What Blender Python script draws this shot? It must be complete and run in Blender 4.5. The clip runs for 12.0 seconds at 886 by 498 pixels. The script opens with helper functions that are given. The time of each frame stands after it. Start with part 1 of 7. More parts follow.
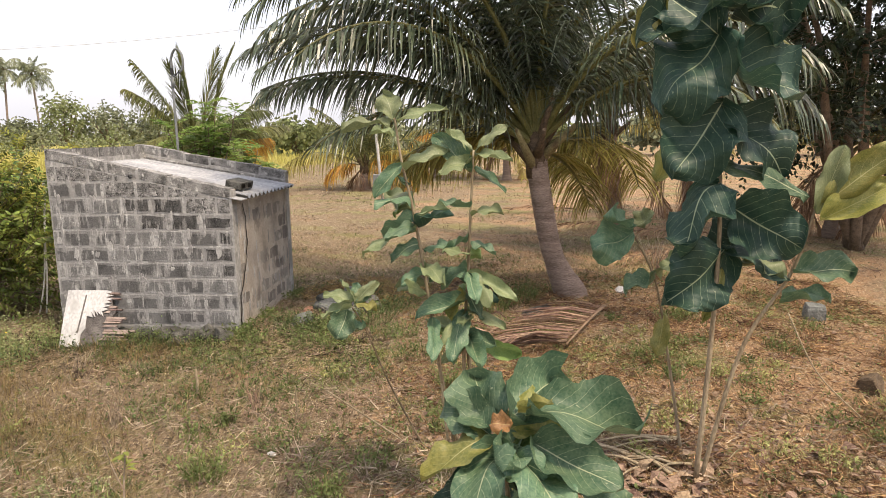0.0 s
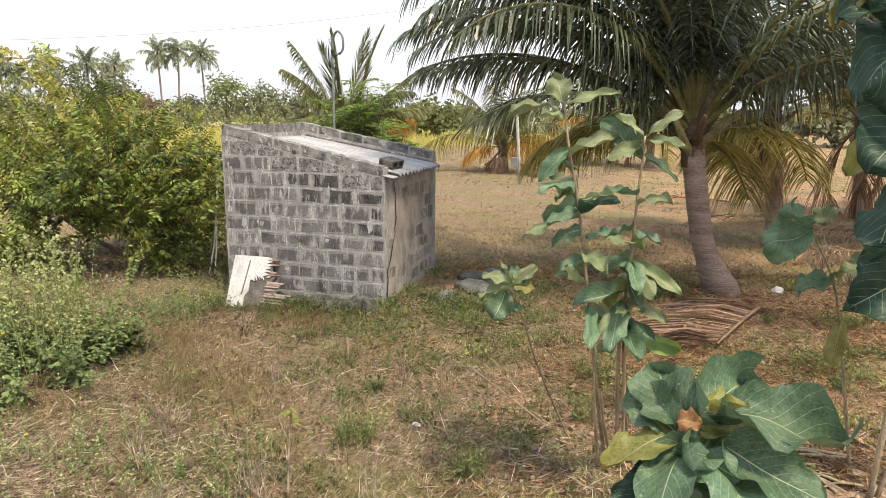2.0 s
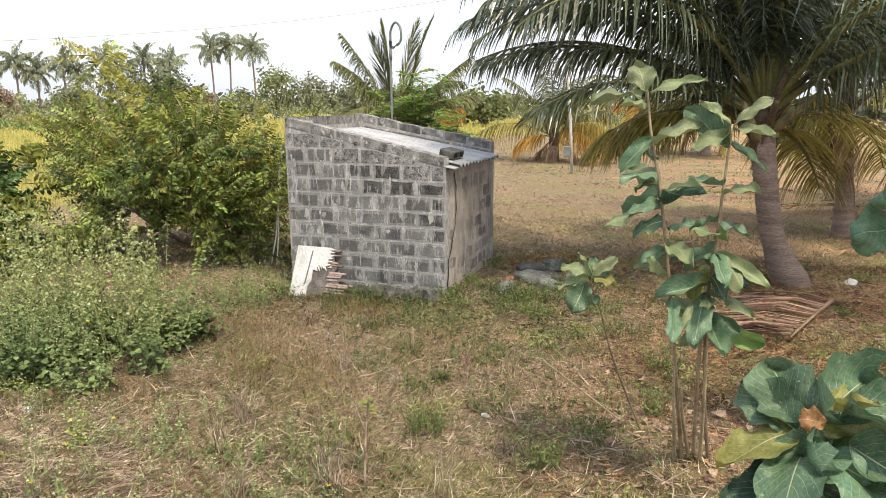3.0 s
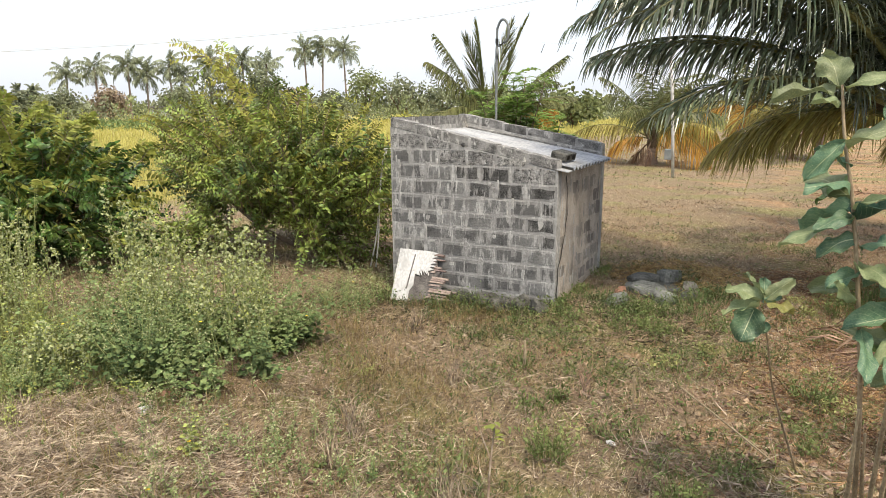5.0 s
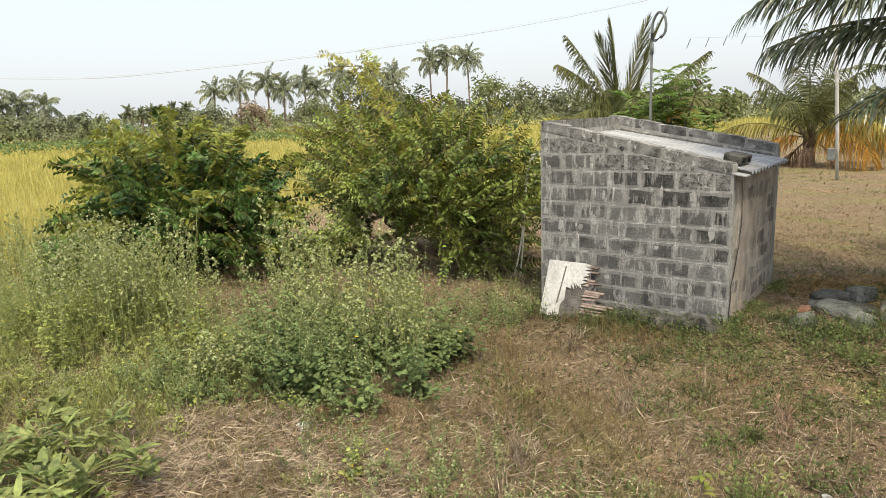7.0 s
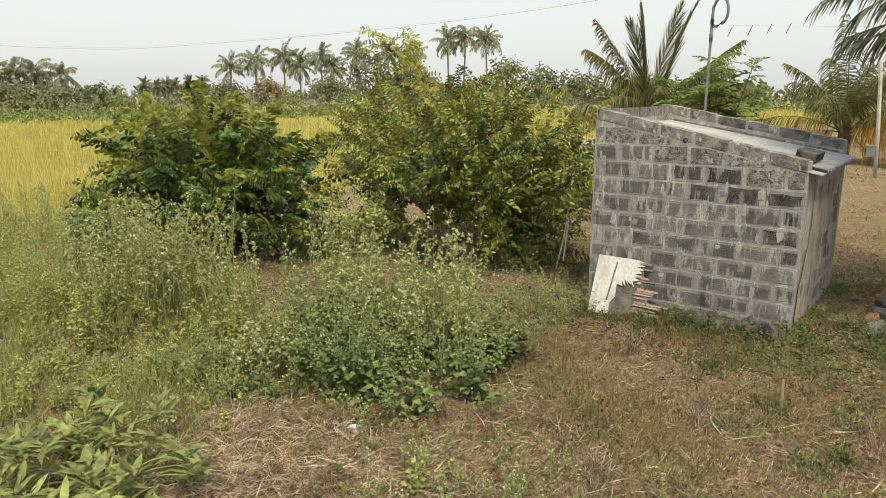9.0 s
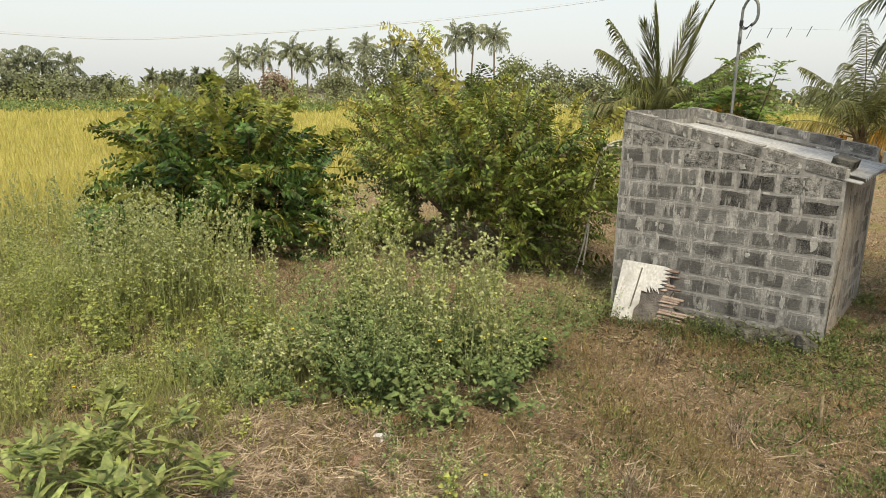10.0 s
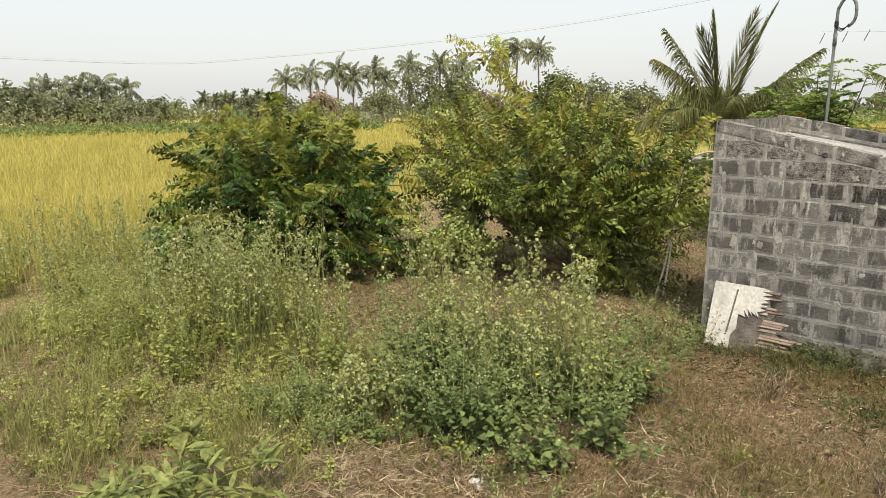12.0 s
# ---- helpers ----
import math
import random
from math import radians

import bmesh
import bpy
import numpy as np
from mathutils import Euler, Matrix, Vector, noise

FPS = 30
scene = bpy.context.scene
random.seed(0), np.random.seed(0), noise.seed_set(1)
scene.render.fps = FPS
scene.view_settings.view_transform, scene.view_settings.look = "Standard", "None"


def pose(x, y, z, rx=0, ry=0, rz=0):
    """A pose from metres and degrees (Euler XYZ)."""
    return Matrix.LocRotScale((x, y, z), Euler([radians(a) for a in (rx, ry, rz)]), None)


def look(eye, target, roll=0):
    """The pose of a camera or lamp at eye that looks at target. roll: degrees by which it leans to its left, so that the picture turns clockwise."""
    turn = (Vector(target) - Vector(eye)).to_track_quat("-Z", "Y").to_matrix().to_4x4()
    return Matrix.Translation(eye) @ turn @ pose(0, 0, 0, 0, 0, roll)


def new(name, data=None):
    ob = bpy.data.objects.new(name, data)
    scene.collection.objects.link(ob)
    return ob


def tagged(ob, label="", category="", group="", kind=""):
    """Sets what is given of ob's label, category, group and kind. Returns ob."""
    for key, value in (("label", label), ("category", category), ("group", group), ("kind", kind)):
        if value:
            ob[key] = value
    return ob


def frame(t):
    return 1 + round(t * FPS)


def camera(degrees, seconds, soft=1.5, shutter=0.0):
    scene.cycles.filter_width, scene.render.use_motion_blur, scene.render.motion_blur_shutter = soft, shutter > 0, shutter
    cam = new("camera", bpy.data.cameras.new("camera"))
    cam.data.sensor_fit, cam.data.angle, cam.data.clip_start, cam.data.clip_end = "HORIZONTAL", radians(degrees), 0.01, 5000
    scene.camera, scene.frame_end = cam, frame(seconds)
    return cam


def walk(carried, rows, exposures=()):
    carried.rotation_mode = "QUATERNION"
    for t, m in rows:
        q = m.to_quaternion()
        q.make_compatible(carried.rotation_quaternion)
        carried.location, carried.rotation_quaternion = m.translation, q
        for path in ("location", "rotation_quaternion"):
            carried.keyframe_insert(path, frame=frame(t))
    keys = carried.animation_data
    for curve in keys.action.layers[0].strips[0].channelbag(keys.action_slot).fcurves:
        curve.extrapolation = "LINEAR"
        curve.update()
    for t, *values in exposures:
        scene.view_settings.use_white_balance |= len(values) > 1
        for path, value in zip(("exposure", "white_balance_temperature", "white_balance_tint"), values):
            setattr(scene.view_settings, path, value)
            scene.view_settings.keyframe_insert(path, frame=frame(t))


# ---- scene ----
cam = camera(67.6, 12.0, 0.6)
PATH = [
    (0, (3.212, -7.709, 2.462), (3.043, -5.746, 2.116), -0.7),
    (0.5, (3.2, -7.704, 2.456), (2.964, -5.754, 2.082), -0.4),
    (1, (3.177, -7.715, 2.453), (2.862, -5.782, 2.046), 0.1),
    (1.5, (3.127, -7.732, 2.458), (2.685, -5.826, 2.043), 0.2),
    (2, (3.029, -7.75, 2.463), (2.481, -5.868, 2.068), 0.5),
    (2.5, (2.918, -7.792, 2.483), (2.31, -5.929, 2.083), -0.8),
    (3, (2.844, -7.806, 2.472), (2.167, -5.973, 2.047), -0.3),
    (3.2, (2.818, -7.789, 2.469), (2.103, -5.972, 2.034), -0.1),
    (5, (2.404, -7.59, 2.457), (1.502, -5.855, 2.036), -0.3),
    (5.5, (2.231, -7.594, 2.464), (1.257, -5.901, 2.035), -1.4),
    (6, (2.117, -7.545, 2.458), (1.058, -5.899, 2.045), -1.2),
    (6.5, (1.948, -7.439, 2.449), (0.782, -5.862, 2.057), -2.5),
    (7, (1.866, -7.411, 2.441), (0.657, -5.868, 2.044), -2.1),
    (7.2, (1.807, -7.394, 2.435), (0.614, -5.842, 2.027), -0.4),
    (8.8, (1.347, -7.446, 2.439), (0.155, -5.903, 1.993), -1.0),
    (9, (1.293, -7.384, 2.464), (0.068, -5.868, 2.016), -0.3),
    (9.5, (1.173, -7.355, 2.471), (-0.117, -5.895, 2.017), -0.0),
    (10, (1.014, -7.38, 2.479), (-0.216, -5.871, 2.022), 0.8),
    (10.5, (0.862, -7.433, 2.491), (-0.36, -5.905, 2.075), 1.0),
    (11, (0.765, -7.457, 2.48), (-0.502, -5.967, 2.062), 0.8),
    (11.5, (0.623, -7.36, 2.471), (-0.67, -5.894, 2.05), -0.4),
    (12, (0.468, -7.3, 2.454), (-0.868, -5.871, 2.042), -0.5),
]
walk(cam, [(t, look(eye, target, roll)) for t, eye, target, roll in PATH],
     exposures=[(0, 0.46, 6800, 18), (2, 0.5, 6650, 14), (3, 0.52, 6450, 13), (4, 0.52, 6420, 12), (5, 0.5, 6420, 12), (5.5, 0.4, 6500, 11), (6, 0.33, 6580, 10), (7, 0.29, 6650, 9), (9, 0.17, 7050, 7), (12, 0.19, 7050, 9)])

# ---- world, sun, exposure ----
SUN_AZ, SUN_EL = radians(130), radians(63)      # azimuth from +y towards +x
world = bpy.data.worlds.new("world")
scene.world = world
world.use_nodes = True
wn, wl = world.node_tree.nodes, world.node_tree.links
wn.clear()
sky = wn.new("ShaderNodeTexSky")
sky.sky_type, sky.sun_disc = "NISHITA", False
sky.sun_elevation, sky.sun_rotation = SUN_EL, SUN_AZ
sky.dust_density, sky.air_density, sky.ozone_density = 4.0, 1.2, 1.0
sky_bg = wn.new("ShaderNodeBackground")
sky_bg.inputs["Strength"].default_value = 0.06
haze_bg = wn.new("ShaderNodeBackground")
haze_bg.inputs["Color"].default_value = (0.88, 0.93, 1.0, 1)
haze_bg.inputs["Strength"].default_value = 0.66
add_bg = wn.new("ShaderNodeAddShader")
out_bg = wn.new("ShaderNodeOutputWorld")
wl.new(sky.outputs[0], sky_bg.inputs["Color"])
wl.new(sky_bg.outputs[0], add_bg.inputs[0])
wl.new(haze_bg.outputs[0], add_bg.inputs[1])
wl.new(add_bg.outputs[0], out_bg.inputs["Surface"])

sun_data = bpy.data.lights.new("sun", "SUN")
sun_data.energy, sun_data.angle, sun_data.color = 3.3, radians(7), (1.0, 0.88, 0.66)
sun = new("sun", sun_data)
sun.matrix_world = look((40 * math.sin(SUN_AZ), 40 * math.cos(SUN_AZ), 40 * math.tan(SUN_EL)), (0, 0, 0))

# ---- materials ----


def surface(name, dark, light, scale=8.0, fine=90.0, rough=0.85, bump=0.3, bump_scale=60.0, spec=0.3, metal=0.0,
            vary=0.25, by="object", glow_through=0.0, stain=None, stain_scale=2.0, stain_amount=0.5, smear=None, smear_amount=0.5, smear_stretch=(11, 11, 6.5), smear_mix=1.0, wash=None, wide=0.0, stretch=(1, 1, 1)):
    """A procedural surface: two colours mixed at two scales, an optional stain, relief, and a spread of brightness per piece."""
    mat = bpy.data.materials.new(name)
    mat.use_nodes = True
    n, l = mat.node_tree.nodes, mat.node_tree.links
    bsdf, out = n["Principled BSDF"], n["Material Output"]
    geo = n.new("ShaderNodeNewGeometry")
    mp = n.new("ShaderNodeMapping")
    mp.inputs["Scale"].default_value = stretch
    l.new(geo.outputs["Position"], mp.inputs["Vector"])
    big, small = n.new("ShaderNodeTexNoise"), n.new("ShaderNodeTexNoise")
    big.inputs["Scale"].default_value, big.inputs["Detail"].default_value = scale, 6
    small.inputs["Scale"].default_value, small.inputs["Detail"].default_value = fine, 4
    for t in (big, small):
        l.new(mp.outputs[0], t.inputs["Vector"])
    mixn = n.new("ShaderNodeMath")
    mixn.operation = "MULTIPLY_ADD"
    mixn.inputs[1].default_value = 0.5
    l.new(small.outputs[0], mixn.inputs[0])
    half = n.new("ShaderNodeMath")
    half.operation = "MULTIPLY"
    half.inputs[1].default_value = 0.5
    l.new(big.outputs[0], half.inputs[0])
    l.new(half.outputs[0], mixn.inputs[2])
    ramp = n.new("ShaderNodeValToRGB")
    ramp.color_ramp.elements[0].position, ramp.color_ramp.elements[1].position = 0.38 - wide, 0.62 + wide
    ramp.color_ramp.elements[0].color, ramp.color_ramp.elements[1].color = (*dark, 1), (*light, 1)
    l.new(mixn.outputs[0], ramp.inputs[0])
    colour = ramp.outputs[0]
    if stain:
        sn = n.new("ShaderNodeTexNoise")
        sn.inputs["Scale"].default_value, sn.inputs["Detail"].default_value, sn.inputs["Roughness"].default_value = stain_scale, 8, 0.65
        l.new(mp.outputs[0], sn.inputs["Vector"])
        sr = n.new("ShaderNodeMapRange")
        sr.inputs["From Min"].default_value, sr.inputs["From Max"].default_value = 0.68 - 0.3 * stain_amount, 0.82 - 0.3 * stain_amount
        l.new(sn.outputs[0], sr.inputs["Value"])
        sm = n.new("ShaderNodeMix")
        sm.data_type = "RGBA"
        l.new(sr.outputs[0], sm.inputs["Factor"])
        l.new(colour, sm.inputs["A"])
        sm.inputs["B"].default_value = (*stain, 1)
        colour = sm.outputs["Result"]
    if smear:
        sp = n.new("ShaderNodeMapping")
        sp.inputs["Scale"].default_value, sp.inputs["Location"].default_value = smear_stretch, (3.3, 1.7, 5.1)
        l.new(geo.outputs["Position"], sp.inputs["Vector"])
        sn = n.new("ShaderNodeTexNoise")
        sn.inputs["Scale"].default_value, sn.inputs["Detail"].default_value, sn.inputs["Roughness"].default_value = 1.0, 7, 0.7
        l.new(sp.outputs[0], sn.inputs["Vector"])
        sr = n.new("ShaderNodeMapRange")
        sr.inputs["From Min"].default_value, sr.inputs["From Max"].default_value = 0.7 - 0.3 * smear_amount, 0.8 - 0.3 * smear_amount
        sr.inputs["To Max"].default_value = smear_mix
        l.new(sn.outputs[0], sr.inputs["Value"])
        sm = n.new("ShaderNodeMix")
        sm.data_type = "RGBA"
        l.new(sr.outputs[0], sm.inputs["Factor"])
        l.new(colour, sm.inputs["A"])
        sm.inputs["B"].default_value = (*smear, 1)
        colour = sm.outputs["Result"]
    if wash:
        wn_ = n.new("ShaderNodeTexNoise")
        wn_.inputs["Scale"].default_value, wn_.inputs["Detail"].default_value, wn_.inputs["Roughness"].default_value = 3.6, 9, 0.72
        l.new(geo.outputs["Position"], wn_.inputs["Vector"])
        wr = n.new("ShaderNodeMapRange")
        wr.inputs["From Min"].default_value, wr.inputs["From Max"].default_value, wr.inputs["To Max"].default_value = 0.47, 0.62, 0.8
        l.new(wn_.outputs[0], wr.inputs["Value"])
        wm = n.new("ShaderNodeMix")
        wm.data_type = "RGBA"
        l.new(wr.outputs[0], wm.inputs["Factor"])
        l.new(colour, wm.inputs["A"])
        wm.inputs["B"].default_value = (*wash, 1)
        colour = wm.outputs["Result"]
    if vary:
        if by == "object":
            info = n.new("ShaderNodeObjectInfo")
            rnd = info.outputs["Random"]
        else:
            rnd = geo.outputs["Random Per Island"]
        vr = n.new("ShaderNodeMapRange")
        vr.inputs["To Min"].default_value, vr.inputs["To Max"].default_value = 1 - vary, 1 + vary
        l.new(rnd, vr.inputs["Value"])
        hs = n.new("ShaderNodeHueSaturation")
        l.new(vr.outputs[0], hs.inputs["Value"])
        hr = n.new("ShaderNodeMapRange")
        hr.inputs["To Min"].default_value, hr.inputs["To Max"].default_value = 0.5 - 0.04 * vary, 0.5 + 0.04 * vary
        l.new(rnd, hr.inputs["Value"])
        l.new(hr.outputs[0], hs.inputs["Hue"])
        l.new(colour, hs.inputs["Color"])
        colour = hs.outputs[0]
    l.new(colour, bsdf.inputs["Base Color"])
    bsdf.inputs["Roughness"].default_value = rough
    bsdf.inputs["Metallic"].default_value = metal
    bsdf.inputs["Specular IOR Level"].default_value = spec
    if bump:
        bn, bu = n.new("ShaderNodeTexNoise"), n.new("ShaderNodeBump")
        bn.inputs["Scale"].default_value, bn.inputs["Detail"].default_value = bump_scale, 6
        bu.inputs["Strength"].default_value, bu.inputs["Distance"].default_value = bump, 0.02
        l.new(mp.outputs[0], bn.inputs["Vector"])
        l.new(bn.outputs[0], bu.inputs["Height"])
        l.new(bu.outputs[0], bsdf.inputs["Normal"])
    if glow_through:
        tr, mx = n.new("ShaderNodeBsdfTranslucent"), n.new("ShaderNodeMixShader")
        l.new(colour, tr.inputs["Color"])
        mx.inputs[0].default_value = glow_through
        l.new(bsdf.outputs[0], mx.inputs[1])
        l.new(tr.outputs[0], mx.inputs[2])
        l.new(mx.outputs[0], out.inputs["Surface"])
    return mat


def veined(name, dark, light, vein):
    """A broad leaf: mottled blade with a pale midrib and side veins drawn along the leaf's own coordinates."""
    mat = surface(name, dark, light, scale=14, fine=120, rough=0.5, bump=0.15, bump_scale=70, spec=0.4, vary=0.22, glow_through=0.25)
    n, l = mat.node_tree.nodes, mat.node_tree.links
    uv, sep = n.new("ShaderNodeUVMap"), n.new("ShaderNodeSeparateXYZ")
    l.new(uv.outputs[0], sep.inputs[0])

    def calc(op, a, b=None, c=None):
        m = n.new("ShaderNodeMath")
        m.operation = op
        for i, v in enumerate((a, b, c)):
            if v is None:
                continue
            if isinstance(v, (int, float)):
                m.inputs[i].default_value = v
            else:
                l.new(v, m.inputs[i])
        return m.outputs[0]

    side = calc("ABSOLUTE", calc("SUBTRACT", sep.outputs[1], 0.5))
    mid = calc("LESS_THAN", side, calc("MULTIPLY_ADD", sep.outputs[0], -0.009, 0.015))
    run = calc("FRACT", calc("MULTIPLY", calc("SUBTRACT", sep.outputs[0], calc("MULTIPLY", calc("POWER", side, 1.25), 1.0)), 8.0))
    lateral = calc("LESS_THAN", run, calc("MULTIPLY_ADD", side, -0.05, 0.05))
    dust = n.new("ShaderNodeTexNoise")
    dust.inputs["Scale"].default_value, dust.inputs["Detail"].default_value = 55, 2
    geo_ = n.new("ShaderNodeNewGeometry")
    l.new(geo_.outputs["Position"], dust.inputs["Vector"])
    specks = calc("MULTIPLY", calc("GREATER_THAN", dust.outputs[0], 0.71), 0.45)
    lines = calc("MAXIMUM", calc("MAXIMUM", calc("MULTIPLY", mid, 0.9), calc("MULTIPLY", lateral, 0.58)), specks)
    mix = n.new("ShaderNodeMix")
    mix.data_type = "RGBA"
    bsdf = n["Principled BSDF"]
    old = bsdf.inputs["Base Color"].links[0].from_socket
    l.new(lines, mix.inputs["Factor"])
    l.new(old, mix.inputs["A"])
    mix.inputs["B"].default_value = (*vein, 1)
    for node in n:
        if node.type == "BSDF_TRANSLUCENT":
            l.new(mix.outputs["Result"], node.inputs["Color"])
    l.new(mix.outputs["Result"], bsdf.inputs["Base Color"])
    return mat


def ground_material():
    """Dry trampled soil with pale straw flecks, reddish bare patches and thin green growth."""
    mat = bpy.data.materials.new("ground_soil")
    mat.use_nodes = True
    n, l = mat.node_tree.nodes, mat.node_tree.links
    bsdf = n["Principled BSDF"]
    pos = n.new("ShaderNodeNewGeometry").outputs["Position"]

    def grain(scale, detail=8, rough=0.7, stretch=None, turn=0.0):
        t = n.new("ShaderNodeTexNoise")
        t.inputs["Scale"].default_value, t.inputs["Detail"].default_value, t.inputs["Roughness"].default_value = scale, detail, rough
        if stretch:
            mp = n.new("ShaderNodeMapping")
            mp.inputs["Scale"].default_value, mp.inputs["Rotation"].default_value = stretch, (0, 0, turn)
            l.new(pos, mp.inputs["Vector"])
            l.new(mp.outputs[0], t.inputs["Vector"])
        else:
            l.new(pos, t.inputs["Vector"])
        return t.outputs[0]

    def step(v, lo, hi):
        m = n.new("ShaderNodeMapRange")
        m.inputs["From Min"].default_value, m.inputs["From Max"].default_value = lo, hi
        l.new(v, m.inputs["Value"])
        return m.outputs[0]

    def mix(f, a, b):
        m = n.new("ShaderNodeMix")
        m.data_type = "RGBA"
        l.new(f, m.inputs["Factor"])
        for key, c in (("A", a), ("B", b)):
            if isinstance(c, tuple):
                m.inputs[key].default_value = (*c, 1)
            else:
                l.new(c, m.inputs[key])
        return m.outputs["Result"]

    fine = grain(30, 10, 0.85)
    col = mix(step(fine, 0.36, 0.64), (0.022, 0.0165, 0.011), (0.36, 0.265, 0.17))
    red = mix(step(fine, 0.36, 0.64), (0.05, 0.028, 0.015), (0.53, 0.335, 0.19))
    green = mix(step(fine, 0.36, 0.64), (0.022, 0.03, 0.01), (0.24, 0.24, 0.08))
    sep = n.new("ShaderNodeSeparateXYZ")
    l.new(pos, sep.inputs[0])
    litter = n.new("ShaderNodeMath")
    litter.operation = "MULTIPLY_ADD"
    litter.inputs[1].default_value = 0.2
    l.new(step(sep.outputs[0], -1.0, 5.0), litter.inputs[0])
    l.new(grain(0.5, 5), litter.inputs[2])
    col = mix(step(litter.outputs[0], 0.58, 0.7), col, red)
    col = mix(step(grain(0.75, 7, 0.72, (1, 1, 1), 0.7), 0.56, 0.68), col, green)
    lawn = mix(step(fine, 0.36, 0.64), (0.035, 0.036, 0.014), (0.32, 0.285, 0.125))
    col = mix(step(grain(0.32, 6, 0.6, (1, 2.2, 1), 0.2), 0.5, 0.6), col, lawn)
    col = mix(step(grain(2.6, 8, 0.75, (1, 1, 1), 1.1), 0.62, 0.72), col, (0.075, 0.055, 0.04))
    for turn in (0.3, 1.3, 2.4):
        col = mix(step(grain(9, 3, 0.6, (14, 1, 1), turn), 0.62, 0.68), col, (0.62, 0.52, 0.36))
    turf = mix(step(fine, 0.3, 0.7), (0.2, 0.185, 0.05), (0.46, 0.41, 0.14))
    edge = n.new("ShaderNodeMath")
    edge.operation = "MULTIPLY_ADD"
    edge.inputs[1].default_value = 4.0
    l.new(grain(0.3, 4), edge.inputs[0])
    l.new(sep.outputs[0], edge.inputs[2])
    col = mix(step(edge.outputs[0], -9.5, -11.5), col, turf)
    l.new(col, bsdf.inputs["Base Color"])
    bsdf.inputs["Roughness"].default_value, bsdf.inputs["Specular IOR Level"].default_value = 0.95, 0.1
    bu = n.new("ShaderNodeBump")
    bu.inputs["Strength"].default_value, bu.inputs["Distance"].default_value = 1.0, 0.03
    l.new(grain(30, 10, 0.75), bu.inputs["Height"])
    l.new(bu.outputs[0], bsdf.inputs["Normal"])
    return mat


M = {}
M["ground"] = ground_material()
M["block"] = surface("weathered_block", (0.085, 0.085, 0.083), (0.225, 0.222, 0.214), scale=5, fine=38, rough=0.95, bump=0.45, bump_scale=110, smear=(0.52, 0.51, 0.485), smear_amount=0.62,
                     smear_stretch=(17, 17, 4.0), smear_mix=0.75, wash=(0.17, 0.167, 0.16), spec=0.15, vary=0.3, stain=(0.06, 0.06, 0.058), stain_scale=3.0, stain_amount=0.5, wide=0.08)
M["block_edge"] = surface("mortar_wiped_block", (0.16, 0.158, 0.152), (0.345, 0.338, 0.324), scale=5, fine=38, rough=0.95, bump=0.3, bump_scale=90, smear=(0.5, 0.49, 0.466), smear_amount=0.6,
                          smear_stretch=(17, 17, 4.0), smear_mix=0.7, wash=(0.24, 0.236, 0.226), spec=0.15, vary=0.12, stain=(0.1, 0.1, 0.097), stain_scale=3.0, stain_amount=0.5)
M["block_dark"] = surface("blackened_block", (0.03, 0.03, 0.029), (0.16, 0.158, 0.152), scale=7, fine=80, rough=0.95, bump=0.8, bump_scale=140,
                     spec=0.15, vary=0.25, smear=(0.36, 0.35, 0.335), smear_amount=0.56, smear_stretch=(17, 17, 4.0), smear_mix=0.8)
M["mortar"] = surface("smeared_mortar", (0.23, 0.227, 0.218), (0.45, 0.441, 0.42), scale=3.2, fine=26, rough=0.95, bump=0.25, bump_scale=60,
                      spec=0.15, vary=0, stain=(0.15, 0.15, 0.144), stain_scale=3.4, stain_amount=0.5, wash=(0.29, 0.285, 0.272), smear=(0.52, 0.51, 0.485), smear_amount=0.52, smear_stretch=(15, 15, 3.0))
M["lime"] = surface("lime_run", (0.26, 0.254, 0.242), (0.46, 0.45, 0.43), scale=9, fine=40, rough=0.95, bump=0.2, bump_scale=60, spec=0.1, vary=0.25, wash=(0.22, 0.215, 0.205))
M["rubble"] = surface("pitted_block", (0.1, 0.1, 0.096), (0.36, 0.352, 0.336), scale=16, fine=75, rough=0.95, bump=1.0, bump_scale=70, spec=0.15, vary=0.2,
                      stain=(0.035, 0.035, 0.034), stain_scale=24, stain_amount=0.56, smear=(0.42, 0.41, 0.39), smear_amount=0.5, smear_stretch=(9, 9, 6))
M["plaster"] = surface("stained_plaster", (0.29, 0.255, 0.218), (0.5, 0.447, 0.388), scale=2.6, fine=60, rough=0.95, bump=0.5, bump_scale=60,
                       spec=0.15, vary=0.1, stain=(0.2, 0.178, 0.155), stain_scale=2.2, stain_amount=0.5, smear=(0.55, 0.515, 0.46), smear_amount=0.5, smear_stretch=(4.5, 4.5, 2.4), smear_mix=0.7)
M["side_block"] = surface("bare_side_block", (0.17, 0.155, 0.14), (0.31, 0.285, 0.255), scale=5, fine=70, rough=0.95, bump=0.7, bump_scale=120, spec=0.15, vary=0.25,
                          smear=(0.4, 0.37, 0.33), smear_amount=0.62, smear_stretch=(7, 7, 5))
M["coping"] = surface("coping_block", (0.1, 0.099, 0.095), (0.34, 0.333, 0.318), scale=7, fine=80, rough=0.95, bump=0.8, bump_scale=70,
                      spec=0.15, vary=0.25, stain=(0.06, 0.06, 0.058), stain_scale=4.5, stain_amount=0.52, smear=(0.52, 0.51, 0.48), smear_amount=0.5)
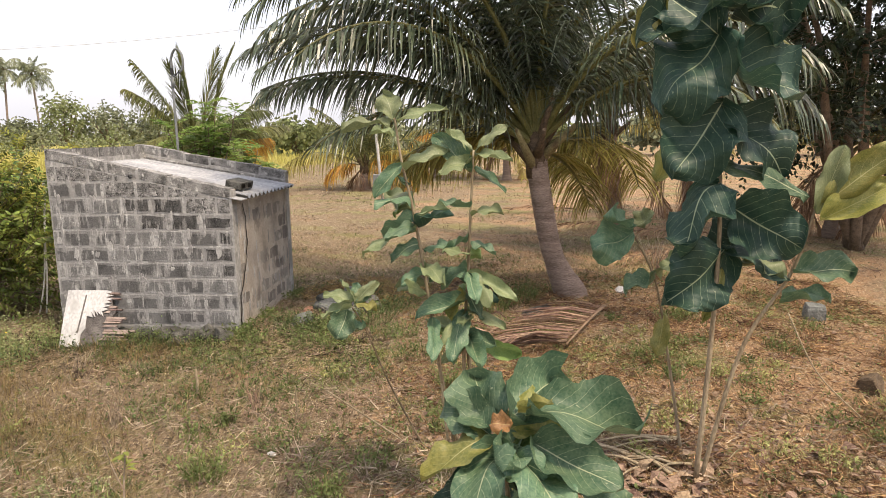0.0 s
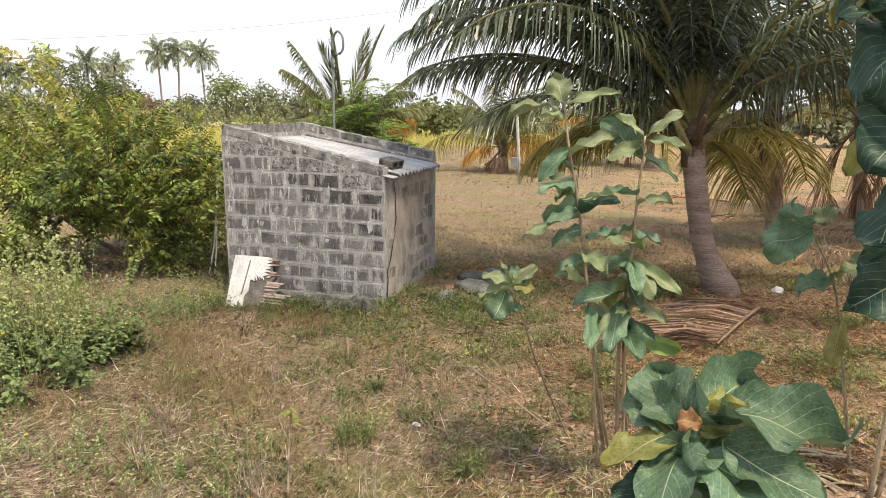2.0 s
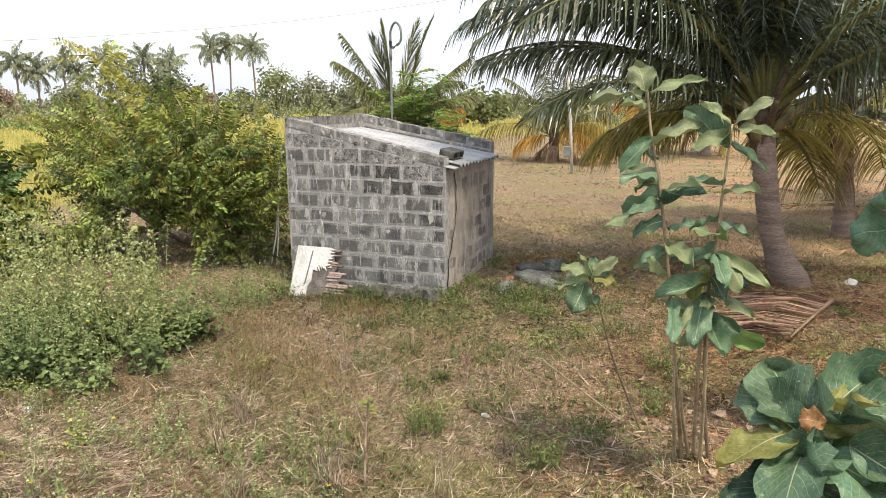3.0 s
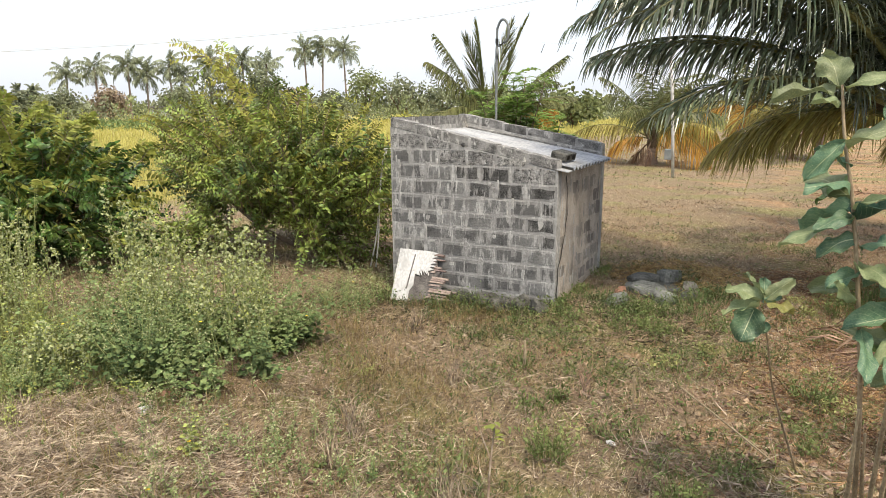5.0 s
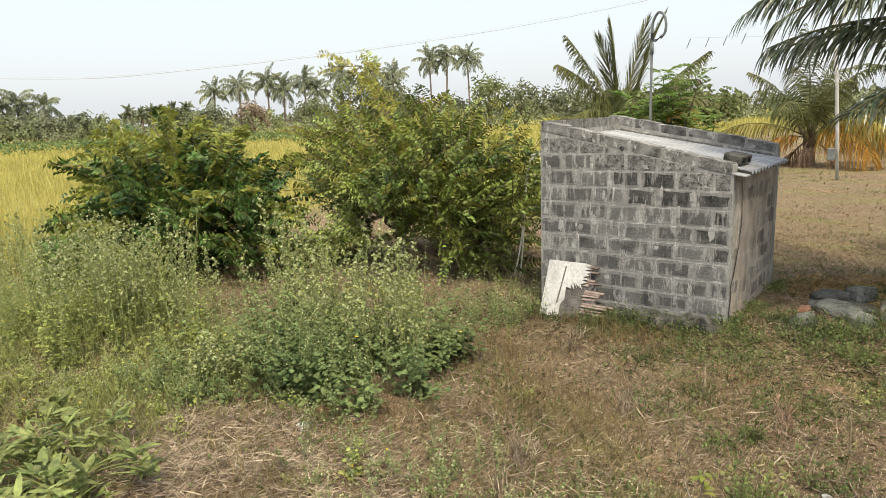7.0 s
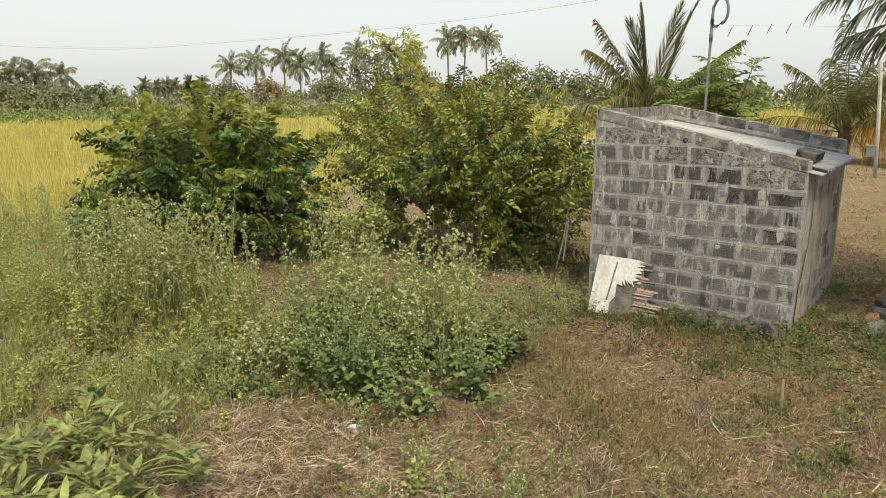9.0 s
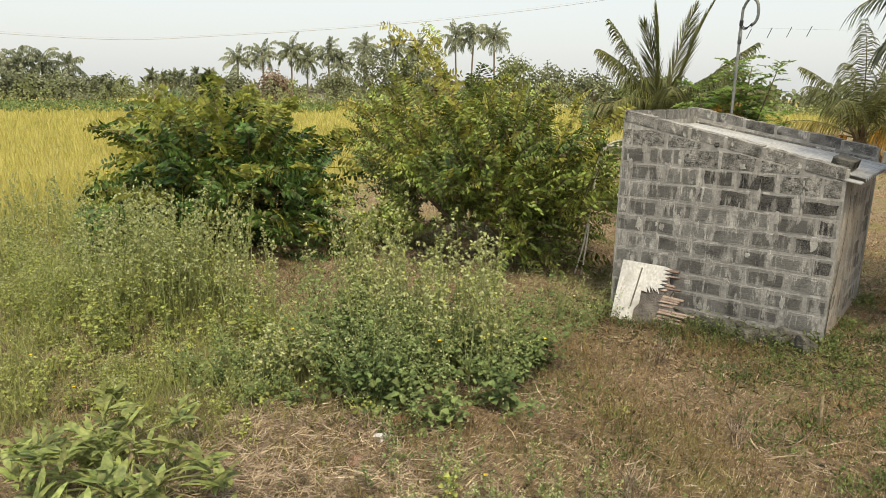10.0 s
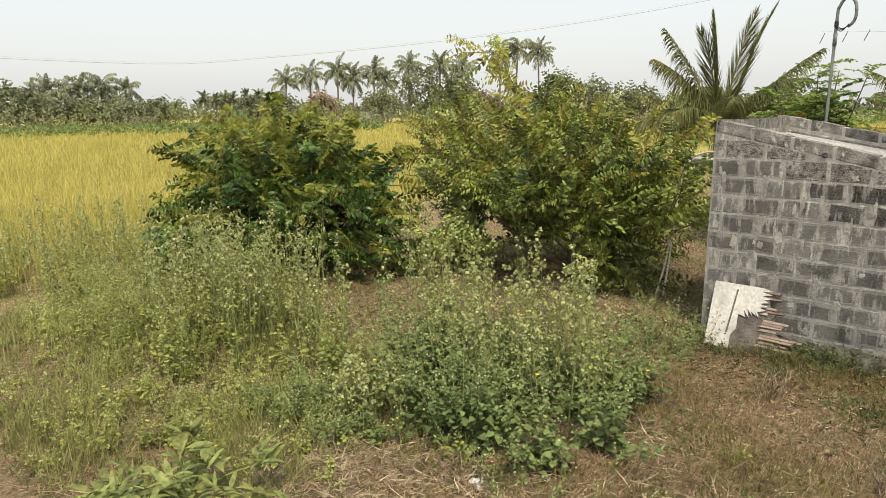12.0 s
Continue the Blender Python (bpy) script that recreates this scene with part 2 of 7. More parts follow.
M["sheet"] = surface("cement_sheet", (0.28, 0.29, 0.3), (0.46, 0.47, 0.485), scale=3, fine=60, rough=0.95, spec=0.1, bump=0.2, bump_scale=80, vary=0,
                     stain=(0.22, 0.22, 0.22), stain_scale=2.2, stain_amount=0.4, stretch=(0.4, 1, 1))
M["dark_block"] = surface("mossy_block", (0.025, 0.026, 0.022), (0.13, 0.125, 0.11), scale=14, fine=120, bump=0.9, bump_scale=80, vary=0.3)
M["crack"] = surface("crack_shadow", (0.012, 0.011, 0.01), (0.04, 0.035, 0.03), bump=0, vary=0)
M["white_board"] = surface("flaked_white_board", (0.36, 0.36, 0.355), (0.62, 0.62, 0.61), scale=3, fine=40, rough=0.7, bump=0.1, vary=0,
                           stain=(0.3, 0.29, 0.27), stain_scale=5, stain_amount=0.35, stretch=(1, 1, 0.5))
M["board_core"] = surface("rotten_board_core", (0.055, 0.05, 0.047), (0.2, 0.183, 0.17), scale=8, fine=80, bump=0.6, bump_scale=90, vary=0.1)
M["slat_wood"] = surface("split_core_strip", (0.16, 0.115, 0.098), (0.36, 0.285, 0.25), scale=9, fine=100, bump=0.4, bump_scale=80, vary=0.35)
M["rock"] = surface("grey_rock", (0.04, 0.042, 0.042), (0.16, 0.162, 0.16), scale=7, fine=50, bump=0.9, bump_scale=30, vary=0.4, stain=(0.07, 0.075, 0.055), stain_scale=5, stain_amount=0.3)
M["slab"] = surface("split_grey_stone", (0.05, 0.053, 0.05), (0.19, 0.197, 0.182), scale=5, fine=45, bump=0.8, bump_scale=25, vary=0.5, stain=(0.1, 0.12, 0.085), stain_scale=4, stain_amount=0.4)
M["golden_straw"] = surface("golden_straw", (0.2, 0.115, 0.04), (0.6, 0.42, 0.19), scale=4, fine=16, rough=0.85, bump=0, vary=0.4, by="island", glow_through=0.1)
M["red_brick"] = surface("broken_red_brick", (0.17, 0.085, 0.06), (0.32, 0.165, 0.115), scale=12, fine=90, bump=0.6, bump_scale=80, vary=0.1)
M["pvc"] = surface("grey_pvc", (0.15, 0.165, 0.165), (0.26, 0.275, 0.275), scale=3, fine=30, rough=0.5, bump=0.05, vary=0)
M["black"] = surface("black_rubber", (0.015, 0.015, 0.015), (0.035, 0.035, 0.035), bump=0, vary=0, rough=0.6)
M["wire"] = surface("weathered_wire", (0.34, 0.34, 0.34), (0.46, 0.46, 0.46), bump=0, vary=0, rough=0.5)
M["post"] = surface("whitewashed_pole", (0.42, 0.41, 0.39), (0.65, 0.64, 0.61), scale=5, fine=40, bump=0.15, vary=0)
M["palm_bark"] = surface("ringed_palm_bark", (0.17, 0.125, 0.1), (0.38, 0.295, 0.24), scale=4.5, fine=45, bump=0.9, bump_scale=30, vary=0.1, stretch=(0.5, 0.5, 3.0))
M["palm_green"] = surface("palm_leaflet", (0.03, 0.05, 0.03), (0.14, 0.165, 0.095), scale=1.2, fine=20, rough=0.3, bump=0, spec=0.7, vary=0.6, by="island", glow_through=0.2)
# far palm green paled and greyed: distance haze put into the leaf colour
M["palm_far"] = surface("hazed_far_palm_leaflet", (0.16, 0.18, 0.115), (0.34, 0.37, 0.24), scale=0.3, fine=9, rough=0.5, bump=0, vary=0.4, by="island", glow_through=0.25)
M["palm_mid"] = surface("palm_leaflet_light", (0.07, 0.09, 0.032), (0.22, 0.22, 0.08), scale=0.6, fine=12, rough=0.4, bump=0, vary=0.5, by="island", glow_through=0.3)
M["palm_yellow"] = surface("palm_leaflet_yellow", (0.17, 0.16, 0.045), (0.4, 0.33, 0.09), scale=1.2, fine=20, rough=0.5, bump=0, vary=0.35, by="island", glow_through=0.4)
M["palm_orange"] = surface("palm_leaflet_orange", (0.4, 0.2, 0.03), (0.62, 0.36, 0.08), scale=1.2, fine=20, rough=0.6, bump=0, vary=0.3, by="island", glow_through=0.4)
M["palm_dry"] = surface("palm_leaflet_dry", (0.17, 0.095, 0.055), (0.4, 0.26, 0.16), scale=2, fine=30, rough=0.8, bump=0, vary=0.35, by="island", glow_through=0.15)
M["palm_dry_piece"] = surface("palm_leaflet_fallen", (0.12, 0.066, 0.046), (0.34, 0.225, 0.165), scale=2, fine=30, rough=0.8, bump=0, vary=0.5, glow_through=0.1)
M["rachis"] = surface("palm_rib", (0.085, 0.09, 0.03), (0.2, 0.185, 0.07), scale=4, fine=40, rough=0.5, bump=0.1, vary=0.1)
M["rachis_dry"] = surface("dry_palm_rib", (0.13, 0.085, 0.055), (0.3, 0.21, 0.14), scale=4, fine=40, bump=0.2, vary=0.1)
M["fibre"] = surface("palm_crown_fibre", (0.06, 0.042, 0.028), (0.17, 0.12, 0.075), scale=20, fine=120, bump=0.8, bump_scale=60, vary=0.1)
M["petiole"] = surface("palm_leaf_base", (0.12, 0.1, 0.05), (0.3, 0.26, 0.13), scale=5, fine=50, bump=0.4, bump_scale=50, vary=0.1, stain=(0.1, 0.06, 0.035), stain_scale=6, stain_amount=0.5)
M["teak_dark"] = veined("broad_leaf_dark", (0.016, 0.05, 0.036), (0.045, 0.09, 0.06), (0.36, 0.43, 0.27))
M["teak_green"] = veined("broad_leaf_green", (0.06, 0.13, 0.075), (0.155, 0.24, 0.135), (0.46, 0.5, 0.31))
M["teak_pale"] = veined("broad_leaf_pale", (0.14, 0.185, 0.085), (0.25, 0.29, 0.145), (0.36, 0.38, 0.22))
M["teak_yellow"] = veined("broad_leaf_yellowing", (0.15, 0.17, 0.045), (0.31, 0.29, 0.085), (0.42, 0.4, 0.18))
M["teak_brown"] = veined("broad_leaf_withered", (0.2, 0.1, 0.035), (0.4, 0.22, 0.09), (0.45, 0.33, 0.15))
M["teak_bright"] = veined("broad_leaf_young", (0.085, 0.165, 0.05), (0.2, 0.29, 0.095), (0.38, 0.43, 0.2))
M["teak_stem"] = surface("sapling_stem", (0.19, 0.145, 0.09), (0.4, 0.33, 0.215), scale=14, fine=90, bump=0.4, bump_scale=80, vary=0.1, stretch=(1, 1, 0.3))
# bush leaves darkened for the shaded inside; young leaves also carry the sunlit top
M["bush_leaf"] = surface("bush_leaf", (0.018, 0.05, 0.016), (0.12, 0.19, 0.04), scale=0.9, fine=14, rough=0.45, bump=0, spec=0.35, vary=0.5, by="island", glow_through=0.08)
M["bush_tip"] = surface("bush_young_lit_leaf", (0.18, 0.215, 0.045), (0.38, 0.385, 0.085), scale=1.2, fine=14, rough=0.5, bump=0, vary=0.35, by="island", glow_through=0.38)
M["olive_leaf"] = surface("olive_bush_leaf", (0.055, 0.095, 0.022), (0.33, 0.38, 0.085), scale=0.9, fine=14, rough=0.45, bump=0, spec=0.4, vary=0.6, by="island", glow_through=0.15)
M["olive_tip"] = surface("olive_bush_young_lit_leaf", (0.24, 0.25, 0.05), (0.46, 0.435, 0.105), scale=1.2, fine=14, rough=0.5, bump=0, vary=0.35, by="island", glow_through=0.4)
M["bark"] = surface("bush_bark", (0.09, 0.065, 0.045), (0.23, 0.17, 0.12), scale=14, fine=80, bump=0.5, bump_scale=60, vary=0.1)
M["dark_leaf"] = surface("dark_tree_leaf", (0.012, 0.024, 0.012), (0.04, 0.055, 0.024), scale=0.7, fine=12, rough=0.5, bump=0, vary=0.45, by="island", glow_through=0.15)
M["fern_leaf"] = surface("feathery_leaf", (0.12, 0.2, 0.045), (0.28, 0.38, 0.095), scale=1, fine=14, rough=0.5, bump=0, vary=0.35, by="island", glow_through=0.45)
M["plant_leaf"] = surface("narrow_plant_leaf", (0.1, 0.14, 0.045), (0.33, 0.37, 0.12), scale=2.5, fine=30, rough=0.5, bump=0, vary=0.4, by="island", glow_through=0.3)
M["weed_leaf"] = surface("weed_leaf", (0.07, 0.115, 0.04), (0.235, 0.295, 0.11), scale=1.1, fine=14, rough=0.8, bump=0, vary=0.28, by="island", glow_through=0.2)
M["weed_leaf_pale"] = surface("weed_leaf_pale", (0.17, 0.205, 0.045), (0.42, 0.45, 0.13), scale=1.1, fine=14, rough=0.7, bump=0, vary=0.28, by="island", glow_through=0.2)
M["stalk_litter"] = surface("reddish_litter", (0.07, 0.037, 0.02), (0.45, 0.265, 0.14), scale=3, fine=40, rough=0.85, bump=0, vary=0.55, by="island")
# leaf bits coloured dark to carry the shade along the hut's foot
M["damp_litter"] = surface("shade_dark_leaf_bits", (0.03, 0.026, 0.015), (0.16, 0.13, 0.07), scale=3, fine=40, rough=0.85, bump=0, vary=0.5, by="island")
M["weed_stem"] = surface("weed_stalk", (0.19, 0.225, 0.08), (0.36, 0.39, 0.16), scale=5, fine=30, bump=0, vary=0.25, by="island", glow_through=0.2)
M["weed_bud"] = surface("weed_bud", (0.26, 0.29, 0.13), (0.46, 0.48, 0.26), scale=5, fine=30, bump=0, vary=0.25, by="island", glow_through=0.2)
M["yellow_flower"] = surface("yellow_petal", (0.6, 0.42, 0.02), (0.8, 0.6, 0.06), bump=0, vary=0.1)
M["straw"] = surface("dry_straw", (0.06, 0.043, 0.03), (0.57, 0.465, 0.345), scale=5, fine=16, rough=0.8, bump=0, vary=0.5, by="island", glow_through=0.1, stain=(0.35, 0.225, 0.165), stain_scale=1.2, stain_amount=0.55)
M["pale_straw"] = surface("pale_trodden_straw", (0.2, 0.155, 0.112), (0.58, 0.475, 0.355), scale=4, fine=16, rough=0.85, bump=0, vary=0.35, by="island", glow_through=0.1)
M["dry_grass"] = surface("dry_grass", (0.11, 0.078, 0.042), (0.42, 0.305, 0.17), scale=4, fine=10, rough=0.8, bump=0, vary=0.45, by="island", glow_through=0.25, stain=(0.28, 0.25, 0.13), stain_scale=1.5, stain_amount=0.5)
M["brown_grass"] = surface("brown_grass", (0.11, 0.075, 0.032), (0.38, 0.28, 0.13), scale=3, fine=10, rough=0.8, bump=0, vary=0.45, by="island", glow_through=0.25)
M["green_grass"] = surface("green_grass", (0.07, 0.1, 0.03), (0.21, 0.25, 0.085), scale=0.8, fine=10, rough=0.7, bump=0, vary=0.4, by="island", glow_through=0.3)
M["meadow_grass"] = surface("meadow_grass", (0.18, 0.2, 0.065), (0.42, 0.42, 0.165), scale=0.9, fine=10, rough=0.8, bump=0, vary=0.3, by="island", glow_through=0.25)
M["rank_weed"] = surface("rank_weed_leaf", (0.045, 0.075, 0.025), (0.16, 0.2, 0.065), scale=0.8, fine=10, rough=0.65, bump=0, vary=0.45, by="island", glow_through=0.2)
M["field_grass"] = surface("field_grass", (0.33, 0.31, 0.085), (0.56, 0.5, 0.17), scale=0.12, fine=2.2, rough=0.9, bump=0, spec=0.1, vary=0.18, by="island", glow_through=0.3)
M["litter_leaf"] = surface("dead_leaf", (0.1, 0.06, 0.038), (0.36, 0.25, 0.175), scale=8, fine=60, rough=0.85, bump=0.2, vary=0.5, by="island")
# both far greens carry the haze of distance in their base colour
M["far_leaf"] = surface("hazed_far_foliage", (0.13, 0.145, 0.095), (0.28, 0.3, 0.185), scale=0.06, fine=0.8, rough=0.95, bump=0, spec=0.05, vary=0.4, by="island", glow_through=0.2)
M["far_pale"] = surface("hazed_far_foliage_pale", (0.14, 0.165, 0.075), (0.28, 0.31, 0.15), scale=0.06, fine=0.8, rough=0.95, bump=0, spec=0.05, vary=0.35, by="island", glow_through=0.2)
M["far_red"] = surface("far_foliage_rusty", (0.2, 0.155, 0.11), (0.34, 0.265, 0.19), scale=0.06, fine=0.8, rough=0.8, bump=0, vary=0.35, by="island", glow_through=0.2)
M["whitewash"] = surface("far_whitewash", (0.55, 0.55, 0.55), (0.72, 0.72, 0.72), scale=1, fine=6, bump=0, vary=0)
M["far_roof"] = surface("far_tin_roof", (0.1, 0.09, 0.085), (0.2, 0.18, 0.17), scale=1, fine=6, bump=0, vary=0)
M["foil"] = surface("crumpled_plastic", (0.5, 0.53, 0.56), (0.75, 0.77, 0.8), scale=20, fine=90, rough=0.35, bump=0.6, bump_scale=60, vary=0)

# ---- geometry helpers ----
rng = np.random.default_rng(7)


class Geo:
    """Triangles collected from several pieces, each with a material slot and, if wanted, leaf coordinates."""

    def __init__(self):
        self.v, self.t, self.m, self.uv, self.count = [], [], [], [], 0

    def add(self, v, t, slot=0, uv=None):
        v, t = np.asarray(v, float).reshape(-1, 3), np.asarray(t, int).reshape(-1, 3)
        self.v.append(v)
        self.t.append(t + self.count)
        self.m.append(np.full(len(t), slot))
        self.uv.append(np.zeros((len(v), 2)) if uv is None else np.asarray(uv, float))
        self.count += len(v)
        return self

    def mesh(self, name, mats, smooth=False, with_uv=False):
        v, t, m = np.concatenate(self.v), np.concatenate(self.t), np.concatenate(self.m)
        me = bpy.data.meshes.new(name)
        me.from_pydata(v.tolist(), [], t.tolist())
        for mat in mats:
            me.materials.append(mat)
        me.polygons.foreach_set("material_index", m.astype(np.int32))
        if smooth:
            me.polygons.foreach_set("use_smooth", np.ones(len(t), bool))
        if with_uv:
            layer = me.uv_layers.new(name="UVMap")
            layer.data.foreach_set("uv", np.concatenate(self.uv)[t.reshape(-1)].reshape(-1).astype(np.float32))
        me.update()
        return me


def part(name, geo, mats, parent=None, label="", smooth=False, with_uv=False):
    """Links collected geometry as one mesh object under a thing or a part."""
    mats = mats if isinstance(mats, (list, tuple)) else [mats]
    ob = new(name, geo.mesh(name, mats, smooth, with_uv))
    if parent is not None:
        ob.parent = parent
    if label:
        ob["label"] = label
    return ob


def thing(name, at, label, category, group="", kind=""):
    ob = new(name)
    ob.location = at
    ob.empty_display_size = 0.1
    return tagged(ob, label, category, group, kind)


def unit(a):
    a = np.asarray(a, float)
    return a / np.maximum(np.linalg.norm(a, axis=-1, keepdims=True), 1e-9)


def ground_z(x, y):
    """Height of the ground, gently uneven near by and level far off."""
    x, y = np.asarray(x, float), np.asarray(y, float)
    near = np.exp(-((x + 1) ** 2 + (y + 1) ** 2) / 900.0)
    z = 0.035 * np.sin(1.1 * x + 0.6 * y + 0.4) + 0.03 * np.sin(0.7 * y - 1.3 * x + 2) + 0.018 * np.sin(2.7 * x + 1.9 * y) + 0.014 * np.sin(4.3 * y - 2.2 * x + 1)
    return (z + 0.012 * np.sin(7.1 * x + 3.3 * y) * np.sin(6.3 * y - 2.0 * x)) * near - 0.01


def tube(points, radii, sides=8, cap=True):
    """A tapered round rod along a line of points."""
    p = np.asarray(points, float)
    r = np.broadcast_to(np.asarray(radii, float), (len(p),))
    tan = unit(np.gradient(p, axis=0))
    ref = np.array([0.0, 0.0, 1.0]) if abs(tan[0][2]) < 0.9 else np.array([1.0, 0.0, 0.0])
    s = unit(np.cross(tan, ref))
    u = np.cross(s, tan)
    a = np.linspace(0, 2 * np.pi, sides, endpoint=False)
    v = p[:, None] + r[:, None, None] * (np.cos(a)[None, :, None] * s[:, None] + np.sin(a)[None, :, None] * u[:, None])
    t = []
    for i in range(len(p) - 1):
        for j in range(sides):
            k = (j + 1) % sides
            q = [i * sides + j, i * sides + k, (i + 1) * sides + k, (i + 1) * sides + j]
            t += [(q[0], q[1], q[2]), (q[0], q[2], q[3])]
    if cap:
        t += [(0, j + 1, j) for j in range(1, sides - 1)]
        b = (len(p) - 1) * sides
        t += [(b, b + j, b + j + 1) for j in range(1, sides - 1)]
    return v.reshape(-1, 3), t


def bend(points, n=12):
    """A smooth line through a few points."""
    p = [Vector(q) for q in points]
    p = [p[0] * 2 - p[1]] + p + [p[-1] * 2 - p[-2]]
    res = []
    for i in range(1, len(p) - 2):
        for k in range(n):
            t = k / n
            a, b, c, d = p[i - 1], p[i], p[i + 1], p[i + 2]
            res.append(0.5 * ((2 * b) + (c - a) * t + (2 * a - 5 * b + 4 * c - d) * t * t + (3 * b - a - 3 * c + d) * t ** 3))
    res.append(p[-2])
    return np.array([tuple(q) for q in res])


def small_leaves(o, d, nrm, length, width, cup=0.18):
    """Many small pointed leaves: six corners each, folded a little along the rib."""
    o, d = np.asarray(o, float), unit(d)
    s = unit(np.cross(d, nrm))
    up = np.cross(s, d)
    length, width = np.broadcast_to(length, len(o))[:, None], np.broadcast_to(width, len(o))[:, None]
    lift = up * width * cup
    v = np.stack([o, o + d * length * 0.35 - s * width * 0.5 + lift, o + d * length * 0.35 + s * width * 0.5 + lift,
                  o + d * length * 0.72 - s * width * 0.36 + lift * 0.4, o + d * length * 0.72 + s * width * 0.36 + lift * 0.4,
                  o + d * length - up * length * 0.12], axis=1)
    base = (np.arange(len(o)) * 6)[:, None, None]
    t = np.array([(0, 2, 1), (1, 2, 4), (1, 4, 3), (3, 4, 5)])[None] + base
    return v.reshape(-1, 3), t.reshape(-1, 3)


def blades(o, d, length, width, curve=0.3, g=None):
    """Many narrow blades: each bends over towards its tip."""
    n = len(o)
    d = unit(d)
    a = rng.uniform(0, 2 * np.pi, n)
    s = unit(np.cross(d, np.stack([np.cos(a), np.sin(a), 0.3 * np.ones(n)], 1)))
    f = np.cross(s, d)
    length, width = np.broadcast_to(length, n)[:, None], np.broadcast_to(width, n)[:, None]
    c = rng.uniform(0.2, 1.0, n)[:, None] * curve
    mid = o + d * length * 0.55 + f * length * c * 0.25
    tip = o + d * length * 0.95 + f * length * c * 0.8
    v = np.stack([o - s * width * 0.5, o + s * width * 0.5, mid - s * width * 0.4, mid + s * width * 0.4, tip], axis=1)
    t = np.array([(0, 1, 3), (0, 3, 2), (2, 3, 4)])[None] + (np.arange(n) * 5)[:, None, None]
    return v.reshape(-1, 3), t.reshape(-1, 3)


# ---- ground ----
def graded(lo, hi, fine_lo, fine_hi, step):
    mid = list(np.arange(fine_lo, fine_hi, step))
    out_hi, out_lo, s = [fine_hi], [fine_lo], step
    while out_hi[-1] < hi:
        s *= 1.25
        out_hi.append(out_hi[-1] + s)
    s = step
    while out_lo[-1] > lo:
        s *= 1.25
        out_lo.append(out_lo[-1] - s)
    return np.array(sorted(set(out_lo[1:] + mid + out_hi)))


gx, gy = graded(-1500, 1500, -11, 9, 0.11), graded(-600, 1500, -9, 9, 0.11)
X, Y = np.meshgrid(gx, gy)
Z = ground_z(X, Y)
nearby = (np.abs(X) < 12) & (np.abs(Y) < 10)
Z = Z + np.where(nearby, rng.normal(0, 0.011, Z.shape), 0)
idx = np.arange(X.size).reshape(X.shape)
q = np.stack([idx[:-1, :-1], idx[:-1, 1:], idx[1:, 1:], idx[1:, :-1]], -1).reshape(-1, 4)
ground = new("ground", bpy.data.meshes.new("ground"))
ground.data.from_pydata(np.stack([X, Y, Z], -1).reshape(-1, 3).tolist(), [], q.tolist())
ground.data.materials.append(M["ground"])
ground.data.polygons.foreach_set("use_smooth", np.ones(len(q), bool))
tagged(ground, "dry uneven soil with straw and thin weeds", "ground", kind="structure")

# ---- block hut ----
HUT_W, HUT_D, C0, COURSE = 2.32, 2.2, 0.12, 0.2     # width, depth, first bed joint, course height


def slope_top(x):
    """Underside of the sloping coping at x, which runs from -HUT_W to 0."""
    return 1.70 + (-x) / HUT_W * 0.5


def prism(outline, depth, inset=0.006, to_world=None):
    """A slab from an outline (u, w) with a chamfered face; depth (back, front)."""
    o = np.asarray(outline, float)
    c = o.mean(0)
    f = c + (o - c) * (1 - inset / np.maximum(np.abs(o - c).max(0), 0.02))
    n = len(o)
    b, m_, fr = [(p[0], depth[0], p[1]) for p in o], [(p[0], depth[1] + inset * 0.8, p[1]) for p in o], [(p[0], depth[1], p[1]) for p in f]
    v = np.array(b + m_ + fr)
    t = []
    for i in range(n):
        j = (i + 1) % n
        for a, d in ((0, n), (n, 2 * n)):
            t += [(a + i, a + j, d + j), (a + i, d + j, d + i)]
    if n > 8:
        v = np.concatenate([v, v[2 * n:].mean(0)[None]])
        t += [(3 * n, 2 * n + i, 2 * n + (i + 1) % n) for i in range(n)]
    else:
        t += [(2 * n, 2 * n + i, 2 * n + i + 1) for i in range(1, n - 1)]
    t += [(0, i + 1, i) for i in range(1, n - 1)]
    if to_world is not None:
        v = to_world(v)
    return v, t


def ragged(u0, u1, w0, w1, top=None, jitter=0.005):
    """A rectangle whose edges wander a little; cut along the line top(u) if given."""
    pts = []
    for k in range(4):
        pts.append((u0 + (u1 - u0) * k / 4, w0))
    for k in range(2):
        pts.append((u1, w0 + (w1 - w0) * k / 2))
    for k in range(4):
        pts.append((u1 + (u0 - u1) * k / 4, w1))
    for k in range(2):
        pts.append((u0, w1 + (w0 - w1) * k / 2))
    pts = [(a + random.uniform(-jitter, jitter), b + random.uniform(-jitter, jitter)) for a, b in pts]
    if top is not None:
        pts = [(a, max(min(b, top(a)), w0)) for a, b in pts]
    return pts


hut = thing("block_hut", (-HUT_W / 2, HUT_D / 2, 0), "small weathered grey concrete block hut with a sheet roof", "hut")
hut_inv = Matrix.Translation((HUT_W / 2, -HUT_D / 2, 0))


def hut_part(name, geo, mats, label="", parent=hut, smooth=False):
    ob = part(name, geo, mats, parent, label, smooth)
    if parent is hut:
        ob.matrix_parent_inverse = hut_inv
    return ob


front_map = lambda v: v
side_map = lambda v: np.stack([-v[:, 1], v[:, 0], v[:, 2]], 1)                      # u runs along y, face looks to +x
rear_map = lambda v: np.stack([-v[:, 0] - HUT_W, HUT_D - v[:, 1], v[:, 2]], 1)
left_map = lambda v: np.stack([-HUT_W + v[:, 1], -v[:, 0], v[:, 2]], 1)

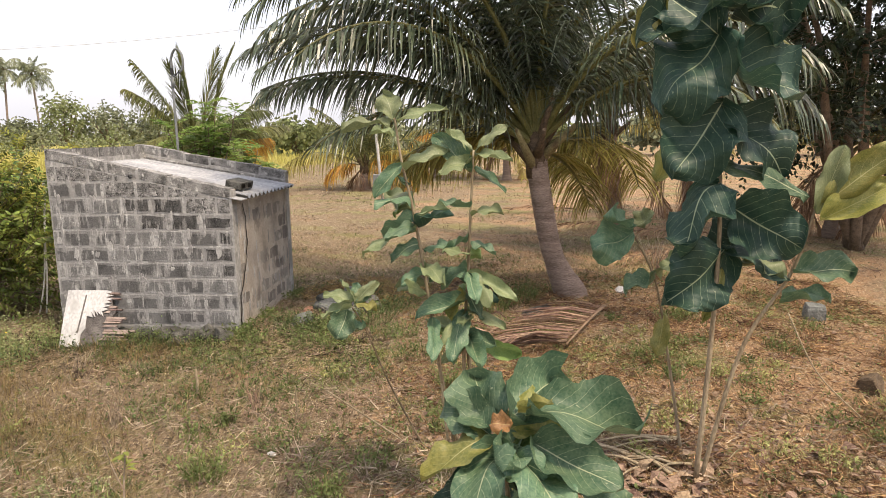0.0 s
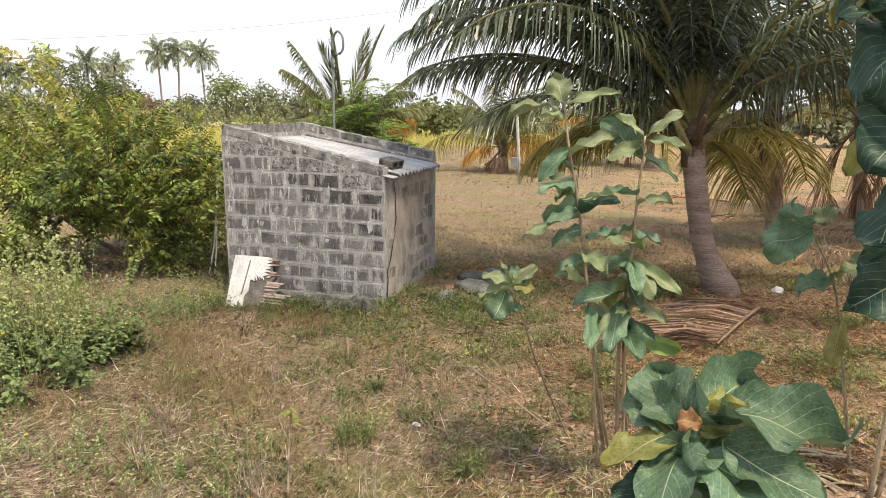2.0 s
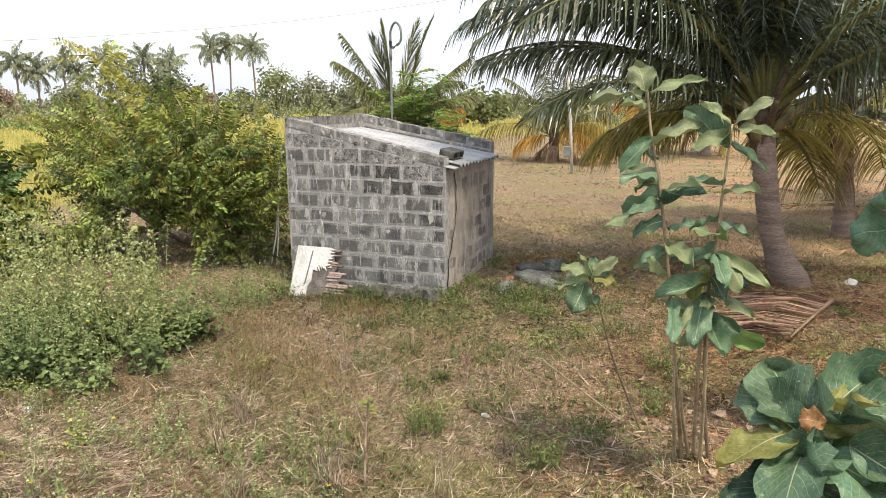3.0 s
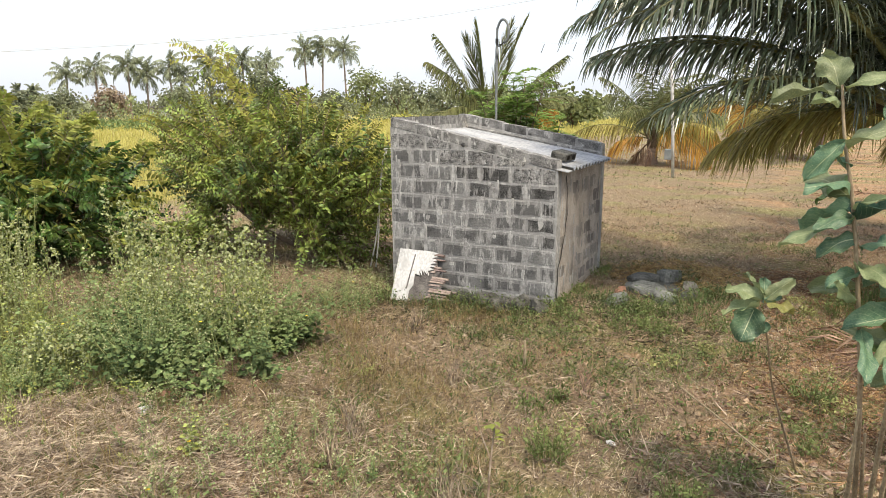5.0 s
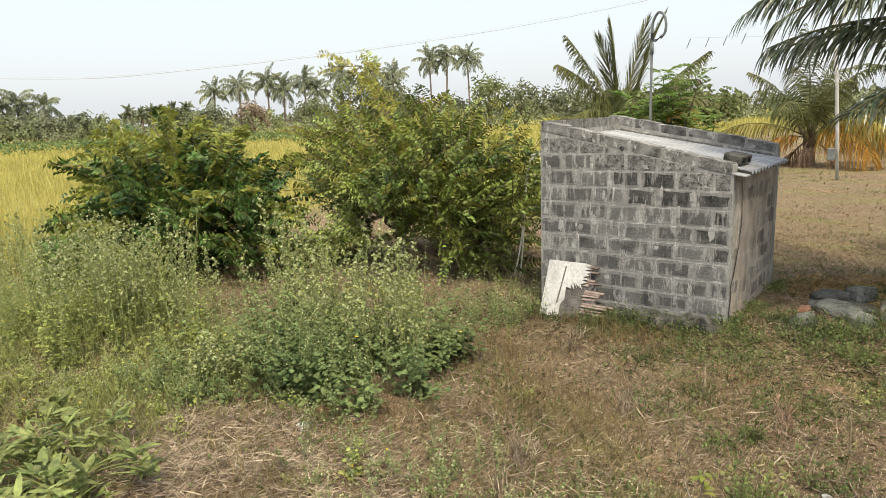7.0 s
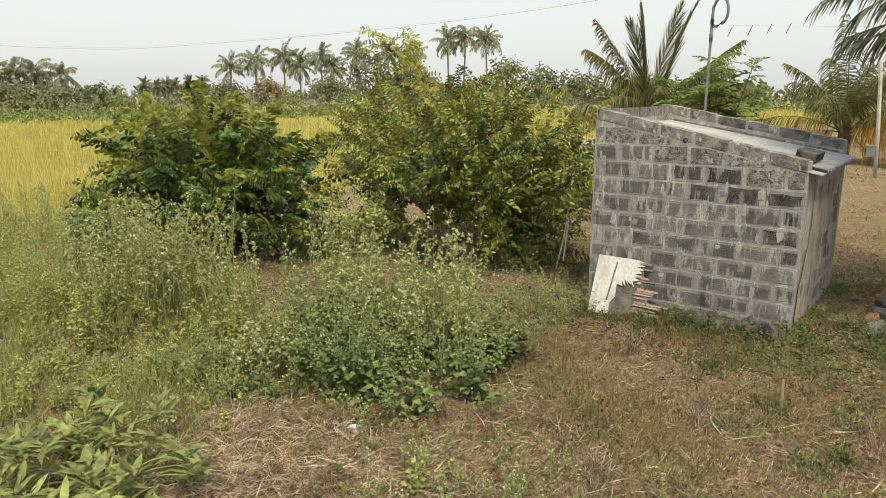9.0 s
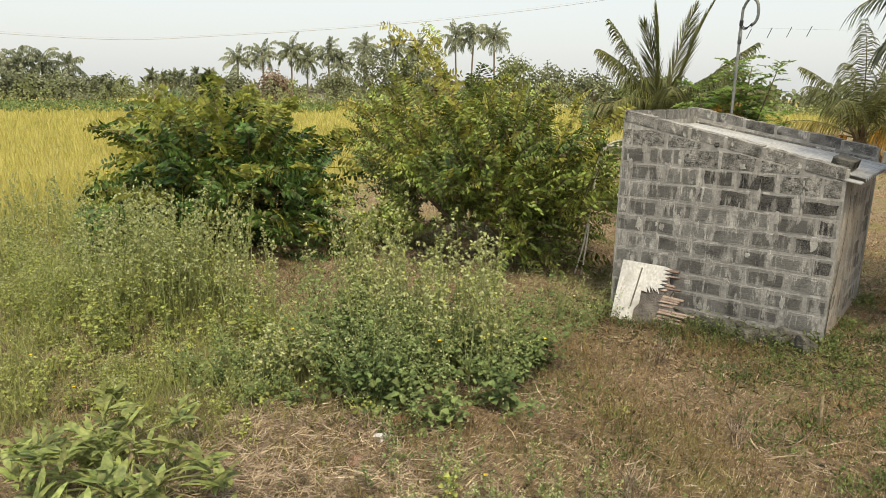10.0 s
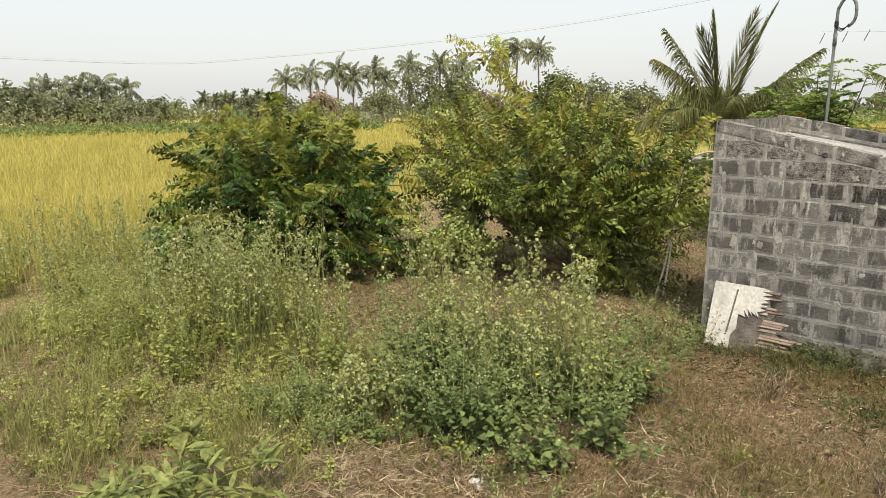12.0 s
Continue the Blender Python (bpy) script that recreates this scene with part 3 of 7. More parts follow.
front_outline = [(-HUT_W, -0.1), (0, -0.1), (0, slope_top(0)), (-HUT_W, slope_top(-HUT_W))]
front_wall = hut_part("front_wall", Geo().add(*prism(front_outline, (0.15, 0.0), 0.001)), M["mortar"], "smeared light grey mortar with dark blocks")
rear_outline = [(-HUT_W, -0.1), (0, -0.1), (0, slope_top(0) + 0.13), (-HUT_W, slope_top(-HUT_W) + 0.03)]
rear_pts = prism([(-HUT_W - a, b) for a, b in rear_outline][::-1], (0.15, 0.0), 0.001, rear_map)
rear_wall = hut_part("rear_wall", Geo().add(*rear_pts), M["mortar"])
side_wall = hut_part("side_wall", Geo().add(*prism([(0.004, -0.1), (HUT_D - 0.004, -0.1), (HUT_D - 0.004, 1.71), (0.004, 1.71)], (0.15, 0.003), 0.001, side_map)),
                     M["plaster"], "stained grey-brown rendered side wall")
left_wall = hut_part("left_wall", Geo().add(*prism([(-HUT_D + 0.004, -0.1), (-0.004, -0.1), (-0.004, 2.2), (-HUT_D + 0.004, 2.2)], (0.15, 0.003), 0.001, left_map)), M["mortar"])

# sloping coping blocks on the front and rear, level ones on the high side
def sloped_coping(y0, y1, rise, rise_low, n=6):
    def line(x):
        return slope_top(x) + rise + (rise_low - rise) * (x + HUT_W) / HUT_W

    for k in range(n):
        a = -HUT_W + (HUT_W - 0.0) * k / n + 0.018
        b = -HUT_W + (HUT_W - 0.0) * (k + 1) / n - 0.018
        h = 0.125 + random.uniform(-0.008, 0.008)
        pts = [(a, line(a)), (b, line(b)), (b, line(b) + h + random.uniform(-0.012, 0.0)), (b * 0.7 + a * 0.3, line(b * 0.7 + a * 0.3) + h + random.uniform(-0.008, 0.003)), (b * 0.3 + a * 0.7, line(b * 0.3 + a * 0.7) + h + random.uniform(-0.008, 0.003)), (a, line(a) + h + random.uniform(-0.012, 0.0))]
        hut_part("coping_block", Geo().add(*prism(pts, (y1, y0 + random.uniform(-0.003, 0.003)), 0.005)), M["coping"])

    a, b = -HUT_W + 0.004, -0.004
    bed = [(a, line(a)), (b, line(b)), (b, line(b) + 0.112), (a, line(a) + 0.112)]
    hut_part("coping_mortar", Geo().add(*prism(bed, (y1 - 0.008, y0 + 0.006), 0.004)), M["mortar"])


sloped_coping(-0.003, 0.155, 0.002, 0.002)
sloped_coping(HUT_D - 0.15, HUT_D + 0.01, 0.03, 0.1, 6)
for k in range(5):
    y = 0.16 + (HUT_D - 0.32) * k / 5
    hut_part("coping_block", Geo().add(*prism([(-y - (HUT_D - 0.32) / 5 + 0.01, 2.2), (-y, 2.2), (-y, 2.325), (-y - (HUT_D - 0.32) / 5 + 0.01, 2.318)], (0.15, -0.004), 0.01, left_map)), M["coping"])

# corrugated roof sheet, falling to the right and passing over the low wall
ny, nx = 13 * 8 + 1, 10
sx, sy = np.linspace(-HUT_W + 0.16, 0.13, nx), np.linspace(0.165, HUT_D - 0.16, ny)
SX, SY = np.meshgrid(sx, sy)
SZ = slope_top(SX) + 0.045 - 0.1 * (-SX / HUT_W) + 0.024 * np.cos((SY - 0.165) / 0.146 * 2 * np.pi) + np.where(SX > -0.02, -0.008, 0)
top_v = np.stack([SX, SY, SZ], -1).reshape(-1, 3)
sid = np.arange(SX.size).reshape(SX.shape)
sq = np.stack([sid[:-1, :-1], sid[:-1, 1:], sid[1:, 1:], sid[1:, :-1]], -1).reshape(-1, 4)
st = np.concatenate([sq[:, [0, 1, 2]], sq[:, [0, 2, 3]]])
edge_t = []
m_ = SX.size
for ring in (sid[:, -1], sid[:, 0][::-1], sid[0, :], sid[-1, :][::-1]):
    for a, b in zip(ring[:-1], ring[1:]):
        edge_t += [(a, b, b + m_), (a, b + m_, a + m_)]
sheet = Geo().add(np.concatenate([top_v, top_v - [0, 0, 0.008]]), np.concatenate([st, st[:, ::-1] + m_, np.array(edge_t)]))
hut_part("roof_sheet", sheet, M["sheet"], "pale grey corrugated cement roof sheet", smooth=True)
# front strip of sheet lapping the wall end, and a mortar fillet along both copings
lap = Geo().add(*prism([(-0.02, 1.715), (0.125, 1.688), (0.125, 1.70), (-0.02, 1.728)], (0.17, -0.015), 0.002))
hut_part("sheet_lap", lap, M["sheet"])
for y0, y1 in ((0.155, 0.215), (HUT_D - 0.215, HUT_D - 0.15)):
    a, b = -HUT_W + 0.16, -0.06
    hut_part("mortar_fillet", Geo().add(*prism([(a, slope_top(a) - 0.1), (b, slope_top(b) + 0.015), (b, slope_top(b) + 0.08), (a, slope_top(a) + 0.0)], (y1, y0), 0.01)), M["coping"])

# crack down the rendered side
zz = np.linspace(1.62, 0.06, 26)
yy = np.interp(zz, [0, 0.5, 0.75, 1.1, 1.4, 1.65], [0.05, 0.09, 0.26, 0.4, 0.38, 0.32]) + 0.014 * np.sin(zz * 23) + rng.normal(0, 0.007, 26)
wd = 0.005 + 0.007 * np.abs(np.sin(zz * 7)) + np.where(zz < 0.8, 0.007, 0) + rng.uniform(0, 0.004, 26)
cv = np.concatenate([np.stack([np.full(26, 0.0), yy - wd, zz], 1), np.stack([np.full(26, 0.0), yy + wd, zz], 1)])
ct = [t for i in range(25) for t in ((i, i + 27, i + 26), (i, i + 1, i + 27))]
hut_part("crack", Geo().add(cv + [0.0065, 0, 0], ct), M["crack"], "dark jagged crack", side_wall)

# vent stub
a = np.linspace(0, 2 * np.pi, 14, endpoint=False)
ring = np.stack([np.cos(a), 0 * a, np.sin(a)], 1)
vc = np.array([-1.243, -0.012, 1.985])
vv = np.concatenate([vc + ring * 0.026, vc + ring * 0.022, vc + ring * 0.022 + [0, 0.012, 0]])
vt = []
for i in range(14):
    j = (i + 1) % 14
    vt += [(i, j, j + 14), (i, j + 14, i + 14), (i + 14, j + 14, j + 28), (i + 14, j + 28, i + 28)]
vt += [(28, 28 + i, 29 + i) for i in range(1, 13)]
hut_part("vent_stub", Geo().add(vv, vt), M["black"], "short black pipe end")


def block_row(wall, mapping, u_lo, u_hi, w0, shift, course):
    """One course of hollow blocks in running bond; smeared mortar hides their ends and leaves the worn middles bare."""
    u = u_hi - shift
    edges = [u_hi] + ([u] if shift else [])
    while edges[-1] > u_lo:
        edges.append(edges[-1] - 0.4)
    for b, a in zip(edges[:-1], edges[1:]):
        a = max(a, u_lo)
        top = lambda q: slope_top(q) - 0.012
        room = top((a + b) / 2) - w0
        if b - a < 0.06 or room < 0.05:
            continue
        a_, b_ = a + random.choice((0.008, 0.012, 0.02, 0.03)), b - random.choice((0.008, 0.012, 0.02, 0.03))
        lo, hi = w0 + random.uniform(0.0, 0.006), w0 + COURSE - 0.012 - random.uniform(0.0, 0.008)
        g = Geo().add(*prism(ragged(a_, b_, lo, hi, top, 0.005), (0.02, -0.002), 0.004, mapping), slot=0)
        if b_ - a_ > 0.12:
            pts = ragged(a_ + random.uniform(0.01, 0.035), b_ - random.uniform(0.01, 0.035), lo + random.uniform(0.006, 0.03), hi - random.uniform(0.01, 0.045), top, 0.011)
            g.add(*prism(pts, (0.01, -0.0035), 0.003, mapping), slot=1)
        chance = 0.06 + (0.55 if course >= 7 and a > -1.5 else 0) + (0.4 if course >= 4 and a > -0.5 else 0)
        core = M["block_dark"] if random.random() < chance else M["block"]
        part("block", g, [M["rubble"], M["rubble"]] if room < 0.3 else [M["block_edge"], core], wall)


def mortar_smears(wall):
    """Mortar wiped over the joints and run down the blocks, in thin uneven patches."""
    for c in range(1, 10):
        w0 = C0 + COURSE * (c - 1) + 0.01
        u = -(0.0 if c % 2 else 0.2)
        while u > -HUT_W + 0.1:
            u -= 0.4
            for k in range(random.choice((1, 2, 2, 3))):
                x, wide, tall = u + random.uniform(-0.05, 0.05) + random.choice((0, 0, 0, 0.2)), random.uniform(0.008, 0.034), random.uniform(0.05, 0.16)
                z = w0 + random.uniform(0.0, 0.14)
                if x - wide < -HUT_W + 0.02 or x + wide > -0.02 or z + tall > slope_top(x) - 0.05:
                    continue
                n = 14
                pts = []
                for j in range(n):
                    t = 2 * math.pi * j / n
                    q = 1 + random.uniform(-0.4, 0.3)
                    pts.append((x + wide * q * math.cos(t), z + tall / 2 + tall / 2 * q * (abs(math.sin(t)) ** 0.6) * (1 if math.sin(t) > 0 else -1)))
                part("mortar_smear", Geo().add(*prism(pts, (0.01, -0.0055 - random.uniform(0, 0.001)), 0.003)), M["lime"], wall)


def bare_side_blocks(wall):
    """Blocks showing through the worn plaster low on the side wall."""
    for c in range(1, 10):
        if C0 + COURSE * c > slope_top(-0.02) - 0.06:
            break
        w0, u = C0 + COURSE * (c - 1) + 0.012, 0.2 * (c % 2)
        while u < HUT_D - 0.1:
            a, b = u + random.uniform(0.01, 0.06), min(u + 0.4, HUT_D) - random.uniform(0.01, 0.06)
            u += 0.4
            if b - a > 0.1 and random.random() < (0.95, 0.85, 0.65, 0.5, 0.45, 0.4, 0.35, 0.3, 0.2)[c - 1]:
                pts = ragged(a, b, w0 + random.uniform(0, 0.03), w0 + COURSE - 0.012 - random.uniform(0, 0.05), None, 0.013)
                part("block", Geo().add(*prism(pts, (0.02, 0.001), 0.004, side_map)), M["side_block"], wall)
            for k in range(random.choice((0, 1, 1, 2))):
                x, z, wide, tall = a + random.uniform(0, 0.35), w0 + random.uniform(0, 0.1), random.uniform(0.008, 0.025), random.uniform(0.06, 0.17)
                if 0.06 < x < HUT_D - 0.05:
                    pts = ragged(x - wide, x + wide, z, z + tall, None, 0.006)
                    part("mortar_smear", Geo().add(*prism(pts, (0.02, -0.0012), 0.003, side_map)), M["lime"], wall)


# ---- fallen things by the hut ----
def rock(name, at, size, label, mat=None, group="", seed=0, flat=1.0, category="stone"):
    bm = bmesh.new()
    bmesh.ops.create_icosphere(bm, subdivisions=2, radius=1)
    for v in bm.verts:
        d = 1 + 0.35 * noise.noise(v.co * 1.3 + Vector((seed * 7.1, seed * 3.3, 0))) + 0.08 * noise.noise(v.co * 5 + Vector((seed, 0, 0)))
        for ax in ((1, 0.2, 0.1), (-0.3, 1, 0.2), (0.1, -0.5, 1), (-0.8, -0.4, 0.3)):
            e = Vector(ax).normalized().dot(v.co)
            if e > 0.62:
                v.co -= Vector(ax).normalized() * (e - 0.62)
        v.co = Vector((v.co.x * size[0], v.co.y * size[1], v.co.z * size[2])) * d
    me = bpy.data.meshes.new(name)
    bm.to_mesh(me)
    bm.free()
    me.materials.append(mat or M["rock"])
    ob = new(name, me)
    ob.matrix_world = pose(at[0], at[1], float(ground_z(at[0], at[1])) + size[2] * 0.55, random.uniform(-8, 8), random.uniform(-8, 8), random.uniform(0, 360))
    return tagged(ob, label, category, group)


def slab(at, z, size, turns, label, group, seed):
    """A split flat stone: an uneven many-sided plate with worn edges."""
    r = np.random.default_rng(300 + seed)
    n = 9
    ang = np.sort(np.arange(n) * 2 * np.pi / n + r.uniform(-0.25, 0.25, n))
    out = np.abs(np.cos(ang)) ** 6 * 0.12 + r.uniform(0.82, 1.06, n)
    rings = []
    bm = bmesh.new()
    for f, w in ((0.0, 0.93), (0.15, 1.0), (0.78, 0.97), (1.0, 0.84)):
        rings.append([bm.verts.new((size[0] * o_ * w * math.cos(q), size[1] * o_ * w * math.sin(q), size[2] * (f + r.normal(0, 0.05)))) for q, o_ in zip(ang, out)])
    for lo_, hi_ in zip(rings, rings[1:]):
        for k in range(n):
            bm.faces.new((lo_[k], lo_[(k + 1) % n], hi_[(k + 1) % n], hi_[k]))
    bm.faces.new(rings[-1])
    bm.faces.new(rings[0][::-1])
    me = bpy.data.meshes.new("stone")
    bm.to_mesh(me)
    bm.free()
    me.materials.append(M["slab"])
    ob = new("stone", me)
    ob.matrix_world = pose(at[0], at[1], float(ground_z(at[0], at[1])) + z - 0.01, *turns)
    return tagged(ob, label, "stone", group)


# ---- palms ----
def frond_geo(g, p0, az, elev, length, droop, n=46, leaflet=0.62, width=0.034, hang=0.55, twist=0.0, seed=0, rib=0.022, floor=None, spread=1.0, bare=0.14, sweep=0.0):
    """One feather palm frond: an arching rib and two rows of narrow drooping leaflets."""
    r = np.random.default_rng(seed)
    k = 18
    s = np.linspace(0, 1, k)
    ang = radians(elev) - radians(droop) * s ** 1.4
    step = length / (k - 1)
    hx = np.concatenate([[0], np.cumsum(np.cos(ang[:-1]) * step)])
    hz = np.concatenate([[0], np.cumsum(np.sin(ang[:-1]) * step)])
    side_sway = twist * s ** 2 * length
    ca, sa = math.cos(radians(az)), math.sin(radians(az))
    p = np.stack([p0[0] + hx * ca - side_sway * sa, p0[1] + hx * sa + side_sway * ca, p0[2] + hz], 1)
    if floor is not None:
        p[:, 2] = np.maximum(p[:, 2], floor + 0.02)
    g.add(*tube(p, rib * (1 - 0.85 * s) + 0.003, 6), slot=1)
    tan = unit(np.gradient(p, axis=0))
    q = np.linspace(bare, 0.99, n)
    pos = np.stack([np.interp(q, s, p[:, i]) for i in range(3)], 1)
    tg = unit(np.stack([np.interp(q, s, tan[:, i]) for i in range(3)], 1))
    up = np.array([0, 0, 1.0])
    side = unit(np.cross(tg, np.where(np.abs(tg[:, 2:3]) > 0.95, np.array([[ca, sa, 0]]), up[None])))
    nrm = np.cross(side, tg)
    for sign in (-1, 1):
        m = len(q)
        fwd = (0.35 + sweep + 0.5 * q + r.normal(0, 0.09, m) + 0.08 * np.sin(q * 30 + seed))[:, None]
        lift = (0.25 - 0.1 * q + r.normal(0, 0.12, m))[:, None]
        d = unit(sign * side * spread + tg * fwd + nrm * lift)
        ln = (leaflet * np.clip(np.sin(np.pi * (0.12 + 0.84 * q)), 0.22, 1) ** 0.7 * r.uniform(0.85, 1.1, m))[:, None]
        fall = (hang * r.uniform(0.75, 1.3, m))[:, None]
        tilt = r.normal(0, 0.45, m)[:, None]
        w = (tg * np.cos(tilt) + nrm * np.sin(tilt)) * width * 0.5 * r.uniform(0.8, 1.15, m)[:, None]
        pts = []
        for t in (0.0, 0.35, 0.7, 1.0):
            c = pos + d * ln * (t - 0.22 * fall * t * t) - up * ln * fall * t * t
            if floor is not None:
                c[:, 2] = np.maximum(c[:, 2], floor + 0.012 + 0.02 * t)
            pts.append(c)
        v = np.stack([pts[0] - w * 0.6, pts[0] + w * 0.6, pts[1] - w, pts[1] + w, pts[2] - w * 0.75, pts[2] + w * 0.75, pts[3]], 1)
        t = np.array([(0, 1, 3), (0, 3, 2), (2, 3, 5), (2, 5, 4), (4, 5, 6)])[None] + (np.arange(m) * 7)[:, None, None]
        g.add(v.reshape(-1, 3), t.reshape(-1, 3), 0)
    return g


def palm(base, top, r0, r1, fronds, label, group="", seed=1, leaf="palm_green", lean_points=None, leaflet=0.6, n=46, width=0.034, name="coconut_palm", rings=True, boots=8, limp=0.0, sweep=0.0):
    """A feather palm: ringed trunk, fibrous crown with old leaf bases, and one part for each frond."""
    r = np.random.default_rng(seed)
    tree = thing(name, (base[0], base[1], base[2]), label, "palm tree", group)
    inv = Matrix.Translation((-base[0], -base[1], -base[2]))

    def put(nm, g, mats, lab="", smooth=False):
        ob = part(nm, g, mats, tree, lab, smooth)
        ob.matrix_parent_inverse = inv
        return ob

    pts = bend(lean_points or [base, ((base[0] * 0.6 + top[0] * 0.4), (base[1] * 0.6 + top[1] * 0.4), base[2] + (top[2] - base[2]) * 0.45), top], 22)
    pts[0, 2] -= 0.06
    u = np.linspace(0, 1, len(pts))
    rad = r0 + (r1 - r0) * np.clip(u * 3.2, 0, 1) ** 0.6
    if rings:
        rad = rad * (1 + 0.045 * (np.arange(len(pts)) % 2) + r.normal(0, 0.012, len(pts)))
    put("trunk", Geo().add(*tube(pts, rad, 14)), M["palm_bark"], "grey-brown ringed trunk" if rings else "", smooth=True)
    c = np.array(top, float)
    g = Geo()
    for i in range(boots):
        az = i * 137.5 + r.uniform(-15, 15)
        e = radians(r.uniform(25, 70))
        d = np.array([math.cos(radians(az)) * math.cos(e), math.sin(radians(az)) * math.cos(e), math.sin(e)])
        b = c + d * r1 * 0.5 + [0, 0, r.uniform(-0.25, 0.2)]
        k = 1.5 if n > 60 else 1.0
        g.add(*tube(np.stack([b - d * 0.1, b + d * 0.18 * k, b + d * 0.5 * k]), [0.085, 0.062, 0.03], 7), slot=i % 2)
    g.add(*tube(np.stack([c - [0, 0, 0.3], c, c + [0, 0, 0.35], c + [0, 0, 0.7]]), [r1 * 0.95, r1 * 1.12, r1 * 0.9, 0.03], 10))
    put("crown_base", g, [M["fibre"], M["petiole"]], "brown fibrous crown base with pale leaf stalks", True)
    for i, (az, el, ln, dr, kind) in enumerate(fronds):
        rad0 = r1 * 0.6
        p0 = c + np.array([math.cos(radians(az)) * rad0, math.sin(radians(az)) * rad0, 0.15 + 0.25 * max(el, -30) / 90])
        mats = {"g": [M[leaf], M["rachis"]], "u": [M[leaf], M["rachis"]], "y": [M["palm_yellow"], M["rachis"]], "d": [M["palm_dry"], M["rachis_dry"]], "o": [M["palm_orange"], M["rachis"]]}[kind]
        g = frond_geo(Geo(), p0, az, el, ln, dr, n, leaflet * r.uniform(0.9, 1.1), width, {"d": 1.1, "u": 0.05 - limp}.get(kind, r.uniform(0.35, 0.8)) + limp, r.normal(0, 0.06), seed * 100 + i, 0.045 if n > 75 else 0.03 if n > 30 else 0.02,
                      spread=1.0 if kind != "d" else 0.5, sweep=1.5 if kind == "u" else sweep)
        v = np.concatenate(g.v)
        low = v[:, 2].min()
        put("frond" if kind != "d" else "dry_frond", g, mats, {"y": "yellowing frond", "d": "hanging dry brown frond", "o": "orange dying frond"}.get(kind, ""))
    return tree


big_fronds = [
    (184, 50, 4.6, 92, "g"), (197, 68, 5.0, 122, "g"), (170, 62, 4.6, 105, "g"), (212, 60, 4.6, 112, "g"), (226, 72, 4.8, 112, "g"),
    (250, 84, 4.8, 66, "g"), (268, 80, 4.4, 72, "g"), (292, 82, 4.6, 84, "g"), (312, 52, 4.2, 108, "g"), (335, 64, 4.6, 116, "g"),
    (352, 42, 4.1, 100, "g"), (15, 60, 4.5, 108, "g"), (40, 74, 4.6, 98, "g"), (68, 55, 4.3, 98, "g"), (95, 68, 4.5, 98, "g"),
    (120, 50, 4.2, 95, "g"), (145, 74, 4.6, 103, "g"), (203, 86, 4.6, 68, "g"), (20, 86, 4.4, 58, "g"), (300, 86, 4.4, 70, "g"),
    (178, 80, 5.0, 108, "g"), (240, 78, 4.4, 84, "g"), (325, 78, 4.8, 102, "g"), (262, 88, 4.6, 50, "g"), (5, 50, 4.4, 96, "g"),
    (193, 44, 4.3, 70, "g"), (188, 34, 4.0, 60, "g"), (201, 32, 3.8, 55, "g"), (209, 24, 3.3, 62, "g"), (186, 60, 4.5, 102, "g"), (221, 52, 4.1, 98, "g"), (200, 46, 4.2, 85, "g"), (206, 60, 4.8, 95, "g"), (188, 72, 5.3, 106, "g"), (206, 78, 5.5, 108, "g"), (232, 84, 5.2, 96, "g"), (160, 76, 5.2, 105, "g"),
    (285, 84, 5.0, 84, "g"), (330, 40, 3.6, 104, "g"), (176, 12, 2.4, 62, "y"), (160, 16, 2.2, 75, "y"), (60, -10, 2.0, 55, "y"), (30, 10, 2.4, 75, "y"), (140, 20, 2.8, 85, "y"),
]
palm((4.31, 2.3, 0), (3.74, 1.95, 2.1), 0.27, 0.15, big_fronds, "coconut palm with a leaning ringed trunk and arching dark fronds", seed=3, n=76,
     lean_points=[(4.31, 2.3, 0), (4.08, 2.15, 0.47), (3.94, 2.05, 0.92), (3.79, 1.95, 1.72), (3.74, 1.95, 2.1)], leaflet=0.92, width=0.032, boots=11, limp=0.1)


def fan(n, elo, ehi, llo, lhi, seed, dry=0, yellow=0, orange=0):
    r = np.random.default_rng(seed)
    res = []
    for i in range(n):
        f = i / max(n - 1, 1)
        kind = "g"
        if i < dry:
            kind = "d"
        elif i < dry + yellow:
            kind = "y"
        elif i < dry + yellow + orange:
            kind = "o"
        el = elo + (ehi - elo) * f + r.uniform(-8, 8)
        res.append(((i * 137.5 + r.uniform(-20, 20)) % 360, el if kind != "d" else r.uniform(-55, -25), r.uniform(llo, lhi) * (0.7 if kind == "d" else 1), 40 + 55 * (1 - f) + r.uniform(-10, 20), kind))
    return res


palm((5.75, 6.6, 0), (5.45, 6.4, 2.5), 0.24, 0.15, [(262, -62, 1.5, 18, "d"), (95, -50, 1.4, 20, "d"), (205, -5, 1.9, 70, "y"), (232, -14, 1.7, 55, "y"), (190, -20, 1.7, 50, "y")] + fan(18, 26, 82, 2.8, 3.8, 11, yellow=1), "coconut palm with yellowing low fronds and dry hanging ones", seed=11, n=60, leaflet=0.85, width=0.045)
palm((8.6, 11.6, 0), (8.4, 11.5, 2.2), 0.24, 0.15, fan(18, 4, 80, 3.0, 4.0, 12, dry=3, yellow=4), "coconut palm with dry brown fronds hanging round its trunk", seed=12, n=50, leaflet=0.85, width=0.05)
palm((10.9, 8.2, 0), (10.9, 8.1, 1.7), 0.24, 0.15, fan(16, 5, 80, 2.6, 3.4, 13, dry=5, yellow=2), "short coconut palm with many dry hanging fronds", seed=13, n=46, leaflet=0.75, width=0.05)
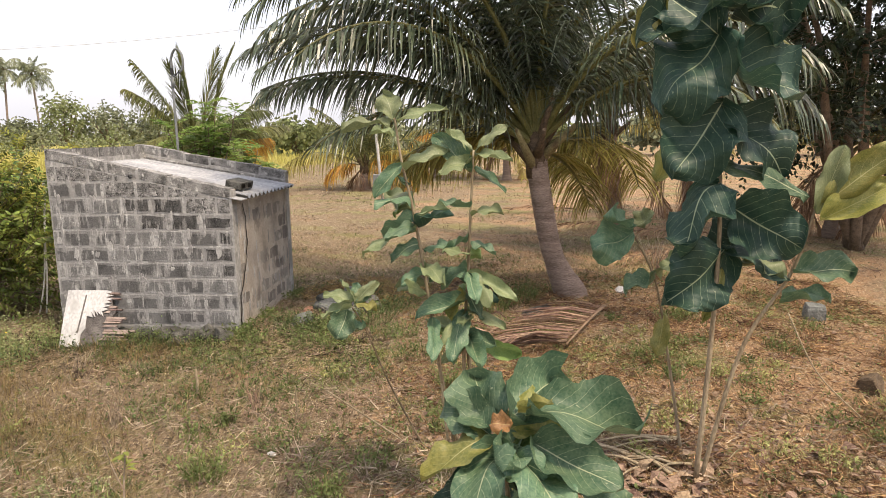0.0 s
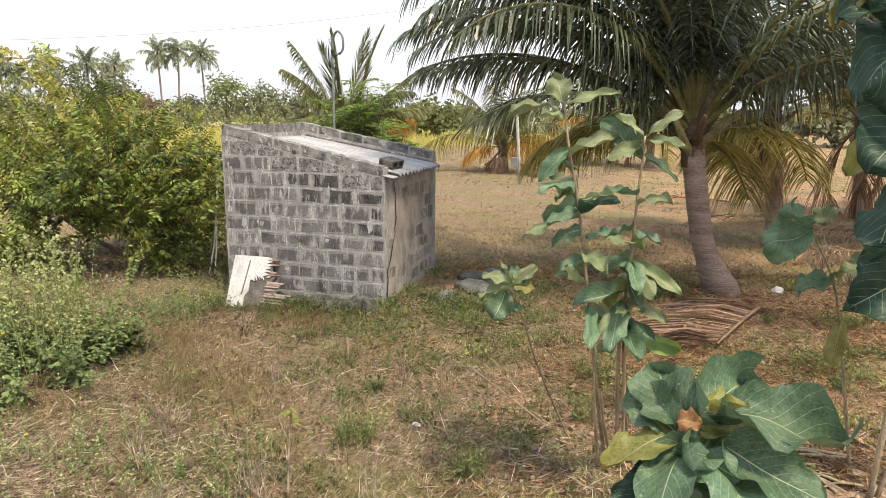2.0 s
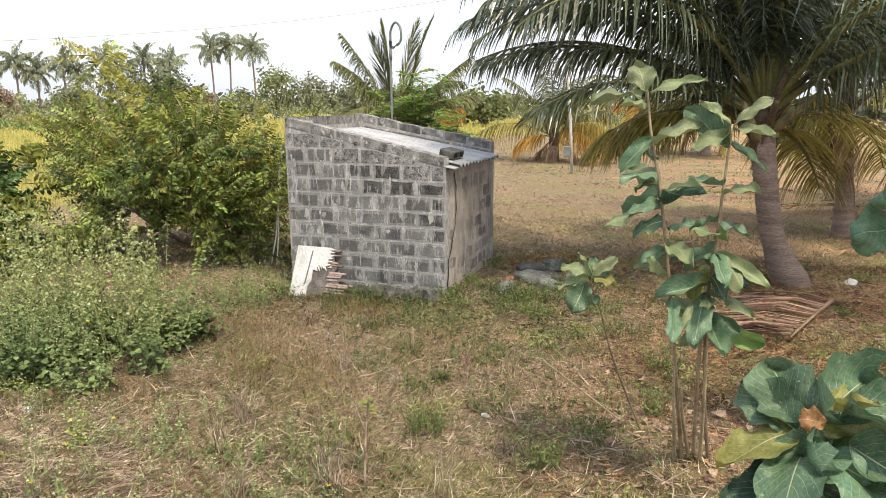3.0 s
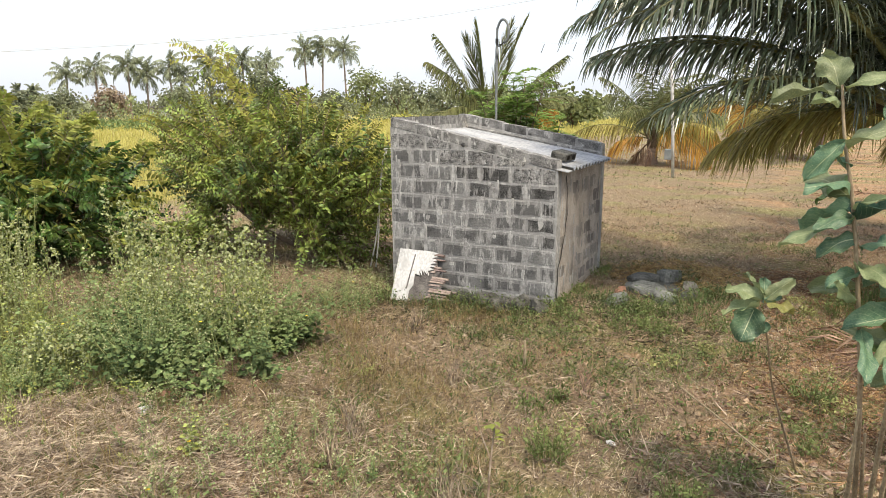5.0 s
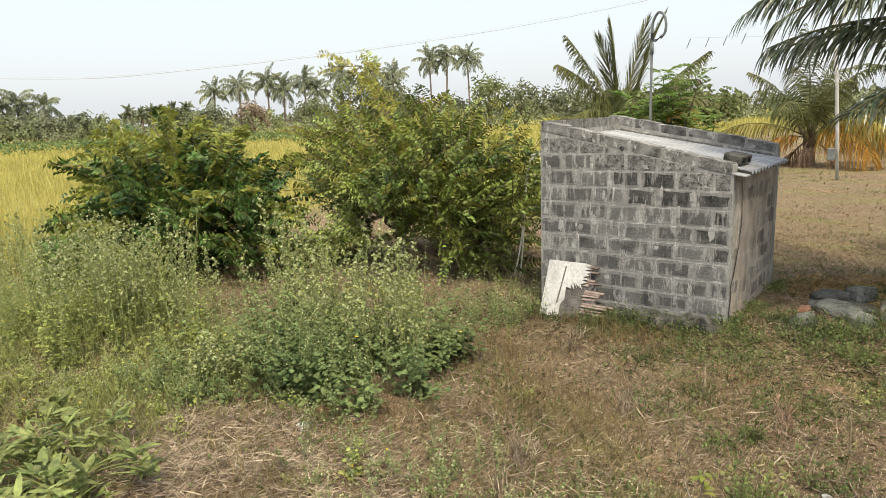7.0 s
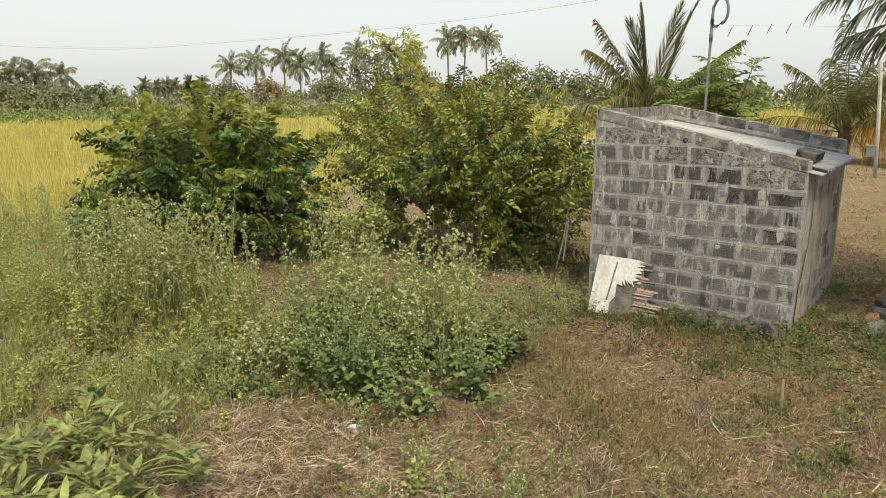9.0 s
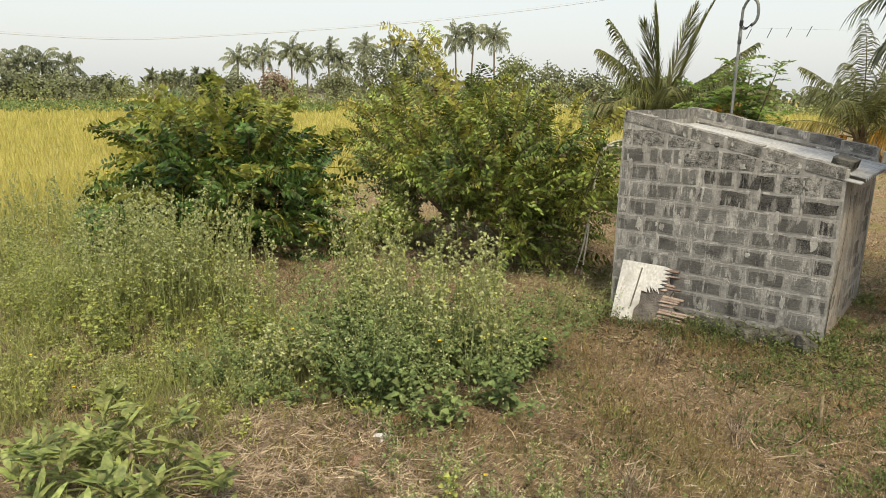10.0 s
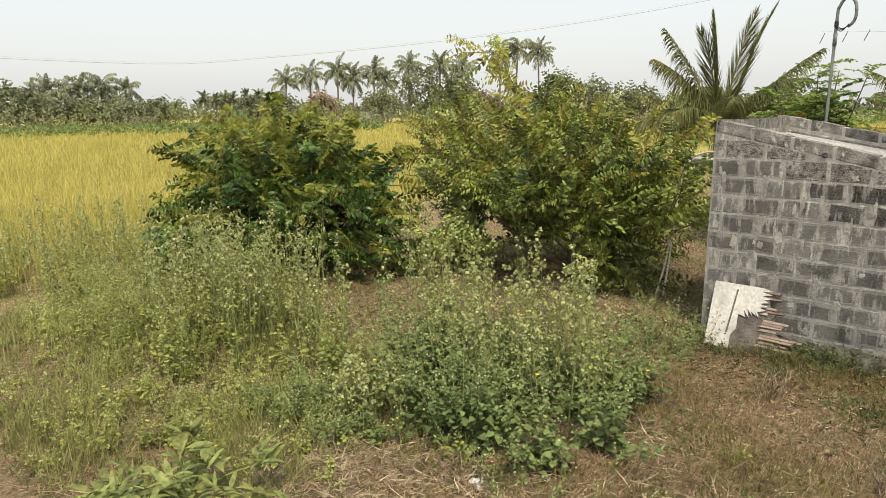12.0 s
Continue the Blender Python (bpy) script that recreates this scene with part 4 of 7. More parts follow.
palm((-2.75, 21.6, 0), (-2.75, 21.6, 0.9), 0.3, 0.22, [(186, 12, 1.7, 70, "o"), (352, 30, 3.2, 100, "o"), (330, 20, 3.0, 95, "o")] + fan(17, 12, 86, 3.0, 4.3, 14, dry=3, yellow=4), "young coconut palm with one orange dying frond", seed=14, n=70, rings=False, leaflet=1.1, width=0.042, leaf="palm_mid", limp=0.45)
palm((-10.7, 22.4, 0), (-10.7, 22.4, 1.2), 0.3, 0.22, [(200, 88, 4.7, 8, "u"), (60, 83, 4.9, 14, "u"), (30, 76, 5.2, 12, "u"), (250, 80, 4.2, 18, "u"), (220, 66, 4.9, 18, "g"), (214, 62, 4.2, 40, "g"), (38, 48, 4.9, 14, "g"), (30, 36, 4.4, 42, "g"), (46, 26, 3.6, 30, "o"),
     (225, 34, 3.6, 70, "g"), (205, 44, 3.5, 95, "g"), (120, 60, 4.0, 80, "g"), (300, 55, 3.6, 90, "g"), (330, 36, 3.2, 90, "g"), (255, 46, 3.4, 95, "g"), (160, 42, 3.4, 90, "g"), (280, 26, 3.0, 80, "g"), (10, 60, 4.0, 70, "g")],
     "young coconut palm with torn upright fronds", seed=15, n=130, rings=False, leaflet=1.45, width=0.045, leaf="palm_mid", limp=0.3, sweep=0.3)
palm((3.6, 27, 0), (3.6, 27, 1.6), 0.3, 0.2, fan(18, 5, 80, 3.4, 4.4, 16, dry=2, yellow=4), "young coconut palm with yellowing lower fronds", seed=16, n=44, leaflet=0.9, width=0.07)
palm((-0.4, 29.5, 0), (0.6, 29.5, 2.2), 0.3, 0.2, [(200, 10, 3.2, 90, "o"), (260, 5, 3.0, 90, "o"), (330, 10, 3.0, 90, "y")] + fan(18, 10, 82, 3.4, 4.4, 17, dry=2, yellow=4), "leaning coconut palm with orange hanging fronds", seed=17, n=46, leaflet=1.0, width=0.07, leaf="palm_mid")

# ---- broad-leaved saplings ----


def broad_leaf(parent, inv, base, tip, width, mat, seed, face=None, droop=0.14, wave=0.12, belly=1.2):
    """One large veined leaf from its stalk to its tip; the blade bends down and its edge is wavy."""
    r = np.random.default_rng(seed)
    b, t = np.array(base, float), np.array(tip, float)
    ax = t - b
    ln = np.linalg.norm(ax)
    d = ax / ln
    f = np.array(face if face is not None else (0.1, -0.55, 0.83), float) + r.normal(0, 0.3, 3)
    s = unit(np.cross(d, f))
    nn = np.cross(s, d)
    nu, nv = 24, 13
    u, v = np.linspace(0, 1, nu), np.linspace(-1, 1, nv)
    U, V = np.meshgrid(u, v, indexing="ij")
    half = np.clip(1 - np.abs(2 * U ** belly - 1) ** 2.4, 0, 1) ** 0.6 * width * 0.54
    ph = r.uniform(0, 6.28, 6)
    lobes = 0.08 * np.sin(U * 15 + ph[3] + 1.5 * np.sign(V)) + 0.03 * np.sin(U * 29 + ph[4] * np.sign(V)) + 0.015 * r.normal(0, 1, (nu, 1))
    half = half * (1 + lobes * np.abs(V) ** 2)
    crumple = 0.11 * np.sin(U * 6 + ph[0] + 2.2 * V) + 0.09 * np.sin(U * 3.5 - 3.6 * V + ph[1]) + 0.15 * np.sin(U * 13 + ph[2] + V) * V ** 2
    quilt = 0.022 * np.cos((U - 0.8 * np.abs(V) ** 1.25 * 0.5) * 16 * np.pi) * np.abs(V) ** 0.5
    lift = width * (r.uniform(-0.12, 0.42) * V ** 2 + r.uniform(-0.2, 0.2) * V + (crumple + quilt) * (0.6 + wave * 3))
    sag = -droop * ln * (U ** 2 - 0.2 * U)
    P = b + d * (U * ln)[..., None] + s * (V * half)[..., None] + nn * (lift + sag)[..., None]
    ids = np.arange(nu * nv).reshape(nu, nv)
    qd = np.stack([ids[:-1, :-1], ids[:-1, 1:], ids[1:, 1:], ids[1:, :-1]], -1).reshape(-1, 4)
    g = Geo().add(P.reshape(-1, 3), np.concatenate([qd[:, [0, 1, 2]], qd[:, [0, 2, 3]]]), 0, np.stack([U, (V + 1) / 2], -1).reshape(-1, 2))
    ob = part("leaf", g, mat, parent, "", True, True)
    ob.matrix_parent_inverse = inv
    return ob


def sapling(stems, leaves, label, base, mats, radius=0.016, seed=0, face=None, fill=None, droop=0.2, slim=1.0, belly=1.2, fill_mats=("teak_pale", "teak_pale", "teak_green", "teak_green"), fill_width=0.55):
    tree = thing("teak_sapling", base, label, "sapling", "broad-leaved saplings")
    inv = Matrix.Translation((-base[0], -base[1], -base[2]))
    for st in stems:
        p = bend(st, 8)
        ob = part("stem", Geo().add(*tube(p, np.linspace(radius, radius * 0.45, len(p)), 8)), M["teak_stem"], tree, "", True)
        ob.matrix_parent_inverse = inv
    for i, (b, t, w) in enumerate(leaves):
        mat = mats[i % len(mats)] if isinstance(mats, (list, tuple)) else mats
        broad_leaf(tree, inv, b, t, w * slim, mat, seed * 31 + i, face, droop, belly=belly)
    if fill:
        r = np.random.default_rng(seed + 90)
        lo, hi, n, size = fill
        for i in range(n):
            p = bend(stems[r.integers(len(stems))], 8)
            ok = p[(p[:, 2] > lo) & (p[:, 2] < hi)]
            if not len(ok):
                continue
            b, az, ln = ok[r.integers(len(ok))], r.uniform(0, 6.28), size * r.uniform(0.6, 1.25)
            t = b + np.array([np.cos(az), np.sin(az), r.uniform(-0.5, 0.6)]) * ln
            broad_leaf(tree, inv, b, t, ln * fill_width * r.uniform(0.8, 1.2), M[fill_mats[r.integers(4)]], seed * 77 + i, None, 0.3)
    return tree


D_, G_, P_, Y_ = M["teak_dark"], M["teak_green"], M["teak_pale"], M["teak_yellow"]
sapling([[(4.60, -3.25, 0.0), (4.65, -3.25, 1.06), (4.66, -3.25, 1.83), (4.62, -3.25, 2.56), (4.60, -3.25, 3.22)]],
        [((4.59, -3.25, 3.09), (4.21, -3.40, 2.65), 0.52), ((4.65, -3.25, 2.93), (5.07, -3.40, 2.67), 0.46), ((4.63, -3.25, 2.62), (4.31, -3.45, 2.22), 0.48),
         ((4.66, -3.25, 2.56), (5.08, -3.35, 2.21), 0.44), ((4.65, -3.25, 2.11), (4.31, -3.45, 1.77), 0.46), ((4.75, -3.25, 1.95), (5.11, -3.45, 1.72), 0.40),
         ((4.71, -3.25, 1.68), (4.35, -3.45, 1.35), 0.46), ((4.59, -3.25, 3.19), (4.80, -3.15, 3.40), 0.40), ((4.55, -3.25, 3.22), (4.07, -3.35, 3.05), 0.40),
         ((4.58, -3.25, 3.05), (4.18, -3.25, 3.37), 0.36), ((4.67, -3.25, 3.19), (5.08, -3.25, 3.17), 0.42),
         ((4.40, -3.2, 2.42), (4.24, -3.2, 2.13), 0.16), ((4.25, -3.2, 3.3), (4.07, -3.2, 3.0), 0.16), ((4.70, -3.22, 1.55), (4.62, -3.25, 1.15), 0.08)],
        "tall teak sapling with huge dark green veined leaves", (4.60, -3.25, 0), [D_] * 11 + [Y_] * 3, 0.02, 1, face=(-0.2, -0.85, 0.5), slim=0.95, droop=0.28, belly=0.8)
sapling([[(4.64, -3.22, 0.0), (4.85, -3.25, 0.98), (5.14, -3.25, 1.53), (5.26, -3.25, 1.96)]],
        [((5.27, -3.25, 1.91), (5.36, -3.35, 2.35), 0.14), ((5.26, -3.25, 1.94), (5.70, -3.35, 2.38), 0.22), ((5.29, -3.25, 1.87), (5.72, -3.35, 2.15), 0.2),
         ((5.21, -3.25, 2.02), (4.69, -3.35, 2.32), 0.17), ((5.14, -3.25, 1.53), (5.56, -3.25, 1.57), 0.22), ((5.11, -3.25, 1.46), (4.74, -3.15, 1.97), 0.42),
         ((5.08, -3.25, 1.34), (5.45, -3.15, 1.36), 0.19), ((5.10, -3.25, 1.49), (4.84, -3.25, 1.63), 0.19)],
        "leaning teak sapling with yellow-green top leaves", (4.64, -3.22, 0), [P_, Y_, Y_, G_, G_, D_, G_, P_], 0.018, 2)
sapling([[(4.63, -2.75, 0.0), (4.49, -2.75, 0.81), (4.38, -2.75, 1.34), (4.20, -2.75, 1.72)]],
        [((4.20, -2.75, 1.72), (3.90, -2.85, 1.61), 0.26), ((4.18, -2.75, 1.74), (4.00, -2.85, 1.88), 0.18), ((4.24, -2.75, 1.76), (4.32, -2.75, 1.89), 0.15),
         ((4.38, -2.75, 1.38), (4.14, -2.85, 1.31), 0.2), ((4.40, -2.75, 1.38), (4.60, -2.75, 1.55), 0.2), ((4.46, -2.75, 1.10), (4.39, -2.85, 0.8), 0.12)],
        "thin teak sapling with a few drooping green leaves", (4.63, -2.75, 0), [G_, G_, P_, G_, P_, Y_], 0.013, 3)
sapling([[(2.95, -3.3, 0.0), (2.86, -3.72, 0.86), (2.80, -3.80, 1.35), (2.71, -3.80, 1.95), (2.64, -3.80, 2.28), (2.60, -3.80, 2.55)], [(2.9, -3.3, 0.0), (2.87, -3.6, 0.5), (2.85, -3.75, 0.9)], [(3.0, -3.25, 0.0), (2.93, -3.55, 0.45), (2.9, -3.7, 0.75)]],
        [((2.60, -3.80, 2.54), (2.52, -3.70, 2.73), 0.19), ((2.62, -3.80, 2.53), (2.89, -3.85, 2.64), 0.12), ((2.57, -3.80, 2.50), (2.31, -3.90, 2.54), 0.13), ((2.60, -3.80, 2.45), (2.49, -3.90, 2.50), 0.09),
         ((2.64, -3.80, 2.28), (2.48, -3.92, 2.12), 0.12), ((2.65, -3.80, 2.25), (2.90, -3.75, 2.40), 0.15), ((2.67, -3.80, 2.15), (2.56, -3.75, 2.28), 0.13), ((2.69, -3.80, 2.07), (2.49, -3.90, 2.11), 0.13),
         ((2.71, -3.80, 1.91), (2.56, -3.95, 1.90), 0.14), ((2.72, -3.80, 1.91), (2.91, -3.95, 2.05), 0.18), ((2.74, -3.80, 1.81), (2.57, -3.90, 1.76), 0.14), ((2.76, -3.80, 1.76), (2.93, -3.80, 1.84), 0.14),
         ((2.77, -3.80, 1.64), (2.63, -3.90, 1.59), 0.12), ((2.79, -3.80, 1.57), (2.92, -3.70, 1.62), 0.14)],
        "slender teak sapling with pale green top leaves", (2.95, -3.3, 0), [P_, P_, P_, P_, G_, P_, G_, G_, G_, D_, G_, G_, G_, G_], 0.014, 4, fill=(1.15, 2.15, 30, 0.28), fill_width=0.33, fill_mats=("teak_pale", "teak_bright", "teak_pale", "teak_green"), face=(0.1, -0.2, 1.0), slim=0.68, droop=0.3)
sapling([[(3.02, -3.25, 0.0), (2.99, -3.66, 1.0), (3.02, -3.75, 1.56), (3.04, -3.75, 1.97), (3.06, -3.75, 2.36)], [(3.12, -3.2, 0.0), (3.05, -3.5, 0.6), (3.01, -3.68, 1.1)], [(3.06, -3.3, 0.0), (3.04, -3.6, 0.7), (3.02, -3.7, 1.2)]],
        [((3.06, -3.75, 2.35), (3.23, -3.75, 2.53), 0.14), ((3.05, -3.75, 2.35), (2.91, -3.70, 2.51), 0.14), ((3.07, -3.75, 2.33), (3.28, -3.85, 2.34), 0.11), ((3.05, -3.75, 2.30), (2.86, -3.85, 2.25), 0.15),
         ((3.06, -3.75, 2.25), (3.27, -3.75, 2.14), 0.11), ((3.05, -3.75, 2.23), (2.81, -3.65, 2.48), 0.17), ((3.04, -3.75, 2.01), (2.87, -3.85, 2.10), 0.15), ((3.04, -3.75, 1.97), (3.22, -3.80, 2.03), 0.12),
         ((3.03, -3.75, 1.84), (2.87, -3.85, 1.80), 0.14), ((3.03, -3.75, 1.80), (3.20, -3.80, 1.78), 0.13), ((3.02, -3.75, 1.63), (2.86, -3.85, 1.58), 0.16), ((3.02, -3.75, 1.63), (3.23, -3.85, 1.51), 0.16),
         ((3.01, -3.75, 1.49), (3.13, -3.85, 1.37), 0.16), ((3.01, -3.75, 1.49), (2.90, -3.85, 1.37), 0.13)],
        "slender teak sapling with pale and blue-green leaves", (3.02, -3.25, 0), [P_, P_, P_, P_, G_, G_, G_, P_, G_, G_, G_, D_, G_, Y_], 0.014, 5, fill=(1.15, 1.75, 32, 0.3), fill_width=0.33, fill_mats=("teak_bright", "teak_pale", "teak_pale", "teak_green"), face=(-0.1, -0.2, 1.0), slim=0.68, droop=0.3)
sapling([[(2.66, -2.93, 0.0), (2.46, -3.40, 0.75), (2.39, -3.75, 1.22), (2.34, -3.95, 1.45)]],
        [((2.35, -3.95, 1.49), (2.18, -3.98, 1.54), 0.075), ((2.35, -3.95, 1.5), (2.27, -3.9, 1.61), 0.06), ((2.36, -3.95, 1.49), (2.49, -3.9, 1.6), 0.07), ((2.36, -3.95, 1.47), (2.5, -4.0, 1.46), 0.075),
         ((2.34, -3.95, 1.46), (2.17, -4.02, 1.41), 0.075), ((2.32, -3.98, 1.44), (2.27, -4.06, 1.28), 0.14), ((2.36, -3.95, 1.48), (2.35, -3.84, 1.58), 0.06), ((2.36, -3.95, 1.46), (2.44, -3.86, 1.5), 0.07), ((2.40, -3.85, 1.3), (2.32, -3.9, 1.29), 0.07)],
        "small leaning teak sapling with a tuft of leaves", (2.66, -2.93, 0), [P_, P_, P_, Y_, P_, G_, G_, G_, G_], 0.008, 6, face=(0.1, -0.3, 0.95), slim=1.0, droop=0.12, belly=0.9)
sapling([[(3.32, -5.74, 0.0), (3.27, -5.8, 0.8), (3.23, -5.82, 1.58)]],
        [((3.22, -5.82, 1.58), (3.11, -5.67, 1.70), 0.17), ((3.24, -5.82, 1.60), (3.41, -5.62, 1.69), 0.17), ((3.29, -5.82, 1.61), (3.66, -5.77, 1.60), 0.2),
         ((3.19, -5.82, 1.55), (2.98, -5.92, 1.48), 0.12), ((3.25, -5.84, 1.53), (3.40, -6.08, 1.46), 0.17), ((3.21, -5.84, 1.51), (3.13, -6.08, 1.45), 0.16),
         ((3.32, -5.84, 1.54), (3.56, -5.97, 1.48), 0.15), ((3.24, -5.82, 1.57), (3.52, -5.60, 1.63), 0.14), ((3.19, -5.82, 1.55), (3.04, -5.72, 1.64), 0.13),
         ((3.23, -5.84, 1.5), (3.24, -6.0, 1.56), 0.11), ((3.3, -5.84, 1.5), (3.62, -5.86, 1.42), 0.15), ((3.2, -5.84, 1.46), (3.02, -6.0, 1.36), 0.14), ((3.28, -5.8, 1.62), (3.36, -5.88, 1.7), 0.06), ((3.185, -5.85, 1.6), (3.25, -5.86, 1.62), 0.06)],
        "teak sapling with a whorl of broad blue-green leaves", (3.32, -5.74, 0), [G_, G_, G_, Y_, G_, G_, G_, Y_, G_, G_, G_, D_, Y_, M["teak_brown"]], 0.015, 7, face=(0.0, -0.5, 0.9), fill=(1.1, 1.54, 18, 0.24), slim=1.0, fill_mats=("teak_green", "teak_green", "teak_green", "teak_bright"), belly=0.95)

# ---- bushes and trees ----
def leafy(name, base, centre, radii, shoots, label, leaf_mats, leaf_len=0.085, leaf_w=0.036, pairs=9, shoot_len=0.6, limbs=7, seed=0, category="bush", limb_r=0.045, lumpy=0.35, low=-0.75, extra=(), leaders=(), tip_share=0.2, hang=0.15, twigs=True, gaps=(), fall=0.15, tousle=0.5, boughs=(), leader_shoots=24):
    """A leafy bush or tree: limbs from the foot, and a crown of arching shoots set with pairs of leaves."""
    r = np.random.default_rng(seed)
    tree = thing(name, base, label, category)
    inv = Matrix.Translation((-base[0], -base[1], -base[2]))
    c, rad, b = np.array(centre, float), np.array(radii, float), np.array(base, float)
    g = Geo()
    for i in range(limbs):
        az = 2 * np.pi * i / limbs + r.uniform(-0.4, 0.4)
        e = r.uniform(0.0, 0.8)
        end = c + rad * 0.75 * np.array([np.cos(az) * np.cos(e), np.sin(az) * np.cos(e), np.sin(e)])
        m1 = b + (end - b) * 0.35 + r.normal(0, 0.12, 3) + [0, 0, 0.15]
        m2 = b + (end - b) * 0.7 + r.normal(0, 0.12, 3)
        f = b + np.array([r.normal(0, 0.06), r.normal(0, 0.06), -0.05])
        p = bend([f, m1, m2, end], 5)
        g.add(*tube(p, np.linspace(limb_r, limb_r * 0.25, len(p)), 7))
    for line in boughs:
        p = bend(line, 6)
        g.add(*tube(p, np.linspace(limb_r, limb_r * 0.5, len(p)), 7))
    tr = part("trunk", g, M["bark"], tree, "", True)
    tr.matrix_parent_inverse = inv
    z = r.uniform(low, 1, shoots)
    az = r.uniform(0, 2 * np.pi, shoots)
    h = np.sqrt(1 - np.clip(z, -0.999, 0.999) ** 2)
    n = np.stack([np.cos(az) * h, np.sin(az) * h, z], 1)
    lump = 1 + lumpy * np.array([noise.noise(Vector(q * 1.7) + Vector((seed * 5.3, 0, 0))) for q in n])
    depth = r.uniform(0.2, 0.95, shoots) ** 0.6
    start = c + n * rad * (lump * depth)[:, None]
    way = unit(n * [1, 1, 0.6] + np.array([0, 0, 0.75]) + r.normal(0, tousle, (shoots, 3)))
    length = shoot_len * r.uniform(0.55, 1.25, shoots)
    for s0, d0, l0 in extra:
        start, way, length = np.vstack([start, s0]), np.vstack([way, unit(d0)]), np.append(length, l0)
    for l0, l1 in leaders:
        l0, l1 = np.array(l0, float), np.array(l1, float)
        for f in np.linspace(0.05, 1, leader_shoots):
            d0 = unit((l1 - l0)) * 0.9 + r.normal(0, 0.45, 3)
            start, way, length = np.vstack([start, l0 + (l1 - l0) * f - unit(l1 - l0) * 0.2]), np.vstack([way, unit(d0)]), np.append(length, r.uniform(0.28, 0.5))
    lead = np.arange(len(start)) >= shoots + len(extra)
    keep = np.ones(len(start), bool)
    for p0, p1, rad_ in gaps:
        p0, p1 = np.array(p0, float), np.array(p1, float)
        for f in (0.0, 0.5, 1.0):
            q_ = start + way * (length * f)[:, None] - p0
            along = np.clip(q_ @ (p1 - p0) / ((p1 - p0) @ (p1 - p0)), 0, 1)
            keep &= np.linalg.norm(q_ - along[:, None] * (p1 - p0), axis=1) > rad_
    start, way, length, lead = start[keep], way[keep], length[keep], lead[keep]
    ns = len(start)
    k = np.maximum(2, (pairs * length / shoot_len)).astype(int)
    sid_ = np.repeat(np.arange(ns), k)
    q = np.concatenate([np.linspace(0.08, 1, m) for m in k])
    o = start[sid_] + way[sid_] * (length[sid_] * q)[:, None] - np.array([0, 0, 1]) * (hang * length[sid_] * q ** 2)[:, None]
    ref = unit(np.cross(way[sid_], r.normal(0, 1, (ns, 3))[sid_]))
    nrm0 = np.cross(ref, way[sid_])
    # pale tips grow likelier upwards: sunlit top, shaded foot put into the leaf colour
    tips = ((r.uniform(0, 1, ns) < tip_share * np.clip(1.6 * (start[:, 2] - c[2]) / rad[2] + 1.0, 0.1, 3)) | (lead & (r.uniform(0, 1, ns) < 0.75)))[sid_]
    g = Geo()
    for sign in (-1, 1):
        m = len(o)
        d = unit(sign * ref + way[sid_] * r.uniform(0.4, 0.8, m)[:, None] + r.normal(0, 0.13, (m, 3)) + [0, 0, -fall])
        nn = unit(nrm0 + r.normal(0, 0.22, (m, 3)) + [0, 0, 0.8])
        ln = leaf_len * r.uniform(0.7, 1.2, m) * (1 - 0.35 * q ** 3)
        for mask, slot in ((~tips, 0), (tips, 1)):
            if mask.any():
                g.add(*small_leaves(o[mask], d[mask], nn[mask], ln[mask], (ln * leaf_w / leaf_len)[mask]), slot)
    cr = part("crown", g, leaf_mats, tree)
    cr.matrix_parent_inverse = inv
    if not twigs:
        return tree
    # thin twigs that carry the shoots
    g = Geo()
    for i in range(0, ns, 2):
        a_, b_ = start[i], start[i] + way[i] * length[i] - np.array([0, 0, hang * length[i]])
        m_ = start[i] + way[i] * length[i] * 0.5 - np.array([0, 0, hang * length[i] * 0.25])
        g.add(*tube(np.stack([a_ - way[i] * 0.15, m_, b_]), [0.007, 0.005, 0.002], 4, False))
    tw = tagged(part("twig_growth", g, M["bark"], tree), kind="stuff")
    tw.matrix_parent_inverse = inv
    return tree


BL = [M["bush_leaf"], M["bush_tip"]]
OL = [M["olive_leaf"], M["olive_tip"]]
leafy("guava_bush", (-8.4, -1.2, 0), (-8.75, -1.15, 0.98), (1.85, 1.65, 1.0), 1400, "dense dark green leafy bush with upright shoots", BL, seed=21, low=-0.99, leaf_len=0.165, leaf_w=0.06, shoot_len=0.66, pairs=11, lumpy=0.9, hang=0.42, fall=0.45, tousle=0.36,
      gaps=[((-7.0, -1.7, 0.95), (-7.9, -0.9, 0.75), 0.24), ((-6.0, -1.1, 1.55), (-8.0, 0.8, 1.3), 0.22)],
      leaders=[((-9.2, -1.0, 1.5), (-9.35, -0.95, 2.75)), ((-8.15, -0.4, 1.5), (-8.28, -0.28, 2.42)), ((-8.8, -0.9, 1.5), (-8.75, -0.8, 2.55)), ((-9.7, -1.2, 1.3), (-10.1, -1.2, 2.2)), ((-10.1, -1.4, 1.0), (-10.7, -1.5, 1.55))], tip_share=0.3)
